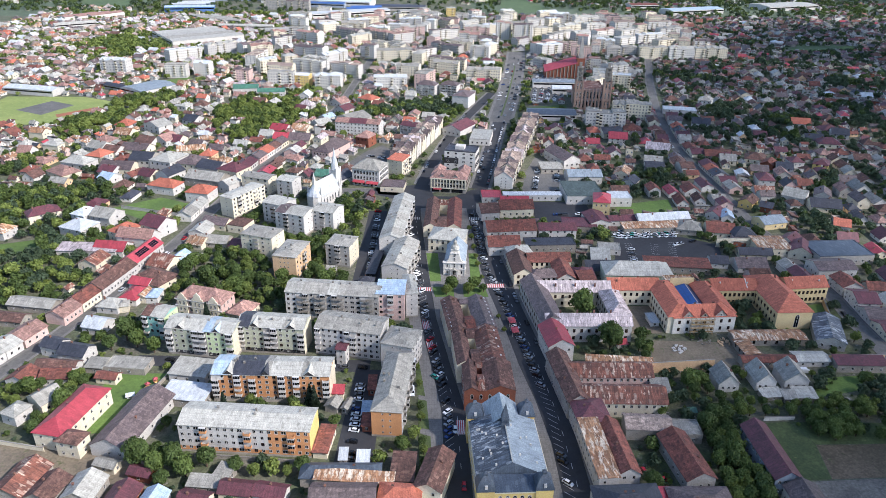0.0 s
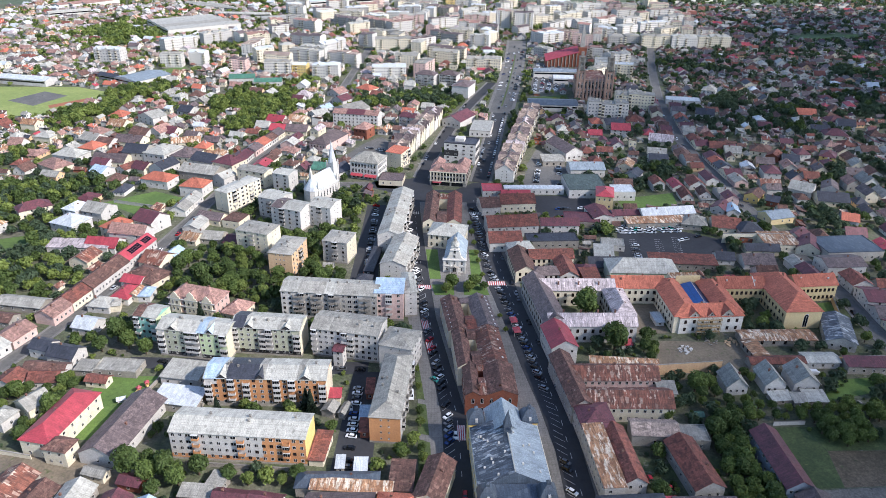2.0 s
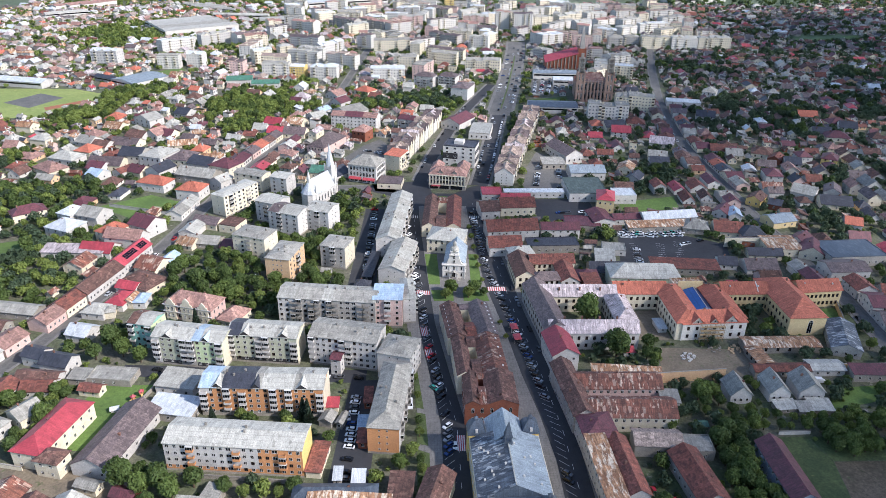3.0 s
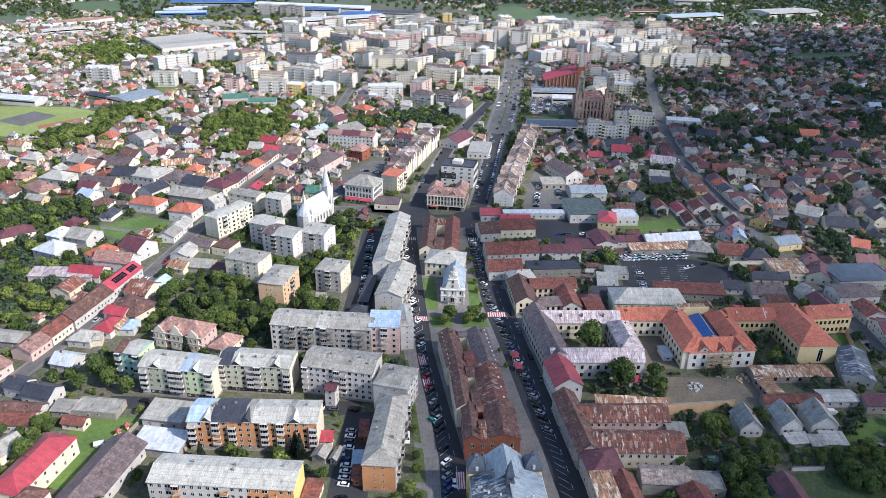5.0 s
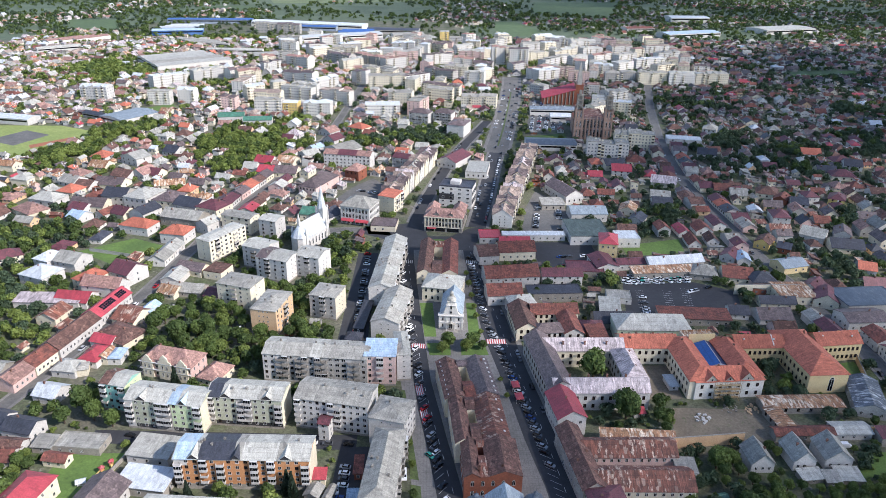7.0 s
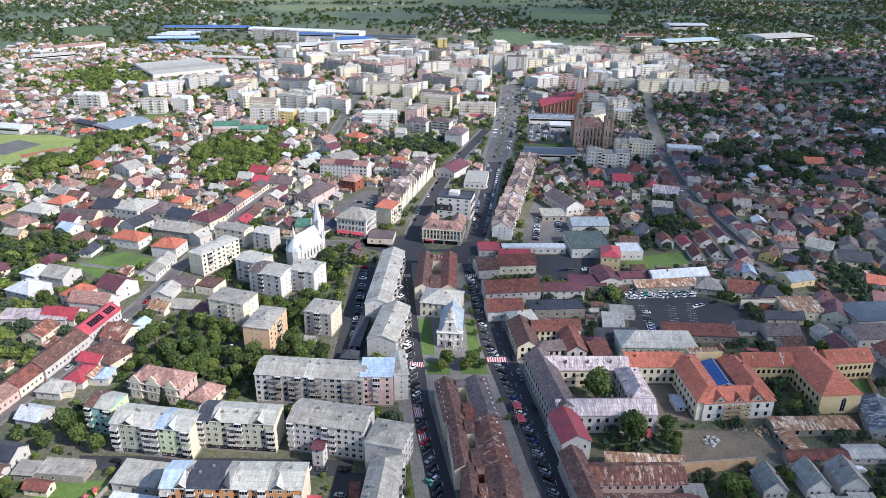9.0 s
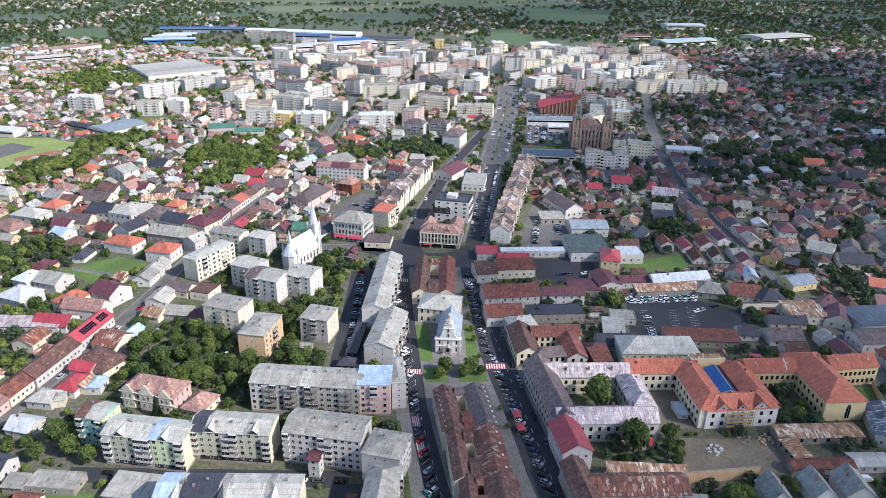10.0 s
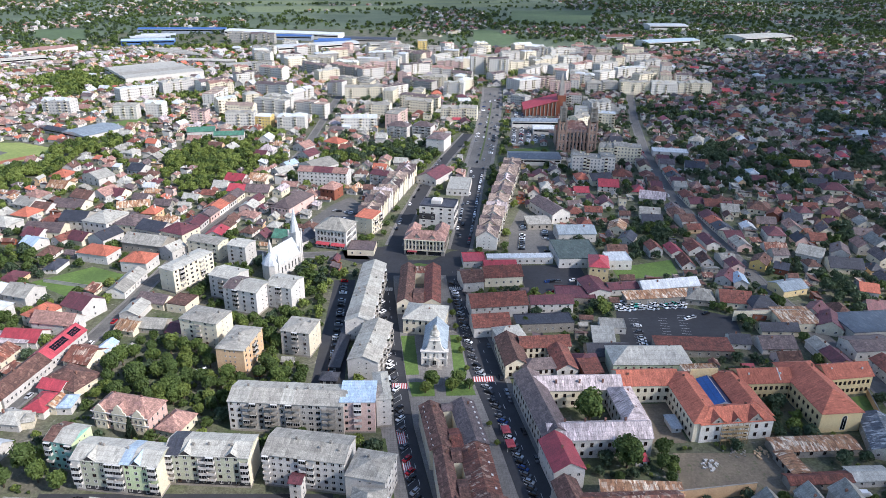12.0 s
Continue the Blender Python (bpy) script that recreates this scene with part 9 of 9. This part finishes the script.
def foliage(name, spots, protos, label):
    """One mesh of many tree crowns with low trunks hidden in them."""
    for li in range(3):
        vs = []
        for n, (x, y, s, turn, leaf) in enumerate(spots):
            if leaf != li:
                continue
            p = protos[n % len(protos)] * s
            c, q = math.cos(turn), math.sin(turn)
            vs.append(np.stack([x + c * p[:, 0] - q * p[:, 1], y + q * p[:, 0] + c * p[:, 1], p[:, 2] + 0.4 * s], 1))
        if not vs:
            continue
        v = np.concatenate(vs)
        me = bpy.data.meshes.new(name)
        k = len(v)
        me.vertices.add(k)
        me.vertices.foreach_set("co", v.ravel())
        me.loops.add(k)
        me.loops.foreach_set("vertex_index", np.arange(k))
        me.polygons.add(k // 3)
        me.polygons.foreach_set("loop_start", np.arange(0, k, 3))
        me.polygons.foreach_set("loop_total", np.full(k // 3, 3))
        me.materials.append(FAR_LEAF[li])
        me.update(calc_edges=True)
        tagged(new(name, me), label, "trees", kind="stuff")


rng = random.Random(31)
mid, far = list(GROVE_SPOTS), []
for k in range(60000):
    y = 180 + 1230 * rng.random() ** 0.8
    x = rng.uniform(-0.66 * y - 40, 0.68 * y + 40)
    i, j = int(x - X0), int(y - Y0)
    if not (3 <= i < TAKEN.shape[0] - 3 and 3 <= j < TAKEN.shape[1] - 3) or TAKEN[i - 2:i + 3, j - 2:j + 3].any():
        continue
    thick = greenness(x, y) + (0.16 if x > 60 else 0.08)
    if thick < rng.uniform(-0.26, 0.2):
        continue
    s = rng.uniform(0.5, 0.95) + max(0.0, min(0.45, thick))
    # paler leaves westward for sun and haze, greyed ones eastward for shade
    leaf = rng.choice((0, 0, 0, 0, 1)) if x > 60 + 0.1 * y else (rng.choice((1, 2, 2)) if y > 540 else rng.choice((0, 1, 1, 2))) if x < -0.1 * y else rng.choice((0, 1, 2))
    if y < 330 and TREE_N[0] < 236:
        tree(x, y, None, s * 0.95, rng)
    elif y < 760:
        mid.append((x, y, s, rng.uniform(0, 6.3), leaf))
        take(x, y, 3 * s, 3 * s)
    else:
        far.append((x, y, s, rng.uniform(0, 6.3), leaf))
        take(x, y, 4 * s, 4 * s)
for k in range(13000):  # hedgerows and orchards in the plain
    y = rng.uniform(1410, 2900)
    x = rng.uniform(-0.66 * y, 0.68 * y)
    dens = noise.noise((x / 260, y / 260, 3.0)) + (0.3 if x > 480 else 0.12 if x < -420 else 0.0)
    if dens > rng.uniform(-0.35, 0.2) and not in_field(x, y) and not (-480 < x < 110 and y < 1690 and rng.random() < 0.6):
        far.append((x, y, rng.uniform(0.7, 1.5), rng.uniform(0, 6.3), rng.choice((0, 1, 1))))
for k in range(9000):
    y = rng.uniform(180, 520)
    x = rng.uniform(-0.66 * y - 20, 0.68 * y + 20)
    i, j = int(x - X0), int(y - Y0)
    if not TAKEN[i - 1:i + 2, j - 1:j + 2].any() and noise.noise((x / 25, y / 25, 9.0)) > rng.uniform(-0.5, 0.5):
        mid.append((x, y, rng.uniform(0.16, 0.42), rng.uniform(0, 6.3), rng.choice((0, 1, 1, 2))))
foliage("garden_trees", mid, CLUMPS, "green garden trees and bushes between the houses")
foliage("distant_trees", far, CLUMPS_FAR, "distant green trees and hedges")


# ---- cars
CAR_PAINT = {k: mat("car_paint_" + k, c, None, 0.25, 0.0, bump=0, vary=0.12, grit=0.05) for k, c in (("white", (225, 226, 226)), ("silver", (150, 154, 158)), ("grey", (86, 88, 92)), ("black", (28, 29, 32)), ("red", (150, 24, 30)), ("blue", (36, 62, 112)), ("teal", (52, 140, 128)))}
CARS = {}
wheel = Geo()
for k in range(10):
    p, q = 2 * math.pi * k / 10, 2 * math.pi * (k + 1) / 10
    wheel.face([(-0.1, 0.32 * math.cos(p), 0.32 * math.sin(p)), (-0.1, 0.32 * math.cos(q), 0.32 * math.sin(q)), (0.1, 0.32 * math.cos(q), 0.32 * math.sin(q)), (0.1, 0.32 * math.cos(p), 0.32 * math.sin(p))])
for x in (-0.1, 0.1):
    wheel.face([(x, 0.32 * math.cos(2 * math.pi * k / 10), 0.32 * math.sin(2 * math.pi * k / 10)) for k in range(10)])
WHEEL = wheel.mesh("wheel", RUBBER)


def loft(g, rings, m=0):
    """Skin over cross-sections of equal counts."""
    for a, b in zip(rings, rings[1:]):
        for k in range(len(a) - 1):
            g.face([a[k], a[k + 1], b[k + 1], b[k]], m)


def car_proto(colour, van=False):
    body, glass = Geo(), Geo()
    L, W = (5.2, 1.95) if van else (4.3, 1.76)
    prof = [(-L / 2, 0.35, 0.62), (-L / 2 + 0.15, 0.3, 0.8), (-L / 2 + 1.05, 0.28, 0.93), (L / 2 - 0.7, 0.28, 0.98), (L / 2 - 0.1, 0.3, 0.9), (L / 2, 0.38, 0.7)]
    if van:
        prof = [(-L / 2, 0.4, 0.8), (-L / 2 + 0.15, 0.3, 1.1), (-L / 2 + 0.9, 0.28, 1.25), (-L / 2 + 1.6, 0.28, 2.15), (L / 2 - 0.1, 0.28, 2.2), (L / 2, 0.35, 2.1)]
    rings = []
    for y, z0, z1 in prof:
        e = W / 2
        rings.append([(-e + 0.06, y, z0), (-e, y, (z0 + z1) / 2), (-e + 0.08, y, z1), (e - 0.08, y, z1), (e, y, (z0 + z1) / 2), (e - 0.06, y, z0)])
    loft(body, rings)
    body.face(rings[0][::-1])
    body.face(rings[-1])
    if van:
        glass.face([(-0.8, -L / 2 + 0.93, 1.3), (0.8, -L / 2 + 0.93, 1.3), (0.72, -L / 2 + 1.5, 2.05), (-0.72, -L / 2 + 1.5, 2.05)])
    else:
        y0, y1, y2, y3, zt = -L / 2 + 1.0, -L / 2 + 1.65, L / 2 - 1.0, L / 2 - 0.35, 1.45
        lo, hi = W / 2 - 0.1, W / 2 - 0.3
        glass.face([(-lo, y0, 0.92), (lo, y0, 0.92), (hi, y1, zt - 0.02), (-hi, y1, zt - 0.02)])
        glass.face([(lo, y3, 0.97), (-lo, y3, 0.97), (-hi, y2, zt - 0.02), (hi, y2, zt - 0.02)])
        for s in (-1, 1):
            glass.face([(s * lo, y0, 0.92), (s * lo, y3, 0.97), (s * hi, y2, zt - 0.02), (s * hi, y1, zt - 0.02)])
        body.shell([(-hi - 0.02, y1 - 0.05, zt), (hi + 0.02, y1 - 0.05, zt), (hi + 0.02, y2 + 0.05, zt), (-hi - 0.02, y2 + 0.05, zt)], [(0, 1, 2, 3)], [0, 1, 2, 3], 0.06)
    t = part("van" if van else "car", body, CAR_PAINT[colour])
    tagged(t, f"parked {colour} {'delivery van' if van else 'passenger car'} on the asphalt", "van" if van else "car")
    part("car_glazing", glass, GLASS, t)
    for sx in (-1, 1):
        for yy in (-L / 2 + 0.85, L / 2 - 0.85):
            part("wheel", WHEEL, parent=t, at=pose(sx * (W / 2 - 0.08), yy, 0.32))
    return t


FAR_CARS = Geo()
FAR_PAINTS = list(CAR_PAINT)


def car(x, y, a, colour, van=False, z=0.03, group=""):
    if y > 396:
        g = Geo()
        m = FAR_PAINTS.index(colour)
        g.box(-0.85, 0.85, -2.1, 2.1, 0.25, 0.9, m, True)
        g.shell([(-0.75, -1.2, 0.9), (0.75, -1.2, 0.9), (0.75, 1.8, 0.9), (-0.75, 1.8, 0.9), (-0.6, -0.6, 1.45), (0.6, -0.6, 1.45), (0.6, 1.2, 1.45), (-0.6, 1.2, 1.45)], [(0, 1, 5, 4), (1, 2, 6, 5), (2, 3, 7, 6), (3, 0, 4, 7)], [0, 1, 2, 3], 0.02, len(FAR_PAINTS))
        g.face([(-0.6, -0.6, 1.451), (0.6, -0.6, 1.451), (0.6, 1.2, 1.451), (-0.6, 1.2, 1.451)], m)
        FAR_CARS.add(g.turned(pose(x, y, z, 0, 0, a)))
        return
    key = (colour, van)
    if key not in CARS:
        CARS[key] = car_proto(colour, van)
        CARS[key].matrix_basis = pose(x, y, z, 0, 0, a)
        ob = CARS[key]
    else:
        ob = copy_thing(CARS[key], pose(x, y, z, 0, 0, a))
    if group:
        ob["group"] = group


CAR_PICK = ("white",) * 6 + ("silver",) * 6 + ("grey",) * 5 + ("black",) * 6 + ("red", "blue")
rng = random.Random(9)


def parked(line, off, step, slant, fill, y0, y1, group, seed, pick=CAR_PICK):
    r = random.Random(seed)
    for x, y, ang in along(edge(line, off), step):
        if y0 < y < y1 and r.random() < fill:
            car(x, y, ang - 90 + slant + r.uniform(-2, 2), r.choice(pick), group=group)


BAY_LINE = []


def bays(line, off, step, slant, y0, y1):
    """White bay lines on the asphalt, and a line along their heads."""
    if not BAY_LINE:
        g = Geo()
        g.box(-0.07, 0.07, -2.3, 2.3, 0, 0.006)
        BAY_LINE.append(g.mesh("bay_line", PAINT))
    holder = thing("parking_bays", "white slanting bay lines painted on the asphalt", "road marking", 0, 0, kind="structure")
    for x, y, ang in along(edge(line, off), step):
        if y0 < y < y1:
            part("bay_line", BAY_LINE[0], parent=holder, at=pose(x, y, 0.032, 0, 0, ang - 90 + slant))


L_W, R_W, R_E = ROAD_L_W, ROAD_R_W, ROAD_R_E
bays(L_W, -2.4, 3.6, -48, 205, 450)
parked([(x, y + 1.8) for x, y in L_W], -2.4, 3.6, -48, 0.62, 222, 452, "cars parked along the street", 1)
bays(R_W, -2.6, 3.6, 48, 190, 440)
parked([(x, y + 1.8) for x, y in R_W], -2.6, 3.6, 48, 0.35, 190, 255, "cars parked along the street", 2)
parked([(x, y + 1.8) for x, y in R_W], -2.6, 3.6, 48, 0.78, 255, 445, "cars parked along the street", 3)
parked(R_E, 1.3, 5.6, 0, 0.45, 255, 440, "cars parked along the kerb", 4, ("black", "black", "grey", "silver", "white"))
parked([(-29, 272), (-29, 210)], 0, 3.2, 80, 0.7, 205, 270, "cars in the yard of the flats", 5)
parked([(-33, 340), (-34, 448)], 0, 3.0, 85, 0.75, 335, 450, "cars behind the flats", 6)
parked([(-115, 275), (-110, 274), (-28, 269)], 0, 6.0, 0, 0.65, 260, 290, "cars in front of the flats", 7)
bays([(117, 369), (121, 400)], 0, 2.8, 90, 366, 405)
bays([(131, 369), (137, 402)], 0, 2.8, 90, 366, 405)
bays([(141, 369), (148, 404)], 0, 2.8, 90, 366, 405)
parked([(118, 372), (122, 400)], 0, 3.2, 90, 0.4, 366, 405, "cars on the car park", 8)
parked([(150, 398), (164, 404)], 0, 3.2, 0, 0.5, 380, 410, "cars on the car park", 9)
parked([(84, 431), (110, 433)], 0, 3.0, 0, 0.7, 425, 450, "cars in the yard", 10, ("red", "red", "black", "silver"))
parked([(84, 444), (110, 446)], 0, 3.0, 0, 0.6, 425, 460, "cars in the yard", 11)
parked([(76, 492), (84, 535)], 0, 3.0, 90, 0.7, 470, 545, "cars behind the shops", 12)
parked([(92, 488), (98, 530)], 0, 3.0, 90, 0.6, 470, 545, "cars behind the shops", 13)
parked(BLVD[:4], -4.8, 5.6, 0, 0.6, 500, 672, "cars along the avenue", 14)
parked(BLVD[:4], 4.8, 6.0, 0, 0.4, 520, 672, "cars along the avenue", 15)
parked(BLVD[3:], -8.4, 3.8, 55, 0.25, 680, 960, "cars along the avenue", 34)
parked(BLVD[3:], 8.4, 4.2, -55, 0.12, 690, 960, "cars along the avenue", 35)
parked(BLVD[3:], -4.0, 24, 0, 0.6, 680, 1000, "cars driving on the avenue", 36)
for k in range(5):  # rows on the car park beside the cathedral
    parked([(109 + k * 7.5, 752 + k * 1.5), (132 + k * 8.2, 888 - k * 2.0)], 0, 3.1, 90, 0.72, 745, 890, "cars beside the cathedral", 40 + k)
parked([(-52, 566), (-32, 558)], 0, 3.2, 20, 0.7, 500, 700, "cars in the square", 46)
parked([(-50, 552), (-34, 544)], 0, 3.2, 20, 0.7, 500, 700, "cars in the square", 47)
parked(BLVD, 1.8, 22, 0, 0.7, 500, 1000, "cars driving on the avenue", 16)
parked(NW, 3.4, 5.6, 0, 0.5, 510, 700, "cars along the side street", 17)
parked(ST_R, 2.6, 9, 0, 0.4, 300, 720, "cars along the east street", 18)
parked(ST_L, -2.6, 11, 0, 0.3, 262, 600, "cars along the west street", 19)
car(83.3, 200.5, 80, "red"); car(77.6, 204.5, 10, "red"); car(10.2, 227.5, -3, "white"); car(12.4, 197.5, -2, "red"); car(2.6, 262.0, 40, "teal")
car(-7.0, 251.0, 2, "white", True, 0.15); car(165.5, 266.3, 85, "white", True); car(-31, 244, 8, "white")
# ---- dealer's yard of pale cars and vans beside the large car park
r = random.Random(61)
for row, y in enumerate((409.0, 413.0, 417.0)):
    for k in range(15):
        if r.random() < 0.85:
            car(115 + k * 2.7 + row + r.uniform(-0.8, 0.8), y + k * 0.1 + r.uniform(-1.0, 1.0), r.uniform(20, 160), r.choice(("white", "white", "white", "silver", "silver", "teal")), r.random() < 0.25, group="pale cars in the dealer's yard")
# painted crossings
BAND = {}


def crossing(x, y, a, w, d, n, red, label):
    holder = thing("pedestrian_crossing", label, "road marking", x, y, a, 0.034, kind="structure")
    if red:
        g = Geo()
        g.box(-w / 2, w / 2, -d / 2, d / 2, 0, 0.004)
        part("red_field", g, REDPAINT, holder)
    for i in range(n):
        g = BAND.setdefault((w, d, n), Geo())
        if not g.f:
            g.box(-w / n / 4, w / n / 4, -d / 2, d / 2, 0.004, 0.009)
            BAND[(w, d, n, "mesh")] = g.mesh("stripe", PAINT)
        part("stripe", BAND[(w, d, n, "mesh")], parent=holder, at=pose(-w / 2 + (i + 0.5) * w / n, 0, 0))


crossing(-1.4, 341.5, -4, 8.6, 4.2, 8, True, "red and white striped pedestrian crossing")
crossing(35.6, 345.6, 0, 9.2, 4.2, 8, True, "red and white striped pedestrian crossing")
crossing(12.4, 229.5, 0, 3.2, 8.5, 4, True, "red and white striped crossing mat")
crossing(-1.7, 306.0, 8, 3.2, 9.0, 4, True, "red and white painted walkway strip")
crossing(0.6, 287.0, 8, 3.2, 9.0, 4, True, "red and white painted walkway strip")
crossing(-10.6, 437.5, 0, 9.0, 4.0, 8, False, "worn white pedestrian crossing")
crossing(30.3, 437.5, 0, 9.0, 4.0, 8, False, "worn white pedestrian crossing")
crossing(3.4, 212.5, 90, 6.0, 4.0, 7, False, "white pedestrian crossing")
tagged(part("distant_cars", FAR_CARS, [CAR_PAINT[k] for k in FAR_PAINTS] + [GLASS]), "parked cars of many colours along the far avenue", "cars", kind="stuff")

# ---- dashes along the two streets
DASH = Geo()
DASH.box(-0.08, 0.08, -1.5, 1.5, 0, 0.006)
DASH_MESH = DASH.mesh("lane_dash", PAINT)
for line, off in ((ROAD_L_E, 3.4), (ROAD_R_E, 4.6)):
    holder = thing("lane_line", "broken white lane line on the asphalt", "road marking", 0, 0, kind="structure")
    for x, y, ang in along(edge(line, off), 9.0):
        if 185 < y < 470:
            part("lane_dash", DASH_MESH, parent=holder, at=pose(x, y, 0.042, 0, 0, ang - 90))


# ---- yard walls
def yard_wall(x0, y0, x1, y1, h, wall, label):
    length, a = math.hypot(x1 - x0, y1 - y0), math.degrees(math.atan2(y1 - y0, x1 - x0))
    t = thing("yard_wall", label, "wall", (x0 + x1) / 2, (y0 + y1) / 2, a)
    g = Geo()
    g.box(-length / 2, length / 2, -0.15, 0.15, 0, h)
    part("wall", g, WALLS[wall], t)
    g = Geo()
    g.box(-length / 2, length / 2, -0.25, 0.25, h, h + 0.12, 0, True)
    part("coping", g, CONCRETE, t)


yard_wall(93.5, 265.5, 126, 268.8, 5.2, "peach", "tall weathered plaster firewall behind the rusty-roofed houses")
yard_wall(133.5, 233.4, 146, 233.9, 1.8, "white", "long pale garden wall beside the lawn")
yard_wall(-172, 222.5, -142, 216.0, 1.8, "cream", "low cream street wall with pillars")
yard_wall(-122, 226, -112, 262, 1.6, "concrete", "grey concrete yard wall along the lawn")
yard_wall(-205, 452, -160, 438, 2.0, "white", "pale garden wall beside orchards")
yard_wall(-150, 224, -118, 216, 1.8, "grey", "grey street wall with gates")
yard_wall(-86, 213, -44, 209, 1.6, "concrete", "grey wall behind low sheds")
yard_wall(179.5, 274.5, 206, 275.0, 3.6, "peach", "long ochre yard wall beside sheds")


def market_stall(x, y, a, w=3.4, d=5.0):
    """A crimson canopy on four posts over a counter."""
    t = thing("market_stall", "crimson market canopy on thin posts at the kerb", "market stall", x, y, a)
    g = Geo()
    g.shell([(-w / 2, -d / 2, 2.3), (w / 2, -d / 2, 2.3), (w / 2, d / 2, 2.3), (-w / 2, d / 2, 2.3), (0, -d / 2 + 0.8, 2.9), (0, d / 2 - 0.8, 2.9)], [(0, 1, 4), (1, 2, 5, 4), (2, 3, 5), (3, 0, 4, 5)], [0, 1, 2, 3], 0.05)
    part("canopy", g, ROOFS["crimson"], t)
    for sx in (-1, 1):
        for sy in (-1, 1):
            g = Geo()
            g.box(-0.05, 0.05, -0.05, 0.05, 0, 2.3)
            part("post", g, FRAME, t, at=pose(sx * (w / 2 - 0.1), sy * (d / 2 - 0.1), 0))


market_stall(40.3, 306.3, 6); market_stall(40.9, 297.6, 6)


def heap(x, y, r, key, label, seed):
    """A low heap of building rubble."""
    rng = random.Random(seed)
    g = Geo()
    for _ in range(26):
        q = rng.uniform(0, 6.3)
        d = r * rng.random() ** 0.7
        s = rng.uniform(0.2, 0.7)
        b = Geo()
        b.box(-s, s, -s * 0.6, s * 0.6, 0, s * rng.uniform(0.5, 1.2))
        g.add(b.turned(pose(d * math.cos(q), d * math.sin(q), 0.0, 0, 0, rng.uniform(0, 180))))
    tagged(part("rubble_heap", g, WALLS[key], at=pose(x, y, 0.02)), label, "rubble", kind="stuff")


heap(115.7, 284.5, 3.6, "white", "heap of pale building rubble and sacks in the yard", 1)
heap(128.5, 292.0, 4.5, "concrete", "scattered broken masonry before the scaffold", 2)
heap(138.0, 290.5, 3.5, "peach", "heap of sand and bricks in the school yard", 3)
house(109.7, 308.4, 4.0, 8.0, 4, 2.2, "white", "white", "shed", 0.5, "x", "small site container with a pale roof", 1, 2, "f", 1, 0)
house(89.3, 291.8 - 5.0, 4.4, 3.6, 0, 2.4, "white", "crimson", "shed", 0.5, "x", "small hut with a bright red roof", 1, 1, "f", 1, 0)
house(96.0, 250.2, 7.0, 7.0, -4, 5.0, "grey", "grey", "shed", 1.0, "x", "grey annexe of the rusty-roofed house", 2, 2, "fr", 1, 0)
house(105.2, 238.0, 4.0, 3.0, 8, 1.8, "green", "green", "gable", 0.9, "x", "small green garden tent on the grass", 1, 1, "f", 1, 0)
yard_wall(173.0, 395.5, 209.5, 396.0, 6.0, "cream", "tall blank beige wall beside the car park")
yard_wall(204.5, 328, 197, 303, 3.0, "peach", "ochre garden wall beside the school lawn")


# ---- playground on the lawn beside the red-roofed hall
def slide(x, y, a):
    """A small play tower with a roof and a slide."""
    t = thing("playground_slide", "small red and yellow play tower with a slide", "playground", x, y, a)
    for sx in (-0.7, 0.7):
        for sy in (-0.7, 0.7):
            g = Geo()
            g.box(sx - 0.06, sx + 0.06, sy - 0.06, sy + 0.06, 0, 2.4)
            part("post", g, DARKFRAME, t)
    g = Geo()
    g.box(-0.8, 0.8, -0.8, 0.8, 1.1, 1.25)
    part("platform", g, WALLS["orange"], t)
    g = Geo()
    g.shell([(-1, -1, 2.4), (1, -1, 2.4), (1, 1, 2.4), (-1, 1, 2.4), (0, 0, 3.3)], [(0, 1, 4), (1, 2, 4), (2, 3, 4), (3, 0, 4)], [0, 1, 2, 3], 0.05)
    part("roof", g, ROOFS["crimson"], t)
    g = Geo()
    g.shell([(-0.4, -0.8, 1.25), (0.4, -0.8, 1.25), (0.4, -3.2, 0.15), (-0.4, -3.2, 0.15)], [(0, 3, 2, 1)], [0, 3, 2, 1], 0.06)
    part("slide_chute", g, WALLS["yellow"], t)


slide(-115.5, 258.0, 30)
slide(-117.5, 254.5, -40)
house(-122.5, 248.5, 2.6, 2.0, 20, 1.5, "white", "white", "gable", 0.6, "x", "tiny white playhouse on the lawn", 1, 1, "f", 1, 0)
